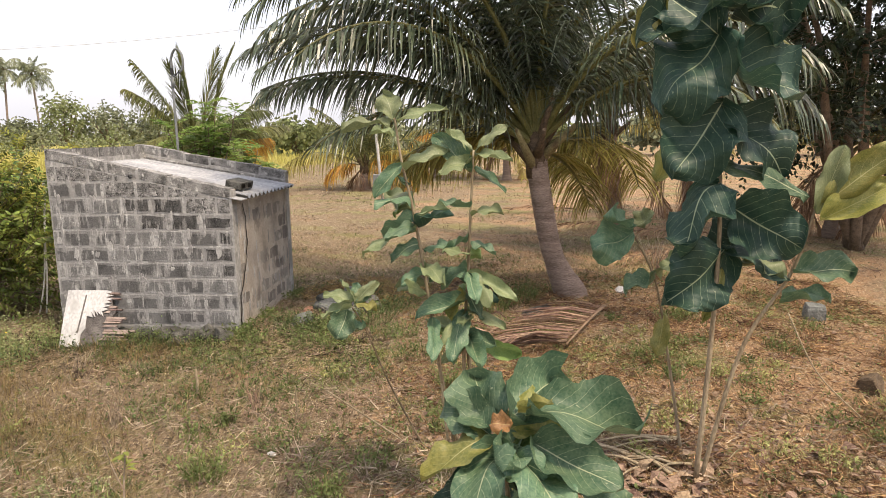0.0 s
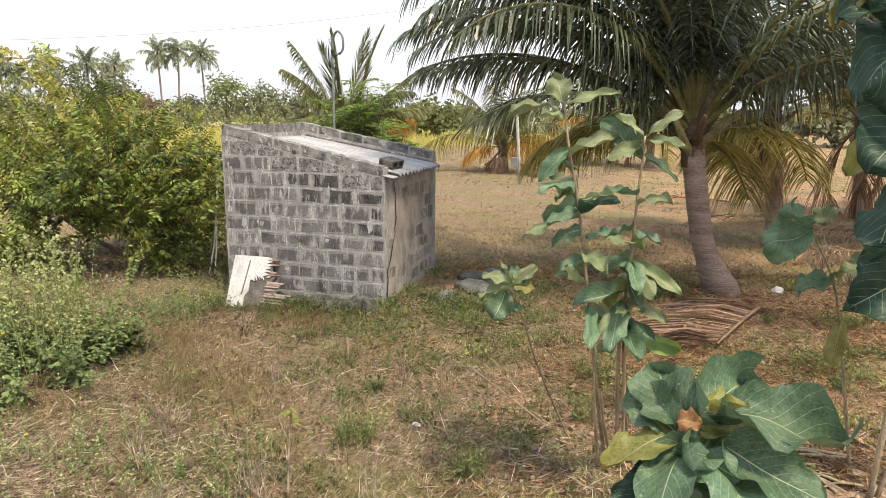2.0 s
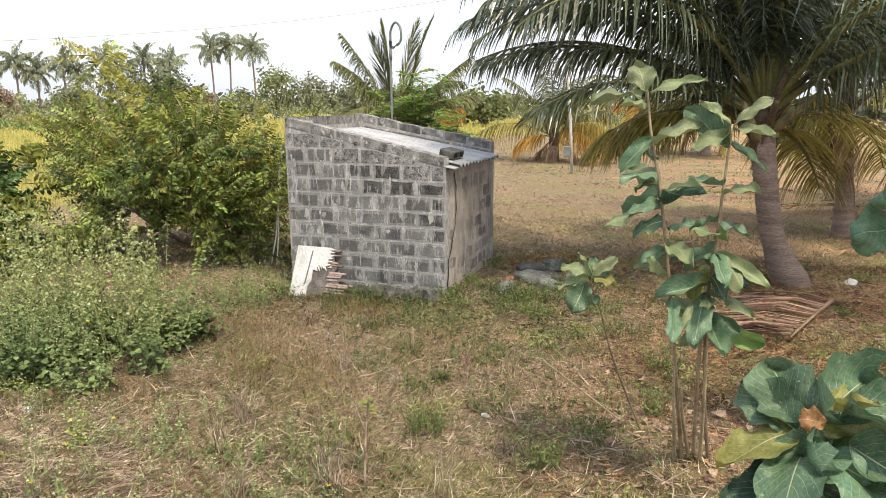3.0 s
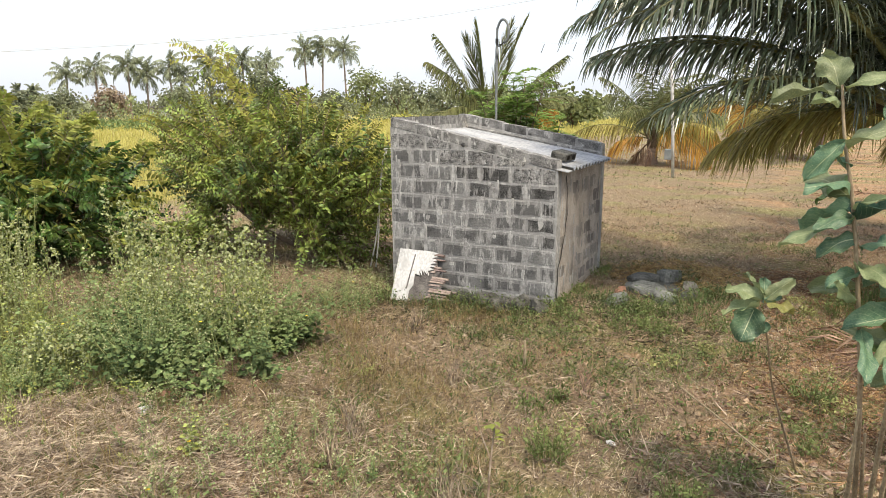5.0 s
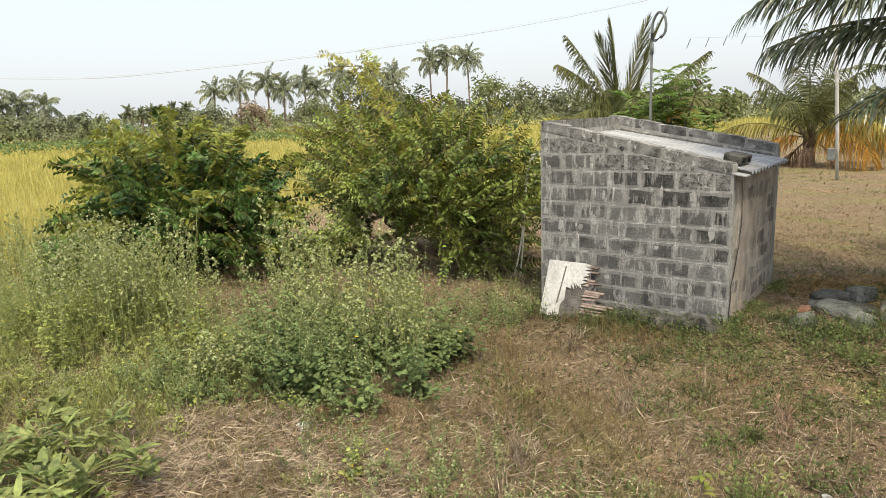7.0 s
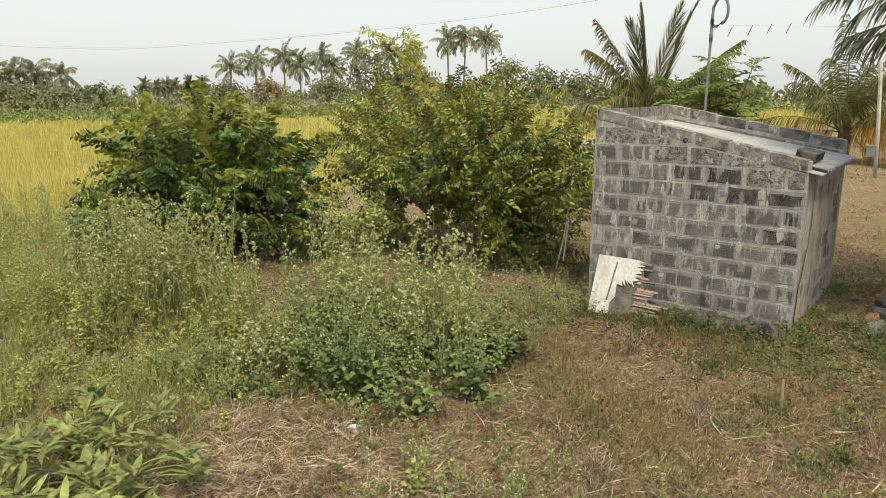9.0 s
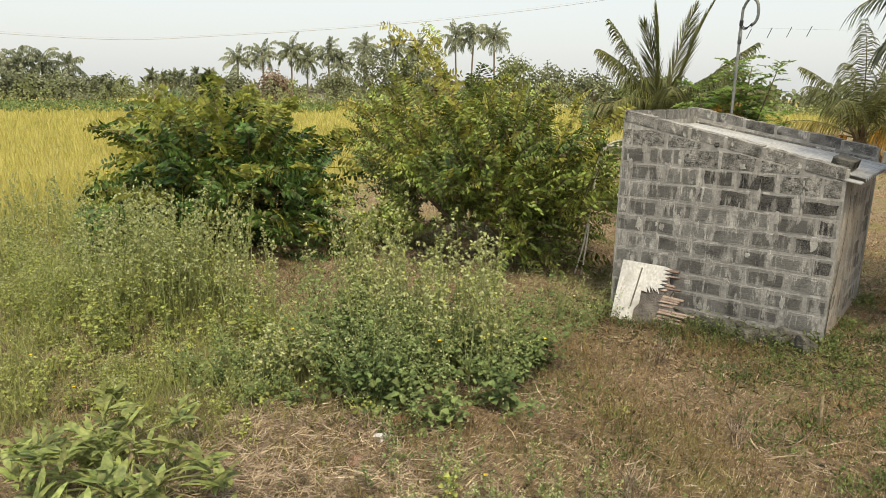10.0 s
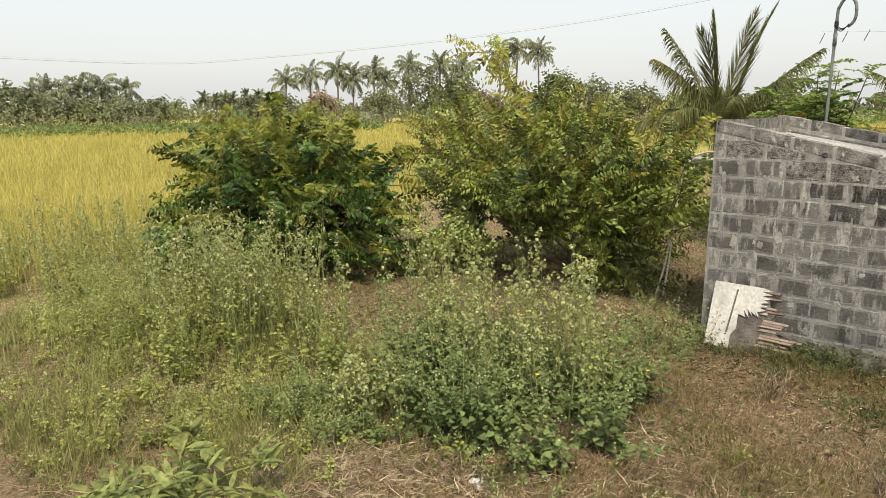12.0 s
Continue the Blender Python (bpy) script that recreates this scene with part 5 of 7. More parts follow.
leafy("guava_bush", (-4.3, 1.0, 0), (-5.1, 0.95, 1.08), (2.2, 1.5, 1.15), 2900, "wide olive-green leafy bush with a tall yellowish shoot above it", OL, seed=22, low=-0.8, leaf_len=0.105, leaf_w=0.039, shoot_len=0.55, pairs=10, lumpy=0.9, tip_share=0.1, hang=0.32, fall=0.35, tousle=0.4, leader_shoots=14,
      boughs=[[(-4.4, 1.0, 0.05), (-5.1, 0.85, 0.32), (-5.55, 0.7, 0.62), (-6.05, 0.42, 1.17)]],
      gaps=[((-5.4, -1.3, 1.18), (-7.6, 0.8, 0.75), 0.24), ((-5.8, 0.5, 0.9), (-5.1, -0.4, 0.98), 0.24), ((-4.5, -0.9, 1.02), (-6.6, 1.6, 0.42), 0.2), ((-3.7, -1.0, 0.42), (-5.2, 1.3, 0.2), 0.34), ((-6.0, -1.1, 1.55), (-8.0, 0.8, 1.3), 0.22)],
      leaders=[((-4.5, 0.15, 1.7), (-4.9, 0.1, 2.45)), ((-4.9, 0.1, 2.4), (-5.4, 0.3, 2.9)), ((-5.35, 0.3, 2.85), (-5.88, 0.7, 3.45)), ((-5.3, 0.2, 2.85), (-6.0, -0.07, 3.52)), ((-3.8, 1.3, 1.7), (-3.6, 1.3, 2.6)), ((-4.2, 1.2, 1.7), (-4.25, 1.2, 2.45)), ((-3.4, 1.4, 1.4), (-3.0, 1.4, 2.35)),
               ((-4.6, 1.0, 1.7), (-4.7, 1.0, 2.3))])
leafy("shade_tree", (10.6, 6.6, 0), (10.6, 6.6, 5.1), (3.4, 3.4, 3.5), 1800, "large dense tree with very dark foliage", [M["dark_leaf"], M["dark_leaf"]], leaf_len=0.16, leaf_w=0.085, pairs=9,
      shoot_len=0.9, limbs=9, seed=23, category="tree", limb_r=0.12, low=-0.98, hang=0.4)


def feathery(base, height, spread, count, seed, label):
    """A slender shrub with long compound leaves of small oval leaflets."""
    r = np.random.default_rng(seed)
    tree = thing("feathery_shrub", base, label, "shrub")
    inv = Matrix.Translation((-base[0], -base[1], -base[2]))
    gs, gl = Geo(), Geo()
    stems = []
    for i in range(9):
        az = r.uniform(0, 6.28)
        d = spread * r.uniform(0.2, 1)
        end = np.array([base[0] + d * np.cos(az), base[1] + d * np.sin(az), height * r.uniform(0.6, 1.0)])
        p = bend([base, (np.array(base) * 0.6 + end * 0.4) + [0, 0, 0.25], end], 8)
        stems.append(p)
        gs.add(*tube(p, np.linspace(0.03, 0.008, len(p)), 6))
    for i in range(count):
        p = stems[r.integers(len(stems))]
        o = p[r.integers(len(p) // 3, len(p))]
        az = r.uniform(0, 6.28)
        e = r.uniform(-0.1, 0.8)
        d = np.array([np.cos(az) * np.cos(e), np.sin(az) * np.cos(e), np.sin(e)])
        ln = r.uniform(0.35, 0.65)
        q = np.linspace(0.15, 1, 11)
        line = o + d * (ln * q)[:, None] - np.array([0, 0, 1]) * (0.35 * ln * q ** 2)[:, None]
        side = unit(np.cross(d, [0, 0, 1]))
        for sg in (-1, 1):
            gl.add(*small_leaves(line, sg * side[None] + d[None] * 0.5 + r.normal(0, 0.15, (11, 3)), np.array([[0, 0, 1.0]]) + r.normal(0, 0.2, (11, 3)), 0.12 * ln / 0.5, 0.05 * ln / 0.5))
    a = part("stem", gs, M["bark"], tree, "", True)
    b = part("crown", gl, M["fern_leaf"], tree)
    a.matrix_parent_inverse = b.matrix_parent_inverse = inv
    return tree


feathery((-2.65, 5.2, 0), 3.05, 0.75, 330, 31, "bright green shrub with feathery compound leaves")
feathery((-2.5, 6.4, 0), 2.3, 0.75, 330, 32, "low green shrub with feathery leaves")

feathery((-3.5, 5.6, 0), 2.3, 0.9, 300, 33, "low bright green shrub with feathery leaves")

# ---- pipe with a hooked top, pole, wire ----
def pipe_hook():
    t = thing("vent_pipe", (-1.86, 2.5, 0), "tall grey plastic pipe bent over into a hook", "pipe")
    inv = Matrix.Translation((1.86, -2.5, 0))
    hook = [(-1.86, 2.5, -0.05), (-1.86, 2.5, 1.2), (-1.86, 2.5, 2.4), (-1.86, 2.5, 3.5), (-1.84, 2.49, 3.68), (-1.76, 2.47, 3.78), (-1.67, 2.45, 3.72), (-1.64, 2.44, 3.58), (-1.66, 2.44, 3.48), (-1.72, 2.45, 3.42)]
    a = part("pipe", Geo().add(*tube(bend(hook, 8), 0.019, 12)), M["pvc"], t, "", True)
    b = part("coupling", Geo().add(*tube([(-1.86, 2.5, 3.2), (-1.86, 2.5, 3.36)], 0.025, 12)), M["pvc"], t, "", True)
    g = Geo()
    for k in range(3):
        g.add(*tube(bend([(-1.86, 2.46, 3.46 - 0.02 * k), (-1.78, 2.42, 3.40 - 0.015 * k), (-1.7, 2.41, 3.43 + 0.01 * k)], 5), 0.006, 5))
    g.add(*tube([(-1.86, 2.5, 3.43), (-1.86, 2.5, 3.5)], 0.025, 10))
    c = part("tie", g, M["black"], t, "black wire tie")
    for o in (a, b, c):
        o.matrix_parent_inverse = inv


pipe_hook()

pole = thing("pole", (-1.1, 16.5, 0), "slim whitewashed pole with a small grey box", "pole")
inv = Matrix.Translation((1.1, -16.5, 0))
ob = part("shaft", Geo().add(*tube([(-1.1, 16.5, -0.1), (-1.2, 16.5, 1.5), (-1.32, 16.5, 3.0), (-1.55, 16.5, 5.0)], 0.052, 10)), M["post"], pole, "", True)
ob.matrix_parent_inverse = inv
bx = Geo().add(*prism([(-1.42, 0.62), (-1.19, 0.62), (-1.19, 0.98), (-1.42, 0.98)], (16.6, 16.38), 0.012))
ob = part("meter_box", bx, M["pvc"], pole, "small grey box")
ob.matrix_parent_inverse = inv

wire = thing("power_line", (-66, 12, 0), "thin overhead wires sagging between far poles", "power line", kind="structure")
inv = Matrix.Translation((66, -12, 0))
for k, dz in enumerate((0.0, 0.16)):
    pts = bend([(-85, -40, 9.6 + dz), (-66.3, 12.3, 7.0 + dz), (-57.4, 31.4, 7.7 + dz * 0.8), (-30.6, 55.1, 11.5 + dz), (10, 80, 20)], 8)
    ob = part("cable", Geo().add(*tube(pts, 0.02 if k == 0 else 0.006, 4)), M["wire"], wire)
    ob.matrix_parent_inverse = inv

strip_line = thing("strip_line", (-5, 12, 0), "thin line hung with short dark strips above the shrubs", "line")
inv = Matrix.Translation((5, -12, 0))
lp = bend([(-1.9, 2.5, 3.5), (-4.43, 12, 4.3), (-2.9, 12.3, 4.2), (-1.4, 16.5, 4.4)], 8)
ob = part("line", Geo().add(*tube(lp[8:], 0.0012, 4)), M["black"], strip_line)
ob.matrix_parent_inverse = inv
for x in (-4.43, -3.92, -3.45, -2.98):
    ob = part("strip", Geo().add(*tube([(x - 0.05, 12.1, 4.02), (x + 0.05, 12.1, 4.27)], 0.009, 5)), M["black"], strip_line)
    ob.matrix_parent_inverse = inv

hose = thing("water_hose", (-2.6, 1.0, 0), "pale hose looping out over the hut's high wall", "hose")
hose_inv = Matrix.Translation((2.6, -1.0, 0))
for k, dz in enumerate((0.0, -0.035)):
    loop = bend([(-2.3, 1.1, 1.88 + dz), (-2.55, 1.08, 1.92 + dz), (-2.85, 1.02, 1.89 + dz), (-3.04, 0.97, 1.74 + dz), (-3.12, 0.95, 1.2), (-3.16 - 0.04 * k, 0.94, 0.5), (-3.2 - 0.1 * k, 0.9, 0.0)], 6)
    part("loop", Geo().add(*tube(loop, 0.012, 7)), M["post"], hose, "", True).matrix_parent_inverse = hose_inv
ob = part("drain_pipe", Geo().add(*tube([(-2.25, 0.52, 1.85), (-2.5, 0.52, 1.855), (-2.74, 0.5, 1.86)], 0.02, 10)), M["post"], hut, "short pale pipe stub", True)
ob.matrix_parent_inverse = hut_inv

# ---- broken white board, stones, litter ----
def broken_board():
    """A white board leaning on the wall: sound on one side, torn to its strip core on the other."""
    t = thing("broken_board", (-1.8, -0.38, 0), "broken white door board leaning on the hut wall", "board")
    lean = Matrix.Translation((0, -0.385, -0.02)) @ Matrix.Rotation(math.atan2(0.355, 0.57) * -1, 4, "X")

    def to_w(v):
        return np.array([tuple(lean @ Vector(q)) for q in v])

    inv = Matrix.Translation((1.8, 0.38, 0))
    r = random.Random(5)
    L, H = -2.2, 0.69
    right = []
    for k in range(13):
        h = H - k * 0.022
        right.append((-1.62 + (0.045 if k % 2 else -0.05) * r.uniform(0.4, 1.2), h))
    for k in range(10):
        right.append((-1.66 - k * 0.017 + (0.03 if k % 2 else -0.02), H - 0.29 + (-0.05 if k % 2 else 0.03) * r.uniform(0.5, 1.3)))
    right.append((-1.86, 0.36))
    right.append((-1.84, 0.2))
    right.append((-1.88, 0.12))
    outline = [(L + 0.08, -0.03), (-1.87, -0.03)] + right[::-1] + [(L + 0.02, H)]
    bm = bmesh.new()
    f = bm.faces.new([bm.verts.new((a_, 0, b_)) for a_, b_ in outline])
    res = bmesh.ops.extrude_face_region(bm, geom=[f])
    for v in [e for e in res["geom"] if isinstance(e, bmesh.types.BMVert)]:
        v.co.y -= 0.012
    bmesh.ops.triangulate(bm, faces=bm.faces)
    bmesh.ops.recalc_face_normals(bm, faces=bm.faces)
    bm.transform(lean)
    me = bpy.data.meshes.new("face_sheet")
    bm.to_mesh(me)
    bm.free()
    me.materials.append(M["white_board"])
    ob = new("face_sheet", me)
    ob.parent, ob.matrix_parent_inverse = t, inv
    core = [(-2.1, -0.03), (-1.3, -0.03), (-1.38, 0.08), (-1.4, 0.18), (-1.55, 0.3), (-1.5, 0.42), (-1.58, 0.52), (-1.6, 0.66), (-2.18, 0.67)]
    ob = part("core", Geo().add(*prism(core, (0.03, 0.004), 0.004, to_w)), M["board_core"], t, "grey rotten core")
    ob.matrix_parent_inverse = inv
    for k in range(18):
        z = 0.06 + k * 0.034 + r.uniform(-0.008, 0.008)
        if k in (4, 9, 13):
            continue
        x1 = -1.2 - 0.022 * k + r.uniform(-0.16, 0.07)
        pts = [(-1.62 + r.uniform(-0.03, 0.03), z), (x1, z + r.uniform(-0.006, 0.006)), (x1 + 0.01, z + 0.021), (-1.6, z + 0.027)]
        ob = part("strip", Geo().add(*prism(pts, (0.024, -0.004 - r.uniform(0, 0.01)), 0.003, to_w)), M["slat_wood"], t)
        ob.matrix_parent_inverse = inv
    ob = part("edge_strip", Geo().add(*prism([(-1.935, 0.14), (-1.918, 0.14), (-1.915, 0.63), (-1.932, 0.63)], (0.0, -0.018), 0.002, to_w)), M["board_core"], t, "dark narrow strip")
    ob.matrix_parent_inverse = inv


broken_board()
rk = "heap of stones"
for i, (x, y, z, a, b, h, tip, roll, turn) in enumerate([(0.8, 1.45, 0.1, 0.2, 0.17, 0.09, 9, -4, 20), (0.95, 1.02, 0.04, 0.25, 0.19, 0.09, 14, 5, -12), (1.17, 0.8, 0.0, 0.17, 0.17, 0.12, 12, 10, 40), (0.69, 0.36, 0.0, 0.11, 0.22, 0.09, 12, 10, -24),
                                                         (1.08, 1.72, 0.03, 0.22, 0.16, 0.17, -6, 8, 65), (0.72, 1.28, 0.0, 0.17, 0.16, 0.1, 3, -8, 10), (1.02, 1.4, 0.0, 0.3, 0.22, 0.09, 0, 3, 0), (1.42, 1.1, 0.0, 0.12, 0.1, 0.08, 6, -5, 80)]):
    slab((x, y), z, (a, b, h), (tip, roll, turn), "flat grey stone slab in a loose heap", rk, i)
rock("stone", (1.4, 1.42), (0.15, 0.12, 0.12), "rounded brownish stone in a loose heap", M["side_block"], rk, 8)
rock("stone", (0.62, 0.86), (0.1, 0.08, 0.08), "broken reddish stone in a loose heap", M["red_brick"], rk, 9)
slab((7.3, 1.0), 0.0, (0.16, 0.14, 0.2), (4, -3, 25), "squarish grey stone lying alone on the dry ground", "", 10)
rock("stone", (5.08, 2.44), (0.11, 0.08, 0.06), "small whitish stone near the palm trunk", M["post"], seed=15)
rock("stone", (1.4, -2.9), (0.05, 0.035, 0.015), "small pale flat stone", M["post"], seed=11)
rock("brick", (-2.12, -4.05), (0.11, 0.06, 0.05), "broken red brick lying among weeds", M["red_brick"], "", 12, category="brick")
rock("stump", (6.75, -1.4), (0.14, 0.12, 0.14), "rotten brown stump in dry litter", M["fibre"], "", 13, category="stump")
for i, (x, s) in enumerate([(-1.15, 0.15), (-0.9, 0.2), (-0.62, 0.16), (-0.36, 0.13), (-1.42, 0.14), (-0.12, 0.1), (-0.75, 0.09), (-0.5, 0.1), (-1.05, 0.08)]):
    rock("stone", (x, -0.16 - 0.06 * (i % 3)), (s * 1.25, 0.12, 0.12), "dark footing stone at the foot of the hut wall", M["dark_block"], "footing stones", 20 + i)
rock("log", (3.75, 1.45), (0.3, 0.09, 0.08), "short dark log lying on the ground", M["dark_block"], "", 14, category="log")

bmw = bmesh.new()
bmesh.ops.create_icosphere(bmw, subdivisions=3, radius=0.055)
for v in bmw.verts:
    v.co *= 1 + 0.5 * noise.noise(v.co * 28)
    v.co.z *= 0.55
me = bpy.data.meshes.new("plastic_wrapper")
bmw.to_mesh(me)
bmw.free()
me.materials.append(M["foil"])
ob = new("plastic_wrapper", me)
ob.location = (-2.05, -4.28, float(ground_z(-2.05, -4.28)) + 0.02)
tagged(ob, "crumpled white plastic wrapper on the ground", "litter")

sv = np.array([[-0.07, -0.03, 0.0], [0.05, -0.045, 0.02], [0.08, 0.02, 0.055], [-0.02, 0.05, 0.045], [-0.085, 0.02, 0.015], [0.0, 0.0, 0.06]])
sv = np.concatenate([sv, sv - [0, 0, 0.004]])
st_ = [(5, i, (i + 1) % 5) for i in range(5)] + [(11, 6 + (i + 1) % 5, 6 + i) for i in range(5)] + [t for i in range(5) for t in ((i, 6 + i, 6 + (i + 1) % 5), (i, 6 + (i + 1) % 5, (i + 1) % 5))]
ob = part("paper_scrap", Geo().add(sv + [-1.97, -4.63, float(ground_z(-1.97, -4.63)) + 0.015], st_), M["litter_leaf"])
tagged(ob, "torn brown paper scrap on the straw", "litter")

# hollow block lying on the roof
def roof_block():
    t = Geo()
    z0 = slope_top(-0.06) + 0.07
    outer = prism([(-0.2, 0.0), (0.0, 0.0), (0.0, 0.09), (-0.2, 0.095)], (0.75, 0.33), 0.012)
    t.add(*outer)
    ob = part("roof_weight_block", t, M["dark_block"])
    ob.matrix_world = Matrix.Translation((-0.02, 0, z0)) @ Matrix.Rotation(radians(12), 4, "Y")
    tagged(ob, "dark mossy concrete block lying on the roof sheet", "block")
    for y in (0.43, 0.64):
        h = part("cell", Geo().add(*prism([(0.0, -0.055), (0.11, -0.055), (0.11, 0.0), (0.0, 0.0)], (0.0, 0.0), 0.002, lambda v: np.stack([np.full(len(v), 0.0015), y - 0.06 + v[:, 0], 0.075 + v[:, 2]], 1))), M["crack"], ob)


roof_block()

# ---- fallen frond, sticks, dead leaves ----
fallen = thing("fallen_frond", (4.5, 0.85, 0), "dry brown palm frond lying on the ground", "palm frond")
inv = Matrix.Translation((-4.5, -0.85, 0))
fr = np.random.default_rng(77)
for k, (p0, p1, d0, d1, l0, l1, cnt) in enumerate([((4.62, 1.12), (3.98, -0.34), (-1.0, 0.28), (-1.0, -0.22), 1.05, 1.3, 62), ((3.98, -0.34), (3.42, -0.44), (-0.9, -0.25), (-0.62, -0.85), 0.95, 0.8, 40),
                                                   ((3.3, 0.35), (3.0, -0.25), (-0.8, 0.45), (-0.9, 0.1), 0.35, 0.5, 14)]):
    ends = [(p0[0], p0[1], 0.13 - 0.03 * k), ((p0[0] + p1[0]) / 2, (p0[1] + p1[1]) / 2 + 0.02, 0.1), (p1[0], p1[1], 0.06)]
    rib_ob = part("rib", Geo().add(*tube(bend(ends, 6), np.linspace(0.024, 0.01, 13), 7)), M["rachis_dry"], fallen, "brown woody rib")
    rib_ob.matrix_parent_inverse = inv
    for i in range(cnt):
        f = i / (cnt - 1)
        o = np.array([p0[0] + (p1[0] - p0[0]) * f, p0[1] + (p1[1] - p0[1]) * f, 0.09 + fr.uniform(-0.02, 0.03)])
        d = unit(np.array([d0[0] + (d1[0] - d0[0]) * f, d0[1] + (d1[1] - d0[1]) * f, 0.0]) + fr.normal(0, 0.07, 3) * [1, 1, 0])
        ln, w = (l0 + (l1 - l0) * f) * fr.uniform(0.7, 1.1), fr.uniform(0.008, 0.014)
        sd = np.array([-d[1], d[0], 0.0])
        roll = fr.normal(0, 0.5)
        wv = (sd * math.cos(roll) + np.array([0, 0, 1.0]) * math.sin(roll)) * w
        arch, sweep = fr.uniform(0.03, 0.13), fr.normal(-0.06, 0.06)
        line = []
        for q in (0.0, 0.35, 0.7, 1.0):
            m_ = o + d * ln * q + sd * sweep * ln * q * q
            m_[2] = 0.035 + (0.06 + arch) * math.sin(math.pi * min(1, 0.25 + 0.75 * q)) + fr.uniform(0, 0.012)
            line.append(m_)
        v = [line[0] - wv * 0.7, line[0] + wv * 0.7, line[1] - wv, line[1] + wv, line[2] - wv * 0.8, line[2] + wv * 0.8, line[3]]
        part("leaflet", Geo().add(np.array(v), [(0, 1, 3), (0, 3, 2), (2, 3, 5), (2, 5, 4), (4, 5, 6)]), M["palm_dry_piece"], rib_ob)
for k, (x, y, az, ln) in enumerate([(7.6, 5.6, 200, 2.4), (8.3, 7.4, 160, 2.6), (9.2, 5.0, 215, 2.2), (7.0, 9.6, 190, 2.6), (5.6, 12.5, 170, 2.6), (9.8, 9.5, 20, 2.4)]):
    t = thing("old_frond", (x, y, 0), "old brown palm frond rotting on the open ground", "palm frond", "old fronds")
    g = frond_geo(Geo(), (x, y, 0.14), az, 4, ln, 14, 34, 0.6, 0.035, 0.4, 0.06, 450 + k, 0.022, floor=0.02, spread=0.6)
    ob = part("blade", g, [M["palm_dry"], M["rachis_dry"]], t)
    ob.matrix_parent_inverse = Matrix.Translation((-x, -y, 0))
for i in range(16):
    x, y = 4.2 + random.uniform(-0.35, 0.3), -2.95 + random.uniform(-0.25, 0.3)
    az = random.gauss(2.6, 0.5)
    ln = random.uniform(0.3, 0.8)
    z = float(ground_z(x, y)) + 0.02 + 0.01 * (i % 4)
    p = [(x - math.cos(az) * ln / 2, y - math.sin(az) * ln / 2, z), (x + random.uniform(-0.03, 0.03), y, z + 0.04), (x + math.cos(az) * ln / 2, y + math.sin(az) * ln / 2, z)]
    ob = part("stick", Geo().add(*tube(bend(p, 4), np.linspace(0.014, 0.006, 9), 6)), M["teak_stem"], None, "", True)
    tagged(ob, "dry bare stick in a heap at the saplings' foot", "stick", "heap of sticks")
for i, p in enumerate([[(2.6, -2.95, 0.02), (2.33, -2.95, 0.21), (1.88, -2.95, 0.51)], [(6.3, -2.1, 0.02), (6.0, -1.9, 0.35), (5.85, -1.6, 0.8)], [(1.45, -2.35, 0.0), (1.44, -2.35, 0.3)]]):
    ob = part("dry_stalk", Geo().add(*tube(bend(p, 5), 0.007, 5)), M["teak_stem"], None, "", True)
    tagged(ob, "thin bare leaning stalk", "stalk", "bare stalks")


def scatter(n, x0, x1, y0, y1, dens=None):
    x, y = rng.uniform(x0, x1, n), rng.uniform(y0, y1, n)
    keep = ~((x > -HUT_W - 0.05) & (x < 0.05) & (y > -0.02) & (y < HUT_D + 0.05))
    if dens is not None:
        keep &= rng.uniform(0, 1, n) < dens(x, y)
    x, y = x[keep], y[keep]
    return np.stack([x, y, ground_z(x, y)], 1)


def blotch(x, y, s, seed, lo=0.0, hi=0.35):
    """A patchy density, 0 to 1."""
    v = np.sin(x * s + seed) * np.cos(y * s * 1.3 - seed * 2) + 0.6 * np.sin((x * 0.7 + y) * s * 2.1 + seed * 3) + 0.4 * np.sin((x - y * 0.8) * s * 3.7 + seed)
    return np.clip((v - lo) / hi, 0, 1)


def stuff(name, geo, mats, label, category):
    return tagged(part(name, geo, mats), label, category, kind="stuff")


def field_edge(y):
    return np.interp(y, [-60, -8, 3, 10, 25, 40, 60, 110], [-9.8, -9.8, -11, -15, -17, -15, -2, 20])


# dead leaves: broad curled ones under the saplings, scattered elsewhere
def dead_leaves(n, x0, x1, y0, y1, size):
    o = scatter(n, x0, x1, y0, y1)
    m = len(o)
    az = rng.uniform(0, 6.28, m)
    d = np.stack([np.cos(az), np.sin(az), rng.normal(0.1, 0.2, m)], 1)
    nn = np.stack([rng.normal(0, 0.35, m), rng.normal(0, 0.35, m), np.ones(m)], 1)
    ln = size * rng.uniform(0.5, 1.3, m)
    return small_leaves(o + [0, 0, 0.012], d, nn, ln, ln * rng.uniform(0.4, 0.75, m), 0.4)


g = Geo().add(*dead_leaves(1100, 2.2, 6.2, -4.6, -1.6, 0.075)).add(*dead_leaves(2200, 1.5, 8.5, -4.5, 4, 0.06)).add(*dead_leaves(500, -3, 3, -5.5, 0, 0.06)).add(*dead_leaves(60, 3.9, 4.7, -3.6, -3.1, 0.16)).add(*dead_leaves(40, 2.6, 3.3, -4.9, -4.3, 0.14)).add(*dead_leaves(150, 3.2, 6.5, -4.2, -2.2, 0.12))
stuff("leaf_litter", g, M["litter_leaf"], "curled dead brown leaves on the soil", "leaf litter")

# straw lying on the ground
def clumped(x, y):
    """Fine unevenness of the litter, from bare to thick."""
    return np.clip(0.35 + 0.9 * blotch(x, y, 5.3, 0.9, -0.5, 1.2), 0.15, 1)


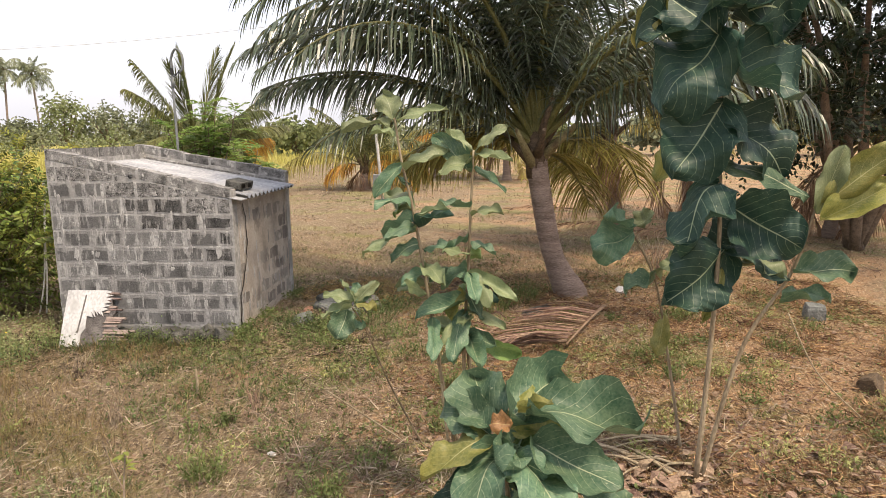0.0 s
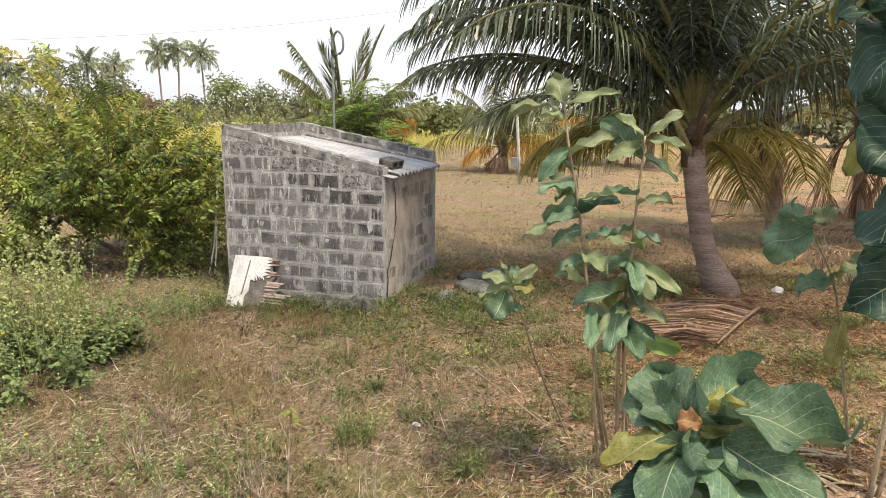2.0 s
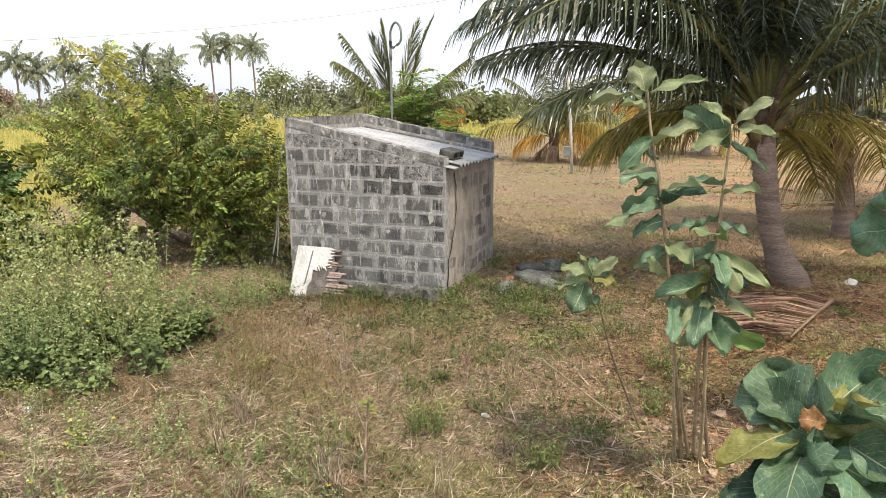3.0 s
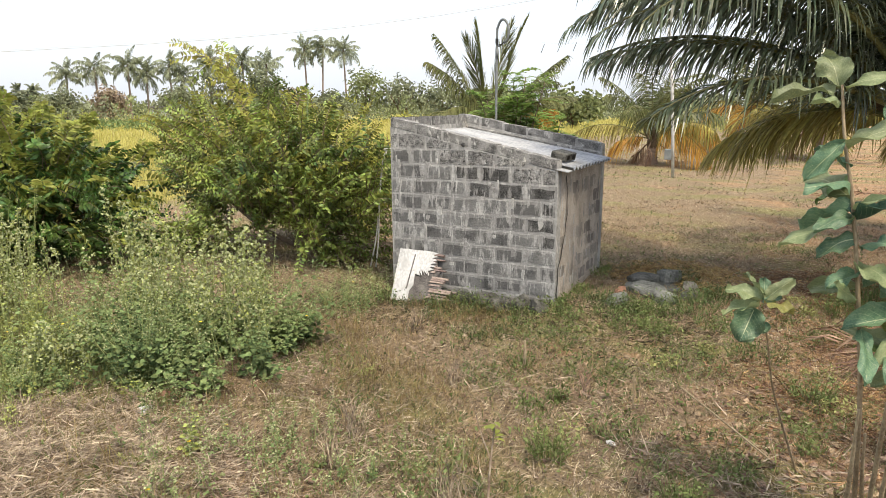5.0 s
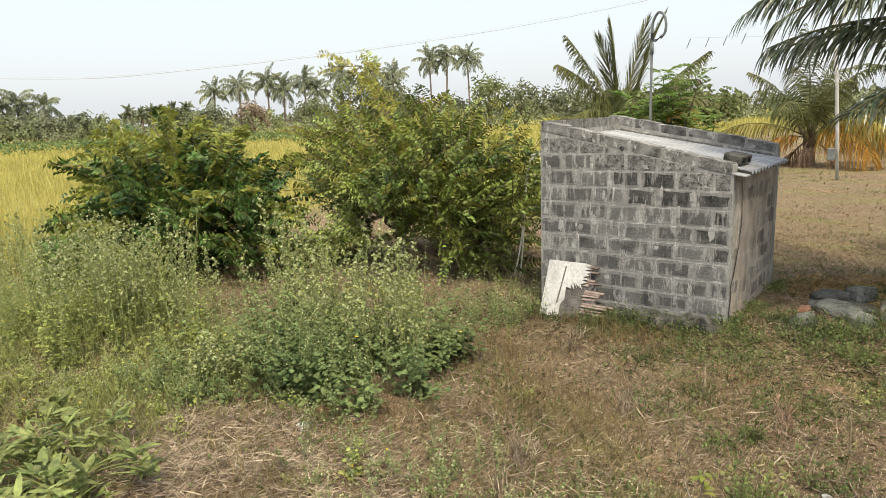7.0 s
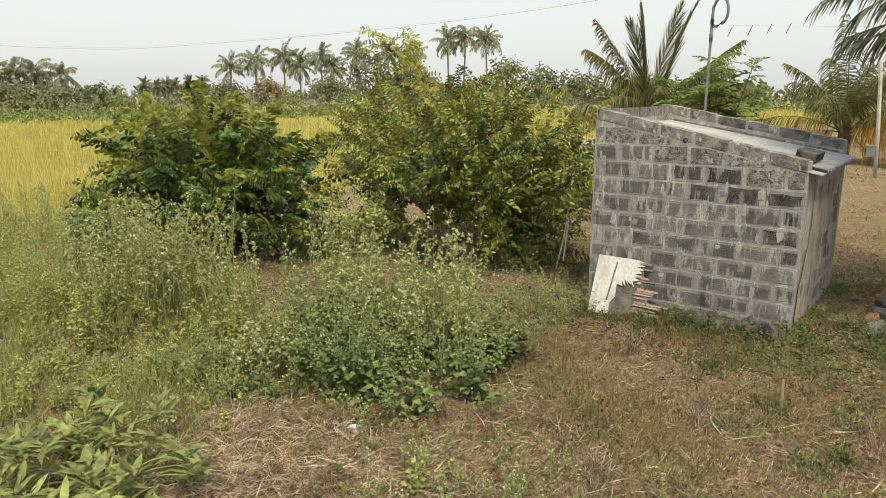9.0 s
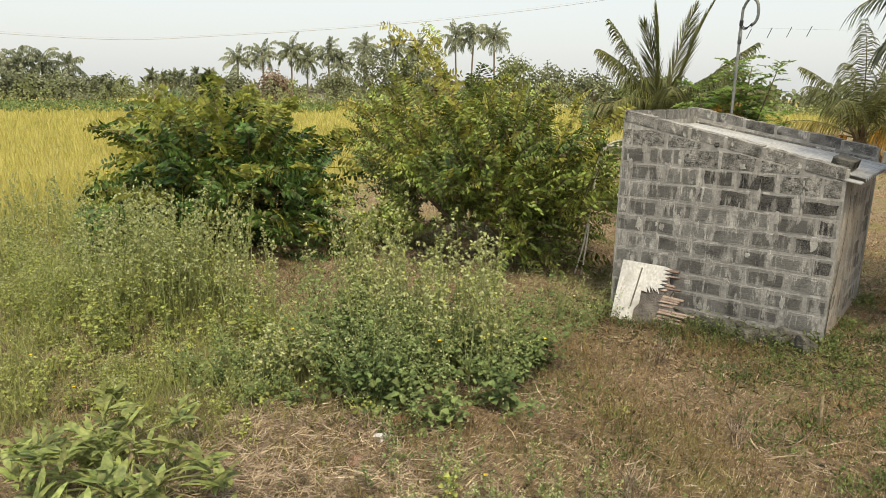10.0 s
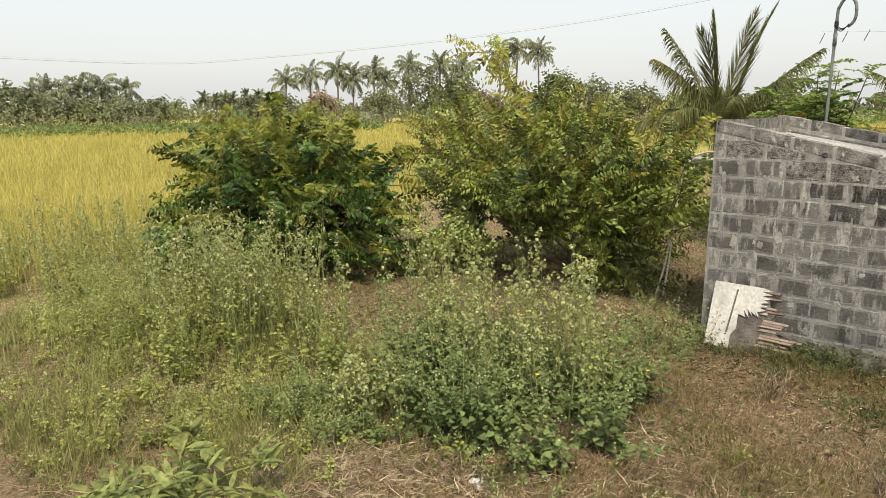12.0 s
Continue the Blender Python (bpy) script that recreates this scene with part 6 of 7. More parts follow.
o = scatter(210000, -6.5, 7.5, -6.2, 7, lambda x, y: np.clip(1.25 - 0.1 * np.hypot(np.maximum(x, -2) - 1.0, y + 4.5), 0.1, 1) * np.where(x > 3, 0.6, 1) * clumped(x, y))
az, m = rng.uniform(0, 6.28, len(o)), len(o)
d = np.stack([np.cos(az), np.sin(az), rng.normal(0.1, 0.2, m)], 1)
stuff("dry_straw", Geo().add(*blades(o + np.stack([0 * az, 0 * az, rng.uniform(0.006, 0.045, m)], 1), d, rng.uniform(0.035, 0.13, m), rng.uniform(0.0028, 0.006, m), 1.3)), M["straw"],
      "cut straw and dry stalks strewn over the ground", "straw")

# thicker pale straw trodden flat near the path
o = scatter(26000, -3.9, -0.2, -5.9, -4.1, lambda x, y: clumped(x, y) * np.clip(1.3 - np.hypot((x + 2.0) / 1.9, (y + 5.0) / 0.85) ** 2, 0, 1))
m = len(o)
az = rng.uniform(0, 6.28, m)
d = np.stack([np.cos(az), np.sin(az), rng.normal(0.08, 0.15, m)], 1)
stuff("trodden_straw", Geo().add(*blades(o + np.stack([0 * az, 0 * az, rng.uniform(0.006, 0.05, m)], 1), d, rng.uniform(0.05, 0.16, m), rng.uniform(0.004, 0.009, m), 0.8)), M["pale_straw"], "pale straw trodden flat on the ground", "straw")

# coarse pale stalks and torn leaf strips, lying in loose patches
o = scatter(24000, -4.0, 6.5, -6.2, -0.6, lambda x, y: np.clip(1 - (y + 4.2) / 3.2, 0.1, 1) * np.clip(1.15 - 0.1 * np.hypot(x - 1.0, y + 4.5), 0.15, 1) * blotch(x, y, 1.6, 2.7, -0.5, 1.2) * clumped(x, y))
m = len(o)
az = rng.uniform(0, 6.28, m)
d = np.stack([np.cos(az), np.sin(az), rng.normal(0.12, 0.2, m)], 1)
stuff("coarse_straw", Geo().add(*blades(o + np.stack([0 * az, 0 * az, rng.uniform(0.01, 0.06, m)], 1), d, rng.uniform(0.06, 0.22, m), rng.uniform(0.004, 0.011, m), 1.1)), M["pale_straw"], "coarse pale stalks lying in loose patches", "straw")

# reddish bits of old leaf and stalk under the saplings and palms
o = scatter(110000, 1.6, 8.5, -5.0, 3.5, lambda x, y: np.clip((x - 1.6) / 1.5, 0, 1) * np.maximum(0.25, blotch(x, y, 1.3, 0.4, -0.3, 0.8)) * clumped(x, y))
m = len(o)
az = rng.uniform(0, 6.28, m)
d = np.stack([np.cos(az), np.sin(az), rng.normal(0.1, 0.2, m)], 1)
stuff("stalk_litter", Geo().add(*blades(o + np.stack([0 * az, 0 * az, rng.uniform(0.004, 0.045, m)], 1), d, rng.uniform(0.04, 0.15, m), rng.uniform(0.004, 0.012, m), 0.9)), M["stalk_litter"],
      "reddish brown bits of old leaf and stalk", "litter")

# golden straw heaped thinly behind the stones and along the hut's side
o = scatter(16000, 0.05, 3.2, 0.9, 4.2, lambda x, y: clumped(x, y) * np.clip(1.25 - np.hypot((x - 0.9 - 0.12 * y) / 1.1, (y - 2.3) / 1.0) ** 2, 0, 1))
m = len(o)
az = rng.uniform(0, 6.28, m)
d = np.stack([np.cos(az), np.sin(az), rng.normal(0.12, 0.2, m)], 1)
stuff("golden_straw", Geo().add(*blades(o + np.stack([0 * az, 0 * az, rng.uniform(0.006, 0.05, m)], 1), d, rng.uniform(0.05, 0.17, m), rng.uniform(0.005, 0.011, m), 0.9)), M["golden_straw"], "golden straw lying beside the hut", "straw")

# dark bits of leaf under the hut's front wall, their colour standing in for shade
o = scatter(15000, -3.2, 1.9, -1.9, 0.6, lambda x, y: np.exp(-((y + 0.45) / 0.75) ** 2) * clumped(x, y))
m = len(o)
az = rng.uniform(0, 6.28, m)
d = np.stack([np.cos(az), np.sin(az), rng.normal(0.1, 0.25, m)], 1)
stuff("damp_litter", Geo().add(*blades(o + np.stack([0 * az, 0 * az, rng.uniform(0.004, 0.03, m)], 1), d, rng.uniform(0.03, 0.1, m), rng.uniform(0.006, 0.016, m), 0.9)), M["damp_litter"], "leaf bits beside the hut, coloured dark as its shade", "litter")

# taller brownish grass beside the weeds
o = scatter(30000, -3.4, 2.4, -5.2, -0.5, lambda x, y: np.maximum(0.2, blotch(x, y, 1.9, 2.6, -0.2, 0.8)) * np.exp(-((x + 0.9) / 1.3) ** 2))
m = len(o)
d = np.stack([rng.normal(0, 0.3, m), rng.normal(0, 0.3, m), np.ones(m)], 1)
stuff("brown_grass", Geo().add(*blades(o, d, rng.uniform(0.08, 0.28, m), rng.uniform(0.002, 0.004, m), 0.6)), M["brown_grass"], "knee-high brown grass stalks beside the weeds", "grass")

# short dry grass standing in tufts
o = scatter(120000, -9, 9, -6.3, 12, lambda x, y: np.clip(1.25 - 0.085 * np.hypot(np.maximum(x, -3) - 0.5, y + 4.5), 0.1, 1) * (0.25 + 0.75 * blotch(x, y, 1.1, 1.0, -0.4)))
m = len(o)
d = np.stack([rng.normal(0, 0.45, m), rng.normal(0, 0.45, m), np.ones(m)], 1)
stuff("dry_grass", Geo().add(*blades(o, d, rng.uniform(0.04, 0.15, m), rng.uniform(0.003, 0.007, m), 0.6)), M["dry_grass"], "short dry tan grass", "grass")

n = 22000
ang = rng.uniform(radians(35), radians(125), n)
dist = 11 * np.exp(rng.uniform(0, 1, n) * math.log(75 / 11))
x, y = 2 + dist * np.cos(ang), -7.5 + dist * np.sin(ang)
keep = (x > field_edge(y)) & ~((x > -HUT_W - 0.05) & (x < 0.05) & (y > -0.02) & (y < HUT_D + 0.05)) & (rng.uniform(0, 1, n) < 0.12 + blotch(x, y, 0.9, 2.0, 0.0, 0.8))
x, y, dist = x[keep], y[keep], dist[keep]
m = len(x)
d = np.stack([rng.normal(0, 0.5, m), rng.normal(0, 0.5, m), np.ones(m)], 1)
stuff("far_dry_grass", Geo().add(*blades(np.stack([x, y, ground_z(x, y)], 1), d, rng.uniform(0.03, 0.11, m), 0.0011 * dist, 0.9), (rng.uniform(0, 1, (m, 1)) < 0.15 + 0.7 * blotch(x, y, 0.35, 5.1, 0.0, 0.7)[:, None]).repeat(3, 1).reshape(-1)), [M["dry_grass"], M["green_grass"]], "rough dry and greenish grass on the open ground behind", "grass")

# broken stalks and clods on the open ground behind
n = 42000
ang = rng.uniform(radians(38), radians(112), n)
dist = 8 * np.exp(rng.uniform(0, 1, n) * math.log(45 / 8))
x, y = 2 + dist * np.cos(ang), -7.5 + dist * np.sin(ang)
keep = (x > field_edge(y) + 1) & ~((x > -HUT_W - 0.05) & (x < 0.05) & (y > -0.02) & (y < HUT_D + 0.05)) & (rng.uniform(0, 1, n) < 0.1 + blotch(x, y * 1.6, 0.8, 1.7, -0.3, 1.0))
x, y, dist = x[keep], y[keep], dist[keep]
m = len(x)
az = rng.uniform(0, 6.28, m)
d = np.stack([np.cos(az), np.sin(az), np.abs(rng.normal(0.25, 0.3, m))], 1)
stuff("far_stubble", Geo().add(*blades(np.stack([x, y, ground_z(x, y) + 0.01], 1), d, rng.uniform(0.05, 0.16, m), 0.0006 * dist * rng.uniform(0.5, 1.3, m), 0.9), (rng.uniform(0, 1, m) < 0.04 + 0.14 * blotch(x, y, 0.5, 3.3, 0.0, 0.7)).repeat(3)),
      [M["straw"], M["stalk_litter"]], "broken straw and reddish stalks on the open ground", "stubble")

# low green growth in patches
o = scatter(120000, -8, 8.5, -6.3, 7, lambda x, y: np.clip(1.2 - 0.09 * np.hypot(x - 1, y + 4.5), 0.1, 1) * np.maximum(0.14 + 0.5 * np.exp(-((x - 0.9) / 1.3) ** 2 - ((y + 1.2) / 1.5) ** 2) + 0.6 * np.clip((-2.8 - x) / 1.5, 0, 1) * (y < -2), blotch(x, y, 1.4, 4.2, 0.05, 1.0)))
m = len(o)
d = np.stack([rng.normal(0, 0.6, m), rng.normal(0, 0.6, m), np.ones(m)], 1)
g = Geo().add(*blades(o, d, rng.uniform(0.04, 0.15, m), rng.uniform(0.004, 0.008, m), 0.7))
o2 = np.repeat(o[::2], 2, 0) + [0, 0, 0.03]
m2 = len(o2)
g.add(*small_leaves(o2 + rng.normal(0, 0.02, (m2, 3)) * [1, 1, 0.6], rng.normal(0, 1, (m2, 3)) + [0, 0, 0.4], rng.normal(0, 0.4, (m2, 3)) + [0, 0, 1], rng.uniform(0.02, 0.05, m2), rng.uniform(0.012, 0.028, m2)))
stuff("green_undergrowth", g, M["green_grass"], "low green weeds and grass in patches", "weeds")


def dry_brush(x, y, r0, h, n, seed):
    """A dead branching weed: thin bare forking stalks."""
    r = np.random.default_rng(seed)
    g = Geo()
    for i in range(n):
        az, l_ = r.uniform(0, 6.28), r.uniform(0.5, 1) * h
        b = np.array([x + r.normal(0, 0.03), y + r.normal(0, 0.03), float(ground_z(x, y)) - 0.01])
        e = b + [np.cos(az) * r0 * r.uniform(0.2, 1), np.sin(az) * r0 * r.uniform(0.2, 1), l_]
        m_ = (b + e) / 2 + r.normal(0, 0.02, 3)
        g.add(*tube(np.stack([b, m_, e]), [0.004, 0.003, 0.0015], 4, False))
        for k in range(3):
            f = m_ + (e - m_) * r.uniform(0, 0.9)
            g.add(*tube(np.stack([f, f + np.array([r.normal(0, 0.05), r.normal(0, 0.05), r.uniform(0.04, 0.12)])]), [0.002, 0.001], 3, False))
    return tagged(part("dead_weed", g, M["straw"]), "dead brown branching weed, bare of leaves", "weed", "dead weeds")


for i, (x, y, r0, h, n) in enumerate([(0.75, -4.3, 0.16, 0.4, 26), (0.2, -4.6, 0.12, 0.3, 16), (-0.4, -3.7, 0.15, 0.35, 20), (1.5, -4.2, 0.05, 0.5, 5), (-0.1, -2.6, 0.12, 0.3, 16), (1.0, -2.2, 0.1, 0.3, 12), (-1.1, -1.6, 0.15, 0.35, 18),
                                      (0.6, -5.1, 0.06, 0.35, 6), (6.2, 3.2, 0.4, 0.7, 40), (5.9, 3.8, 0.4, 0.8, 40), (6.6, 2.6, 0.3, 0.5, 30), (2.1, -4.5, 0.1, 0.3, 12)]):
    dry_brush(x, y, r0, h, n, 700 + i)


def tuft(x, y, r0, n, h, mat, name, label, group=""):
    a, rr = rng.uniform(0, 6.28, n), r0 * np.sqrt(rng.uniform(0, 1, n))
    o = np.stack([x + rr * np.cos(a), y + rr * np.sin(a), ground_z(x + rr * np.cos(a), y + rr * np.sin(a))], 1)
    d = np.stack([np.cos(a) * rr / r0 * 0.5, np.sin(a) * rr / r0 * 0.5, np.ones(n)], 1) + rng.normal(0, 0.2, (n, 3))
    g = Geo().add(*blades(o, d, rng.uniform(0.4, 1, n) * h, rng.uniform(0.004, 0.008, n), 0.7))
    lo = np.repeat(o, 2, 0) + d.repeat(2, 0) * rng.uniform(0.1, 0.8, (2 * n, 1)) * h
    g.add(*small_leaves(lo, rng.normal(0, 1, (2 * n, 3)) + [0, 0, 0.3], rng.normal(0, 0.5, (2 * n, 3)) + [0, 0, 1], rng.uniform(0.02, 0.05, 2 * n), rng.uniform(0.01, 0.02, 2 * n)))
    return tagged(part(name, g, mat), label, "weed", group, "stuff")


for x, y, r0, n, h in [(2.75, -1.55, 0.13, 130, 0.28), (1.05, -3.35, 0.12, 120, 0.3), (2.0, -3.6, 0.12, 120, 0.25), (1.1, 0.2, 0.18, 130, 0.25), (1.3, -0.5, 0.14, 110, 0.22), (-1.05, -0.3, 0.13, 120, 0.25), (-0.85, -0.35, 0.1, 70, 0.18),
                       (3.5, 2.0, 0.3, 220, 0.45), (3.1, 1.6, 0.25, 160, 0.35), (0.3, -1.9, 0.1, 60, 0.15), (4.9, -0.6, 0.2, 120, 0.2), (5.5, 0.9, 0.25, 140, 0.22), (6.4, -0.3, 0.2, 100, 0.2)]:
    tuft(x, y, r0, n, h, M["green_grass"], "weed_tuft", "fresh green tuft of weeds", "weed tufts")


# rank weeds round the stones and the hut's front foot
for x, y, r0, n, h in [(0.85, 0.25, 0.22, 130, 0.22), (1.55, 0.75, 0.28, 170, 0.26), (1.7, 1.2, 0.25, 130, 0.24), (0.45, 0.3, 0.15, 80, 0.18), (1.3, 0.4, 0.25, 150, 0.2), (-0.25, -0.4, 0.18, 90, 0.14), (-0.8, -0.5, 0.22, 120, 0.18),
                       (-1.35, -0.5, 0.18, 110, 0.22), (1.9, 0.2, 0.3, 160, 0.2), (-0.5, -0.28, 0.2, 110, 0.2), (0.1, -0.22, 0.18, 90, 0.16), (-1.1, -0.75, 0.3, 120, 0.14), (-0.1, -0.75, 0.3, 120, 0.13), (-1.75, -0.55, 0.2, 90, 0.14), (-2.25, -0.4, 0.25, 110, 0.2), (0.75, -0.1, 0.25, 110, 0.16), (0.3, -0.35, 0.15, 80, 0.14), (1.4, -2.7, 0.2, 90, 0.12), (2.3, -0.5, 0.3, 130, 0.16), (1.2, 1.9, 0.25, 120, 0.22), (0.35, -1.1, 0.32, 130, 0.13), (1.15, -0.45, 0.35, 150, 0.15), (0.95, -1.7, 0.3, 110, 0.12), (1.75, -1.15, 0.35, 140, 0.14), (-0.45, -1.35, 0.28, 100, 0.11), (0.1, -2.3, 0.25, 90, 0.11)]:
    tuft(x, y, r0, n, h, M["rank_weed"], "rank_weed", "dark green rank weed beside the hut", "rank weeds")

# weeds hugging the foot of the hut
n = 420
x = rng.uniform(-HUT_W - 0.3, 0.15, n)
y = -0.06 - np.abs(rng.normal(0, 0.13, n))
x2, y2 = 0.05 + np.abs(rng.normal(0, 0.1, n)), rng.uniform(-0.2, HUT_D, n)
x, y = np.concatenate([x, x2]), np.concatenate([y, y2])
patchy = blotch(x, y, 3.1, 0.7, -0.1, 0.6) > rng.uniform(0.1, 0.9, len(x))
x, y = x[patchy], y[patchy]
o = np.stack([x, y, ground_z(x, y)], 1)
m = len(o)
d = np.stack([rng.normal(0, 0.5, m), rng.normal(0, 0.5, m), np.ones(m)], 1)
g = Geo().add(*blades(o, d, rng.uniform(0.05, 0.2, m), rng.uniform(0.003, 0.007, m), 0.6))
o2 = np.repeat(o, 2, 0) + rng.normal(0, 0.03, (2 * m, 3)) + [0, 0, 0.07]
g.add(*small_leaves(o2, rng.normal(0, 1, (2 * m, 3)) + [0, 0, 0.3], rng.normal(0, 0.5, (2 * m, 3)) + [0, 0, 1], rng.uniform(0.02, 0.055, 2 * m), rng.uniform(0.012, 0.03, 2 * m)))
stuff("foot_weeds", g, M["green_grass"], "small weeds growing along the foot of the hut", "weeds")
for i in range(86):
    x, y = (rng.uniform(-2.5, 7.5), rng.uniform(-5.2, 3.0)) if i < 46 else (rng.uniform(2.0, 7.5), rng.uniform(-3.2, 3.5))
    if -HUT_W - 0.2 < x < 0.2 and y > -0.3:
        continue
    tuft(x, y, rng.uniform(0.06, 0.2), 60, rng.uniform(0.06, 0.16), M["meadow_grass" if i % 2 else "green_grass"], "creeping_weed", "low creeping green weed on dry soil", "creeping weeds")

# cut stalks and scraps on the trodden ground
pale = thing("dry_plant", (0.96, -4.24, 0), "tall bare pale stalk with a few yellowing leaves at its top", "plant")
inv = Matrix.Translation((-0.96, 4.24, 0))
for st, r0 in (([(0.96, -4.24, -0.02), (0.97, -4.23, 0.3), (0.99, -4.2, 0.62)], 0.009), ([(0.975, -4.22, 0.36), (0.9, -4.2, 0.5), (0.84, -4.18, 0.66)], 0.005)):
    ob = part("stem", Geo().add(*tube(bend(st, 5), np.linspace(r0, r0 * 0.5, 5 * (len(st) - 1) + 1), 6)), M["straw"], pale, "", True)
    ob.matrix_parent_inverse = inv
for k in range(9):
    a = k * 0.7
    o = np.array([[0.985, -4.21, 0.5 + 0.014 * k]])
    ob = part("leaf", Geo().add(*small_leaves(o, np.array([[math.cos(a), math.sin(a), 0.1]]), np.array([[0.1, 0.1, 1.0]]), 0.075, 0.035)), M["bush_tip"], pale)
    ob.matrix_parent_inverse = inv
n = 46
o = np.stack([-0.26 + rng.normal(0, 0.025, n), -4.18 + rng.normal(0, 0.025, n), np.zeros(n) - 0.01], 1)
d = np.stack([rng.normal(0, 0.22, n), rng.normal(0, 0.22, n), np.ones(n)], 1)
tagged(part("cut_stubble", Geo().add(*blades(o, d, rng.uniform(0.14, 0.36, n), 0.008, 0.2)), M["straw"]), "pale cut tuft of dry stubble", "stubble", kind="stuff")
ob = part("stake", Geo().add(*tube([(0.32, -1.89, -0.05), (0.325, -1.885, 0.12), (0.32, -1.89, 0.26)], [0.014, 0.013, 0.011], 7)), M["teak_stem"], None, "", True)
tagged(ob, "short brown stake standing in the soil", "stake")
for k in range(28):
    x, y = rng.uniform(-1.5, 3.2), rng.uniform(-5.2, -1.2)
    az, ln = rng.uniform(0, 6.28), rng.uniform(0.15, 0.5)
    z = float(ground_z(x, y)) + 0.015
    ob = part("twig", Geo().add(*tube(bend([(x, y, z), (x + math.cos(az) * ln * 0.5, y + math.sin(az) * ln * 0.5, z + 0.03), (x + math.cos(az + 0.2) * ln, y + math.sin(az + 0.2) * ln, z + 0.005)], 3), np.linspace(0.006, 0.003, 7), 5)), M["teak_stem"], None, "", True)
    tagged(ob, "thin dry twig lying on the ground", "twig", "loose twigs")

# ---- tall weeds ----
rng = np.random.default_rng(77)


def weeds(n, px, py, h0, h1, name, label, lean=0.18, leaves=24, leaf=0.042, bud_from=0.62, flowers=0.008, thick=0.002, dome=None, plants=0, leaf_mat="weed_leaf", close=1.0, spread=3.2, low_leaves=1.35):
    """Upright branching weeds with heart-shaped leaves that shrink upwards, and knobbly seed heads."""
    g = Geo()
    h = rng.uniform(h0, h1, n) * (1 if dome is None else dome)
    dx, dy = rng.normal(0, lean, n), rng.normal(0, lean, n)
    if plants:
        who = rng.integers(0, plants, n)
        ox, oy = rng.normal(0, 0.05, n), rng.normal(0, 0.05, n)
        px, py = px[who] + ox, py[who] + oy
        h = h[who] * rng.uniform(0.75, 1.0, n) * rng.uniform(0.6, 1.3, plants)[who]
        dx, dy = dx * 0.7 + ox * spread + rng.normal(0, 0.1, plants)[who], dy * 0.7 + oy * spread + rng.normal(0, 0.1, plants)[who]
    z0 = ground_z(px, py)
    h = h * np.where(rng.uniform(0, 1, n) < 0.3, rng.uniform(1.1, 1.45, n), rng.uniform(0.7, 1, n))
    for branch in range(3):
        if branch == 0:
            s0, s1 = np.zeros(n), np.ones(n)
            bx, by = dx, dy
        else:
            s0, s1 = rng.uniform(0.2, 0.5, n), rng.uniform(0.75, 1.0, n)
            bx, by = dx + rng.normal(0, 0.3, n), dy + rng.normal(0, 0.3, n)
        a = np.stack([px + dx * h * s0, py + dy * h * s0, z0 + h * s0], 1)
        b = np.stack([a[:, 0] + bx * h * (s1 - s0), a[:, 1] + by * h * (s1 - s0), z0 + h * s1], 1)
        d = b - a
        ln = np.linalg.norm(d, axis=1)
        g.add(*blades(a, d, ln, thick * (2.4 if branch == 0 else 1.6), 0.05), 1)
        k = leaves if branch == 0 else leaves // 2
        q = 0.08 + 0.88 * rng.uniform(0, 1, (n, k)) ** low_leaves
        o = (a[:, None] + d[:, None] * q[..., None]).reshape(-1, 3)
        zz_ = ((o[:, 2] - np.repeat(z0, k)) / np.repeat(h, k))
        m = len(o)
        az = rng.uniform(0, 6.28, m)
        ld = np.stack([np.cos(az), np.sin(az), rng.uniform(-0.3, 0.45, m)], 1)
        size = leaf * np.clip(1.3 - 1.15 * zz_, 0.26, 1.3) * rng.uniform(0.7, 1.3, m)
        o = o + ld * (size * close * rng.uniform(0.2, 1.0, m))[:, None]
        g.add(*small_leaves(o, ld, np.stack([rng.normal(0, 0.4, m), rng.normal(0, 0.4, m), np.ones(m)], 1), size, size * 0.85), 0)
        kb = 4 if branch == 0 else 2
        q = rng.uniform(bud_from, 1.02, (n, kb))
        o = (a[:, None] + d[:, None] * q[..., None]).reshape(-1, 3) + rng.normal(0, 0.012, (n * kb, 3))
        g.add(*small_leaves(o, rng.normal(0, 1, (n * kb, 3)) + [0, 0, 0.5], rng.normal(0, 1, (n * kb, 3)), 0.018, 0.015, 0.5), 2)
        nf = int(n * flowers) + 1
        pick = rng.integers(0, n, nf)
        o = (a + d * 0.85)[pick]
        for s in range(4):
            g.add(*small_leaves(o, np.stack([np.cos(s * 1.57) * np.ones(nf), np.sin(s * 1.57) * np.ones(nf), 0.4 * np.ones(nf)], 1), np.tile([0, 0, 1.0], (nf, 1)), 0.018, 0.018), 3)
    return stuff(name, g, [M[leaf_mat], M["weed_stem"], M["weed_bud"], M["yellow_flower"]], label, "weeds")


def disc(n, cx, cy, rx, ry):
    a, rr = rng.uniform(0, 6.28, n), rng.uniform(0, 1, n) ** 0.62 * (1 + 0.16 * np.sin(3 * rng.uniform(0, 6.28)))
    rr = rr * (1 + 0.18 * np.sin(3 * a + cx) + 0.12 * np.sin(5 * a + cy))
    return cx + rx * rr * np.cos(a), cy + ry * rr * np.sin(a)


def dome(px, py, cx, cy, rx, ry, low=0.5):
    return low + (1 - low) * np.sqrt(np.clip(1 - ((px - cx) / rx) ** 2 - ((py - cy) / ry) ** 2, 0, 1))


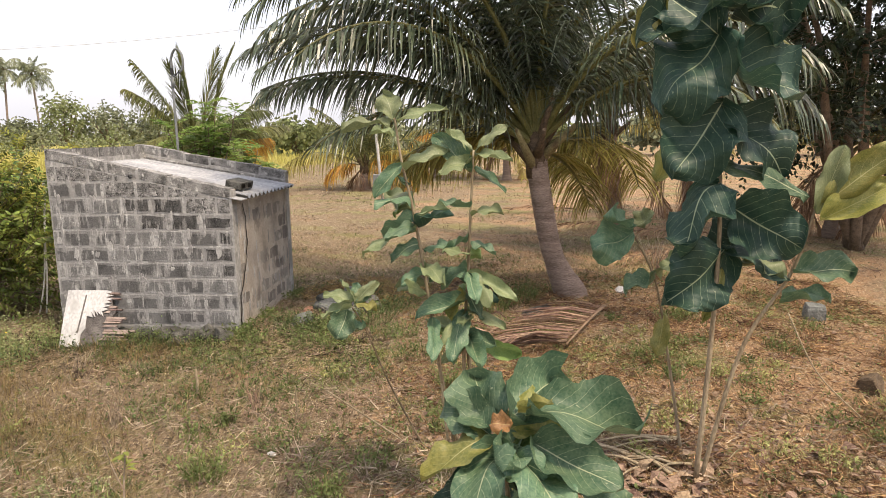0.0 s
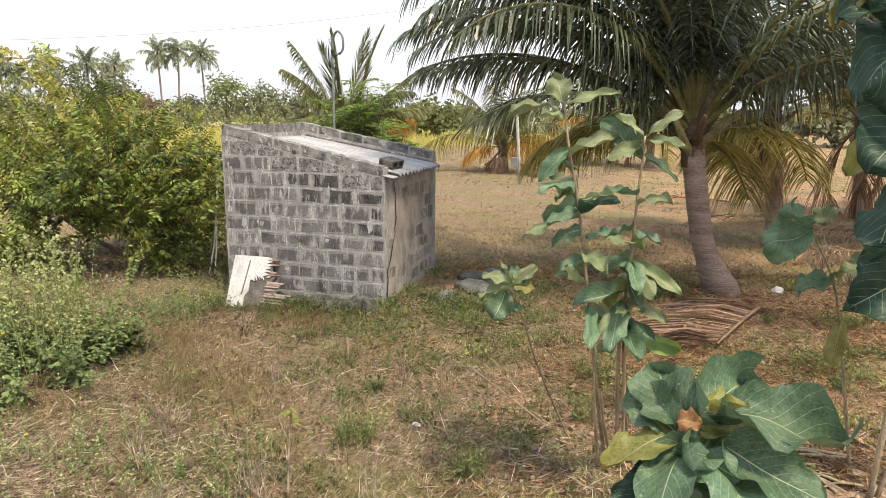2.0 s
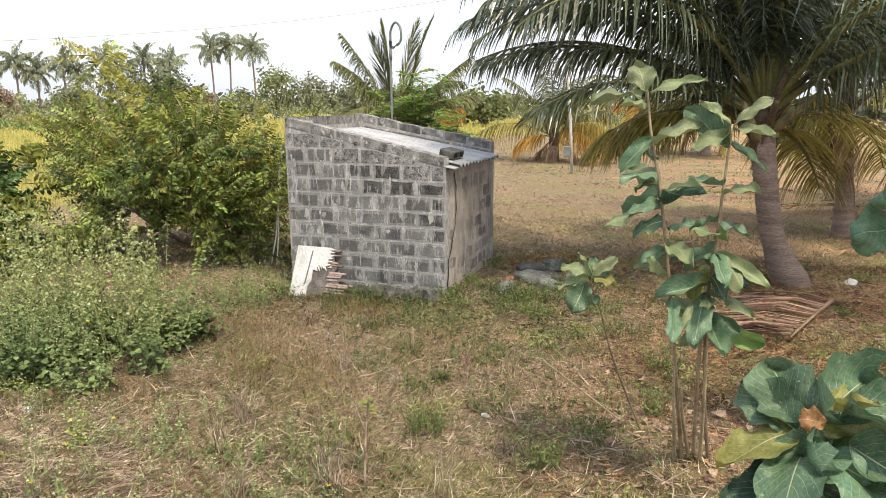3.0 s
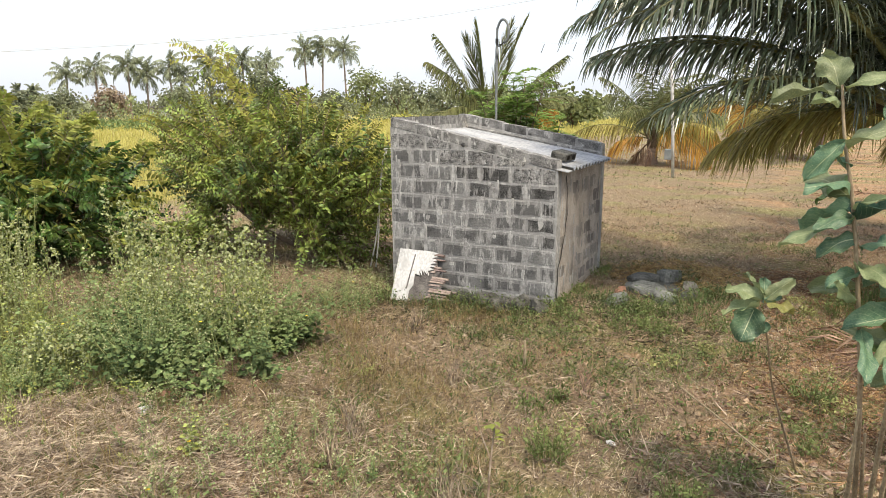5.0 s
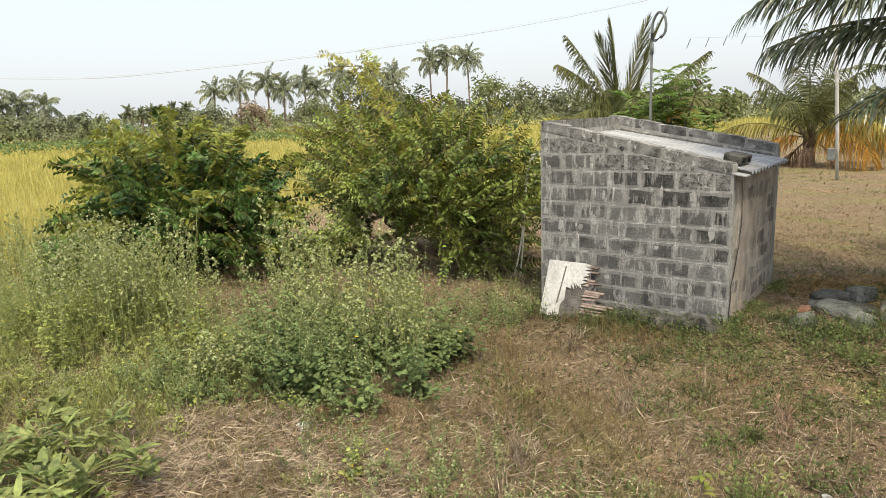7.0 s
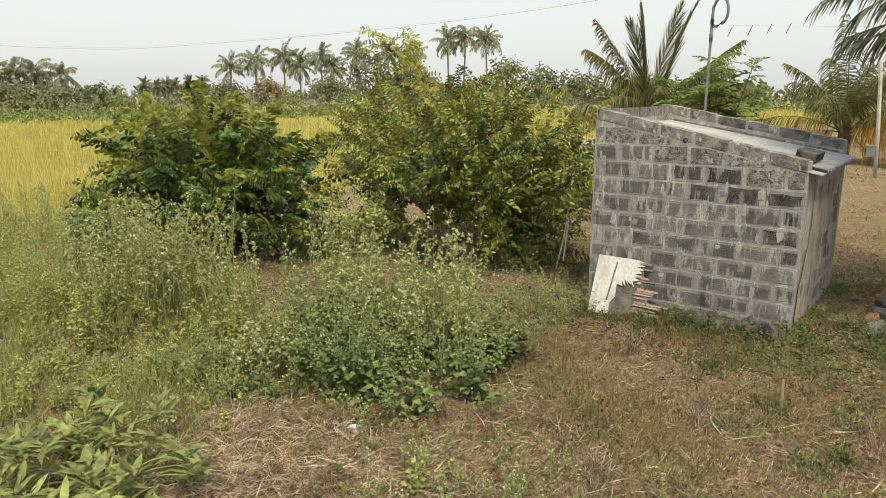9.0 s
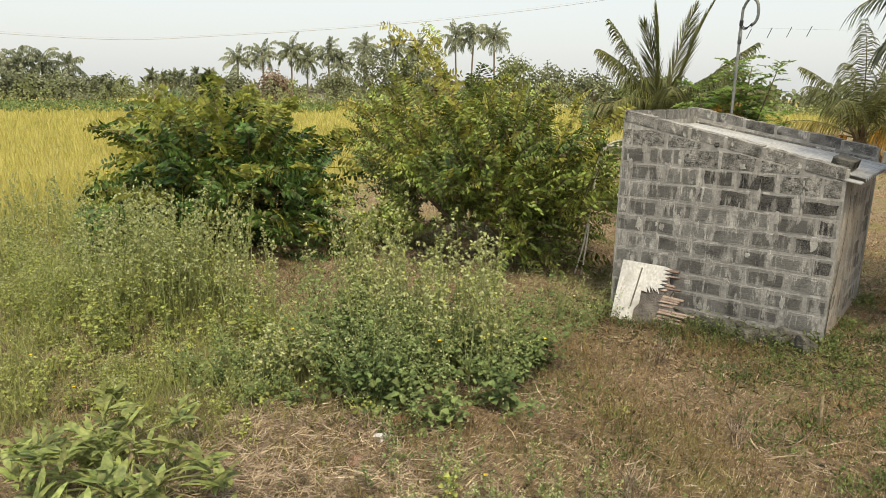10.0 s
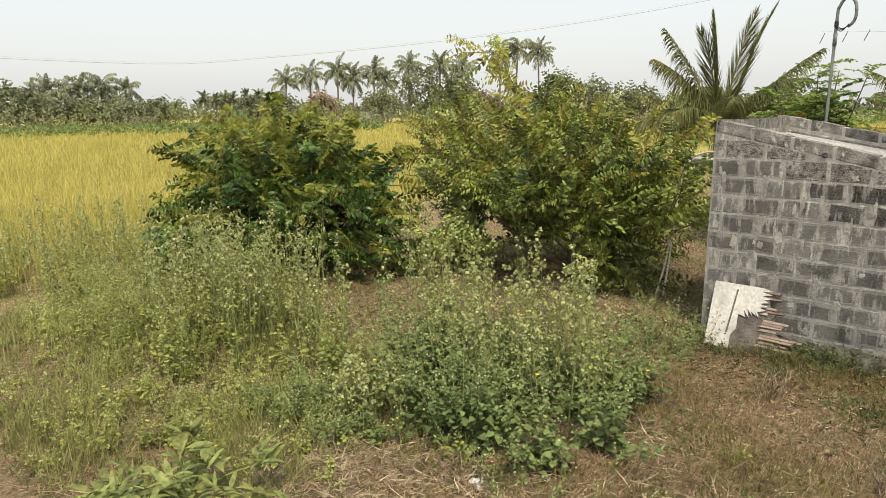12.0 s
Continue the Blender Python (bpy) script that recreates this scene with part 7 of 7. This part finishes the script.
px, py = disc(470, -2.75, -3.2, 1.3, 0.9)
weeds(470, px, py, 0.68, 1.05, "weed_clump", "tall grey-green weeds with knobbly seed heads and a few yellow flowers", leaves=17, leaf=0.068, dome=dome(px, py, -2.75, -3.2, 1.4, 1.0, 0.65), plants=44, spread=5.0, low_leaves=1.5)
px, py = disc(240, -5.95, -3.8, 1.45, 0.95)
weeds(240, px, py, 0.82, 1.2, "weed_clump", "wide stand of pale green upright weeds", lean=0.05, leaves=15, leaf=0.05, plants=70, leaf_mat="weed_leaf_pale", thick=0.003, close=0.35, spread=2.0)
px, py = disc(260, -7.6, -4.1, 1.6, 0.9)
weeds(260, px, py, 0.4, 0.8, "weed_clump", "sparse yellowish weeds at the edge of the field", leaves=14, leaf=0.036, plants=50, leaf_mat="weed_leaf_pale")
px, py = disc(420, -9.8, -3.2, 2.6, 2.6)
weeds(420, px, py, 0.5, 1.0, "weed_clump", "yellowish upright weeds at the field's edge", leaves=20, leaf=0.045, plants=80, leaf_mat="weed_leaf_pale")
px, py = disc(70, -3.5, -4.4, 0.8, 0.35)
weeds(70, px, py, 0.25, 0.6, "weed_clump", "knee-high grey-green weeds before the tall clump", leaves=22, leaf=0.045, plants=14)
px, py = disc(420, -6.2, -5.0, 3.2, 1.1)
weeds(420, px, py, 0.12, 0.45, "weed_clump", "low sparse weeds with small leaves", leaves=12, leaf=0.034, plants=150, leaf_mat="weed_leaf_pale")
px, py = disc(300, -5.3, -4.45, 3.0, 1.0)
weeds(300, px, py, 0.15, 0.5, "weed_clump", "patchy knee-high undergrowth at the foot of the tall weeds", leaves=9, leaf=0.045, plants=85, close=0.6, leaf_mat="weed_leaf_pale")
o = scatter(26000, -8.5, -2.2, -6.2, -3.0, lambda x, y: np.maximum(0.25, blotch(x, y, 1.7, 1.1, -0.4, 1.0)) * np.clip((-2.2 - x) / 1.2, 0, 1))
m = len(o)
d = np.stack([rng.normal(0, 0.3, m), rng.normal(0, 0.3, m), np.ones(m)], 1)
stuff("meadow_grass", Geo().add(*blades(o, d, rng.uniform(0.1, 0.38, m), rng.uniform(0.003, 0.006, m), 0.6)), M["meadow_grass"], "soft yellowish green grass among the low weeds", "grass")
px, py = disc(90, -2.5, -0.9, 0.7, 0.8)
weeds(90, px, py, 0.2, 0.6, "weed_clump", "dry sparse weeds beside the hut", leaves=10, leaf=0.03)
px, py = disc(160, -0.6, -4.4, 1.8, 1.0)
weeds(160, px, py, 0.12, 0.4, "weed_clump", "thin dry weeds with tiny white flower heads", leaves=8, leaf=0.025, bud_from=0.5)


def spikes(n, px, py, h0, h1, label):
    """Tall seed stalks: a straight stem whose upper half carries short side twigs with pale knobs and tiny leaves."""
    g = Geo()
    z0 = ground_z(px, py)
    h = rng.uniform(h0, h1, n)
    a = np.stack([px, py, z0], 1)
    d = np.stack([rng.normal(0, 0.12, n), rng.normal(0, 0.12, n), np.ones(n)], 1) * h[:, None]
    for k in range(2):
        g.add(*blades(a, d, np.linalg.norm(d, axis=1), 0.011, 0.02), 1)
    k = 11
    q = np.linspace(0.42, 0.98, k)[None] + rng.uniform(-0.02, 0.02, (n, k))
    o = (a[:, None] + d[:, None] * q[..., None]).reshape(-1, 3)
    m = len(o)
    az = rng.uniform(0, 6.28, m)
    sd = np.stack([np.cos(az), np.sin(az), rng.uniform(0.5, 1.4, m)], 1)
    ln = (0.15 - 0.11 * q.reshape(-1)) * rng.uniform(0.6, 1.3, m)
    g.add(*blades(o, sd, ln, 0.0055, 0.1), 1)
    for f in (0.45, 0.75, 1.0):
        e = o + unit(sd) * (ln * f)[:, None]
        g.add(*small_leaves(e + rng.normal(0, 0.006, (m, 3)), rng.normal(0, 1, (m, 3)) + [0, 0, 0.5], rng.normal(0, 1, (m, 3)), rng.uniform(0.024, 0.042, m), rng.uniform(0.018, 0.032, m), 0.5), 2)
        g.add(*small_leaves(e, rng.normal(0, 1, (m, 3)), rng.normal(0, 0.4, (m, 3)) + [0, 0, 1], rng.uniform(0.015, 0.035, m), rng.uniform(0.012, 0.025, m)), 0)
    return stuff("seed_stalks", g, [M["weed_leaf_pale"], M["weed_stem"], M["weed_bud"]], label, "weeds")


px, py = disc(90, -2.8, -2.95, 1.15, 0.85)
spikes(90, px, py, 0.85, 1.45, "tall pale seed stalks above the weeds")
px, py = disc(130, -5.95, -3.65, 1.5, 0.9)
spikes(130, px, py, 0.9, 1.42, "tall pale seed stalks among upright weeds")
px, py = disc(110, -9.6, -3.0, 2.4, 2.4)
spikes(110, px, py, 0.7, 1.25, "tall seed stalks at the edge of the field")
px, py = disc(16, -3.7, -2.9, 0.25, 0.25)
spikes(16, px, py, 1.3, 1.75, "tallest seed stalks, rising above the weeds")
px, py = disc(26, -3.3, -4.2, 0.6, 0.35)
spikes(26, px, py, 0.3, 0.6, "short seed stalks in front of the weeds")


def leafy_weed(at, seed):
    """A low plant with long narrow leaves in whorls."""
    r = np.random.default_rng(seed)
    t = thing("broadleaf_plant", (at[0], at[1], 0), "low plant with long narrow bright green leaves", "plant", "narrow-leaved plants")
    g, gs = Geo(), Geo()
    for i in range(15):
        az, ln = r.uniform(0, 6.28), r.uniform(0.15, 0.7)
        e = np.array([at[0] + np.cos(az) * ln * 0.9, at[1] + np.sin(az) * ln * 0.9, r.uniform(0.06, 0.34)])
        gs.add(*tube(bend([(at[0], at[1], 0), (np.array([at[0], at[1], 0.0]) + e) / 2 + [0, 0, 0.06], e], 4), 0.007, 5))
        m = 14
        a2 = r.uniform(0, 6.28, m)
        ld = np.stack([np.cos(a2), np.sin(a2), r.uniform(0.0, 1.0, m)], 1)
        l_ = r.uniform(0.11, 0.21, m)
        g.add(*small_leaves(e + r.normal(0, 0.03, (m, 3)), ld, np.tile([0, 0, 1.0], (m, 1)) + r.normal(0, 0.2, (m, 3)), l_, l_ * r.uniform(0.2, 0.36, m)))
    for nm, gg, mt in (("stalk_growth", gs, M["weed_stem"]), ("foliage", g, M["plant_leaf"])):
        ob = part(nm, gg, mt, t)
        ob.matrix_parent_inverse = Matrix.Translation((-at[0], -at[1], 0))


ob = part("dry_stump", Geo().add(*tube(bend([(-2.83, -5.72, -0.03), (-2.82, -5.72, 0.12), (-2.86, -5.7, 0.27), (-2.83, -5.71, 0.34)], 4), np.linspace(0.03, 0.012, 13), 8)), M["teak_stem"], None, "", True)
tagged(ob, "dried brown plant stump among green leaves", "stump")
leafy_weed((-2.75, -5.8), 41)
leafy_weed((-3.3, -5.75), 42)
leafy_weed((-2.45, -5.95), 43)

# ---- unmown field ----
n = 108000
ang = rng.uniform(radians(85), radians(185), n)
dist = 9.5 * np.exp(rng.uniform(0, 1, n) ** 0.9 * math.log(120 / 9.5))
x, y = 0.8 + dist * np.cos(ang), -7.4 + dist * np.sin(ang)
keep = x < field_edge(y) + rng.normal(0, 0.5, n)
x, y, dist = x[keep], y[keep], dist[keep]
m = len(x)
d = np.stack([rng.normal(0, 0.22, m), rng.normal(0, 0.22, m), np.ones(m)], 1)
stuff("field_grass", Geo().add(*blades(np.stack([x, y, ground_z(x, y)], 1), d, rng.uniform(0.35, 0.75, m), 0.0055 * dist / 8, 0.5)), M["field_grass"], "tall yellow-green grass of an unmown field", "grass")

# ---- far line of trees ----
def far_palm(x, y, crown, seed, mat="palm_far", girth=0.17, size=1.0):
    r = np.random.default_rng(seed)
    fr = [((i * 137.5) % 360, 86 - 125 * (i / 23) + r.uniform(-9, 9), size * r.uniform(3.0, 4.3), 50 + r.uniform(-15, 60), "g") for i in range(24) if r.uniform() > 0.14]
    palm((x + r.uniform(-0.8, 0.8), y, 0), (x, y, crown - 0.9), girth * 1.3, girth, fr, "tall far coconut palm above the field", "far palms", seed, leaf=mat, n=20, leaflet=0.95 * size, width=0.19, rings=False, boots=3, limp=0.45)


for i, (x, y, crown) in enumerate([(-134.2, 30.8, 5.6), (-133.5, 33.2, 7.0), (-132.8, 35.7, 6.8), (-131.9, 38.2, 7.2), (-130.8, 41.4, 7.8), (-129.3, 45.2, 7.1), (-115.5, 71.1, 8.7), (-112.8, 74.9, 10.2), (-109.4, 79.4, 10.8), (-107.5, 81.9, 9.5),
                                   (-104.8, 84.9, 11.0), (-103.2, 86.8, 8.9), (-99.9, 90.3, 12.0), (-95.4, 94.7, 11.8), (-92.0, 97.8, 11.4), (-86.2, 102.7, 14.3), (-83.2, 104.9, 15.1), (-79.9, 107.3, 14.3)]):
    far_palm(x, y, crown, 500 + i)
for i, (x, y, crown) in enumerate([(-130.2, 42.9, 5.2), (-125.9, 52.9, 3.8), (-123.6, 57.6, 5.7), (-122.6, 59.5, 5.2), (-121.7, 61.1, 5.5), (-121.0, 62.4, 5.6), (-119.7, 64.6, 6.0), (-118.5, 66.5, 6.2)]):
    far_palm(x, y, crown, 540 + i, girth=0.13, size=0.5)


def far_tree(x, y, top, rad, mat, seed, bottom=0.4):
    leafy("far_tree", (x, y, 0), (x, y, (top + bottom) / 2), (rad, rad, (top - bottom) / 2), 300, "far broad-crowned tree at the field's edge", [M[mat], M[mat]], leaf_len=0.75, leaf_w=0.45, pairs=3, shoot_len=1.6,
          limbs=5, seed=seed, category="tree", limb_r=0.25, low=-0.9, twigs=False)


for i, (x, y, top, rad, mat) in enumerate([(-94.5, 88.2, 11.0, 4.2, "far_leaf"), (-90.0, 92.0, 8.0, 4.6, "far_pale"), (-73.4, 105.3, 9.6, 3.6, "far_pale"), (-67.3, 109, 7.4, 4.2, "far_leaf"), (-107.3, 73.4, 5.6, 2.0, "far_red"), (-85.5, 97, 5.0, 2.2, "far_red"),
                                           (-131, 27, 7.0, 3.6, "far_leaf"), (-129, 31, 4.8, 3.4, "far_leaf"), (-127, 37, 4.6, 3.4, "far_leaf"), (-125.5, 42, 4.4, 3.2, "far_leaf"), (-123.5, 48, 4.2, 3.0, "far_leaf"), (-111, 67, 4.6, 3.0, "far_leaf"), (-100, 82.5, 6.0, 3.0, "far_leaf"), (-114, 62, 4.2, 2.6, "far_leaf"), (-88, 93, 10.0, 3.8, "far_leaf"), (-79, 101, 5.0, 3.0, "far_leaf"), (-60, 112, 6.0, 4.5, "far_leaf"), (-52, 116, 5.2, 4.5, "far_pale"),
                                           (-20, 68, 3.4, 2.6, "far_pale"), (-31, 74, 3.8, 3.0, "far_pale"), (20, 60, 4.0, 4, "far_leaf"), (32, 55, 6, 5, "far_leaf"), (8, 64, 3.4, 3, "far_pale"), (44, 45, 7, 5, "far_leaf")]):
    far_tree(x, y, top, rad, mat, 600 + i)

# hedge and scrub that closes the field
n = 25000
a = rng.uniform(radians(60), radians(185), n)
dd = rng.normal(122, 7, n)
x, y = dd * np.cos(a), -7 + dd * np.sin(a)
hh = 0.9 + np.clip((a - 1.95) / 0.15, 0.15, 1) * (3.0 * np.abs(np.sin(a * 31) * np.sin(a * 83 + 1)) + 1.4 * np.abs(np.sin(a * 190)))
o = np.stack([x, y, rng.uniform(0, 1, n) * hh], 1)
g = Geo().add(*small_leaves(o, rng.normal(0, 1, (n, 3)) + [0, 0, 0.4], rng.normal(0, 1, (n, 3)), rng.uniform(0.25, 0.5, n), rng.uniform(0.18, 0.36, n)), (rng.uniform(0, 1, n) < 0.5 + 0.5 * np.sin(a * 53)).repeat(4))
n = 9000
a, dd = rng.uniform(radians(138), radians(186), n), rng.uniform(75, 118, n)
o = np.stack([dd * np.cos(a), -7 + dd * np.sin(a), rng.uniform(0.1, 1, n) * 0.75], 1)
stuff("far_crop", Geo().add(*small_leaves(o, rng.normal(0, 1, (n, 3)) + [0, 0, 0.6], rng.normal(0, 1, (n, 3)), rng.uniform(0.25, 0.5, n), rng.uniform(0.15, 0.3, n))), M["weed_leaf"], "low green crop between the yellow field and the palms", "crop")
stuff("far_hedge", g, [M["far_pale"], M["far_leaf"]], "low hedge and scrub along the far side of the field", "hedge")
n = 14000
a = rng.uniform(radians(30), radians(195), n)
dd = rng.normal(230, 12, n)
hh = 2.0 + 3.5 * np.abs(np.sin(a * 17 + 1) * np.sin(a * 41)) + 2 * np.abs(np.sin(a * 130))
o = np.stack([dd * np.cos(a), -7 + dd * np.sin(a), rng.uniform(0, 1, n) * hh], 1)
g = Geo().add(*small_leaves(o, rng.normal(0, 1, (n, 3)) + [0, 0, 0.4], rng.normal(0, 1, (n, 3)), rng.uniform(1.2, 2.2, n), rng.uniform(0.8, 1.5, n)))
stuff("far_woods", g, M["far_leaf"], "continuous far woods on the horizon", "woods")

house = thing("far_house", (-102.2, 79.9, 0), "small far whitewashed house with a dark low roof", "house")
inv = Matrix.Translation((102.2, -79.9, 0))
ob = part("wall", Geo().add(*prism([(-104, 0), (-100.6, 0), (-100.6, 2.3), (-104, 2.3)], (82.5, 79.5), 0.02)), M["whitewash"], house)
ob.matrix_parent_inverse = inv
ob = part("roof", Geo().add(*prism([(-104.4, 2.3), (-100.2, 2.3), (-100.4, 2.75), (-104.2, 2.75)], (83, 79.1), 0.1)), M["far_roof"], house)
ob.matrix_parent_inverse = inv

# ---- blocks of the hut's walls ----
for c in range(11):
    block_row(front_wall, front_map, -HUT_W, 0.0, C0 + COURSE * (c - 1) + 0.01, 0.0 if c % 2 else 0.2, c)
mortar_smears(front_wall)
bare_side_blocks(side_wall)
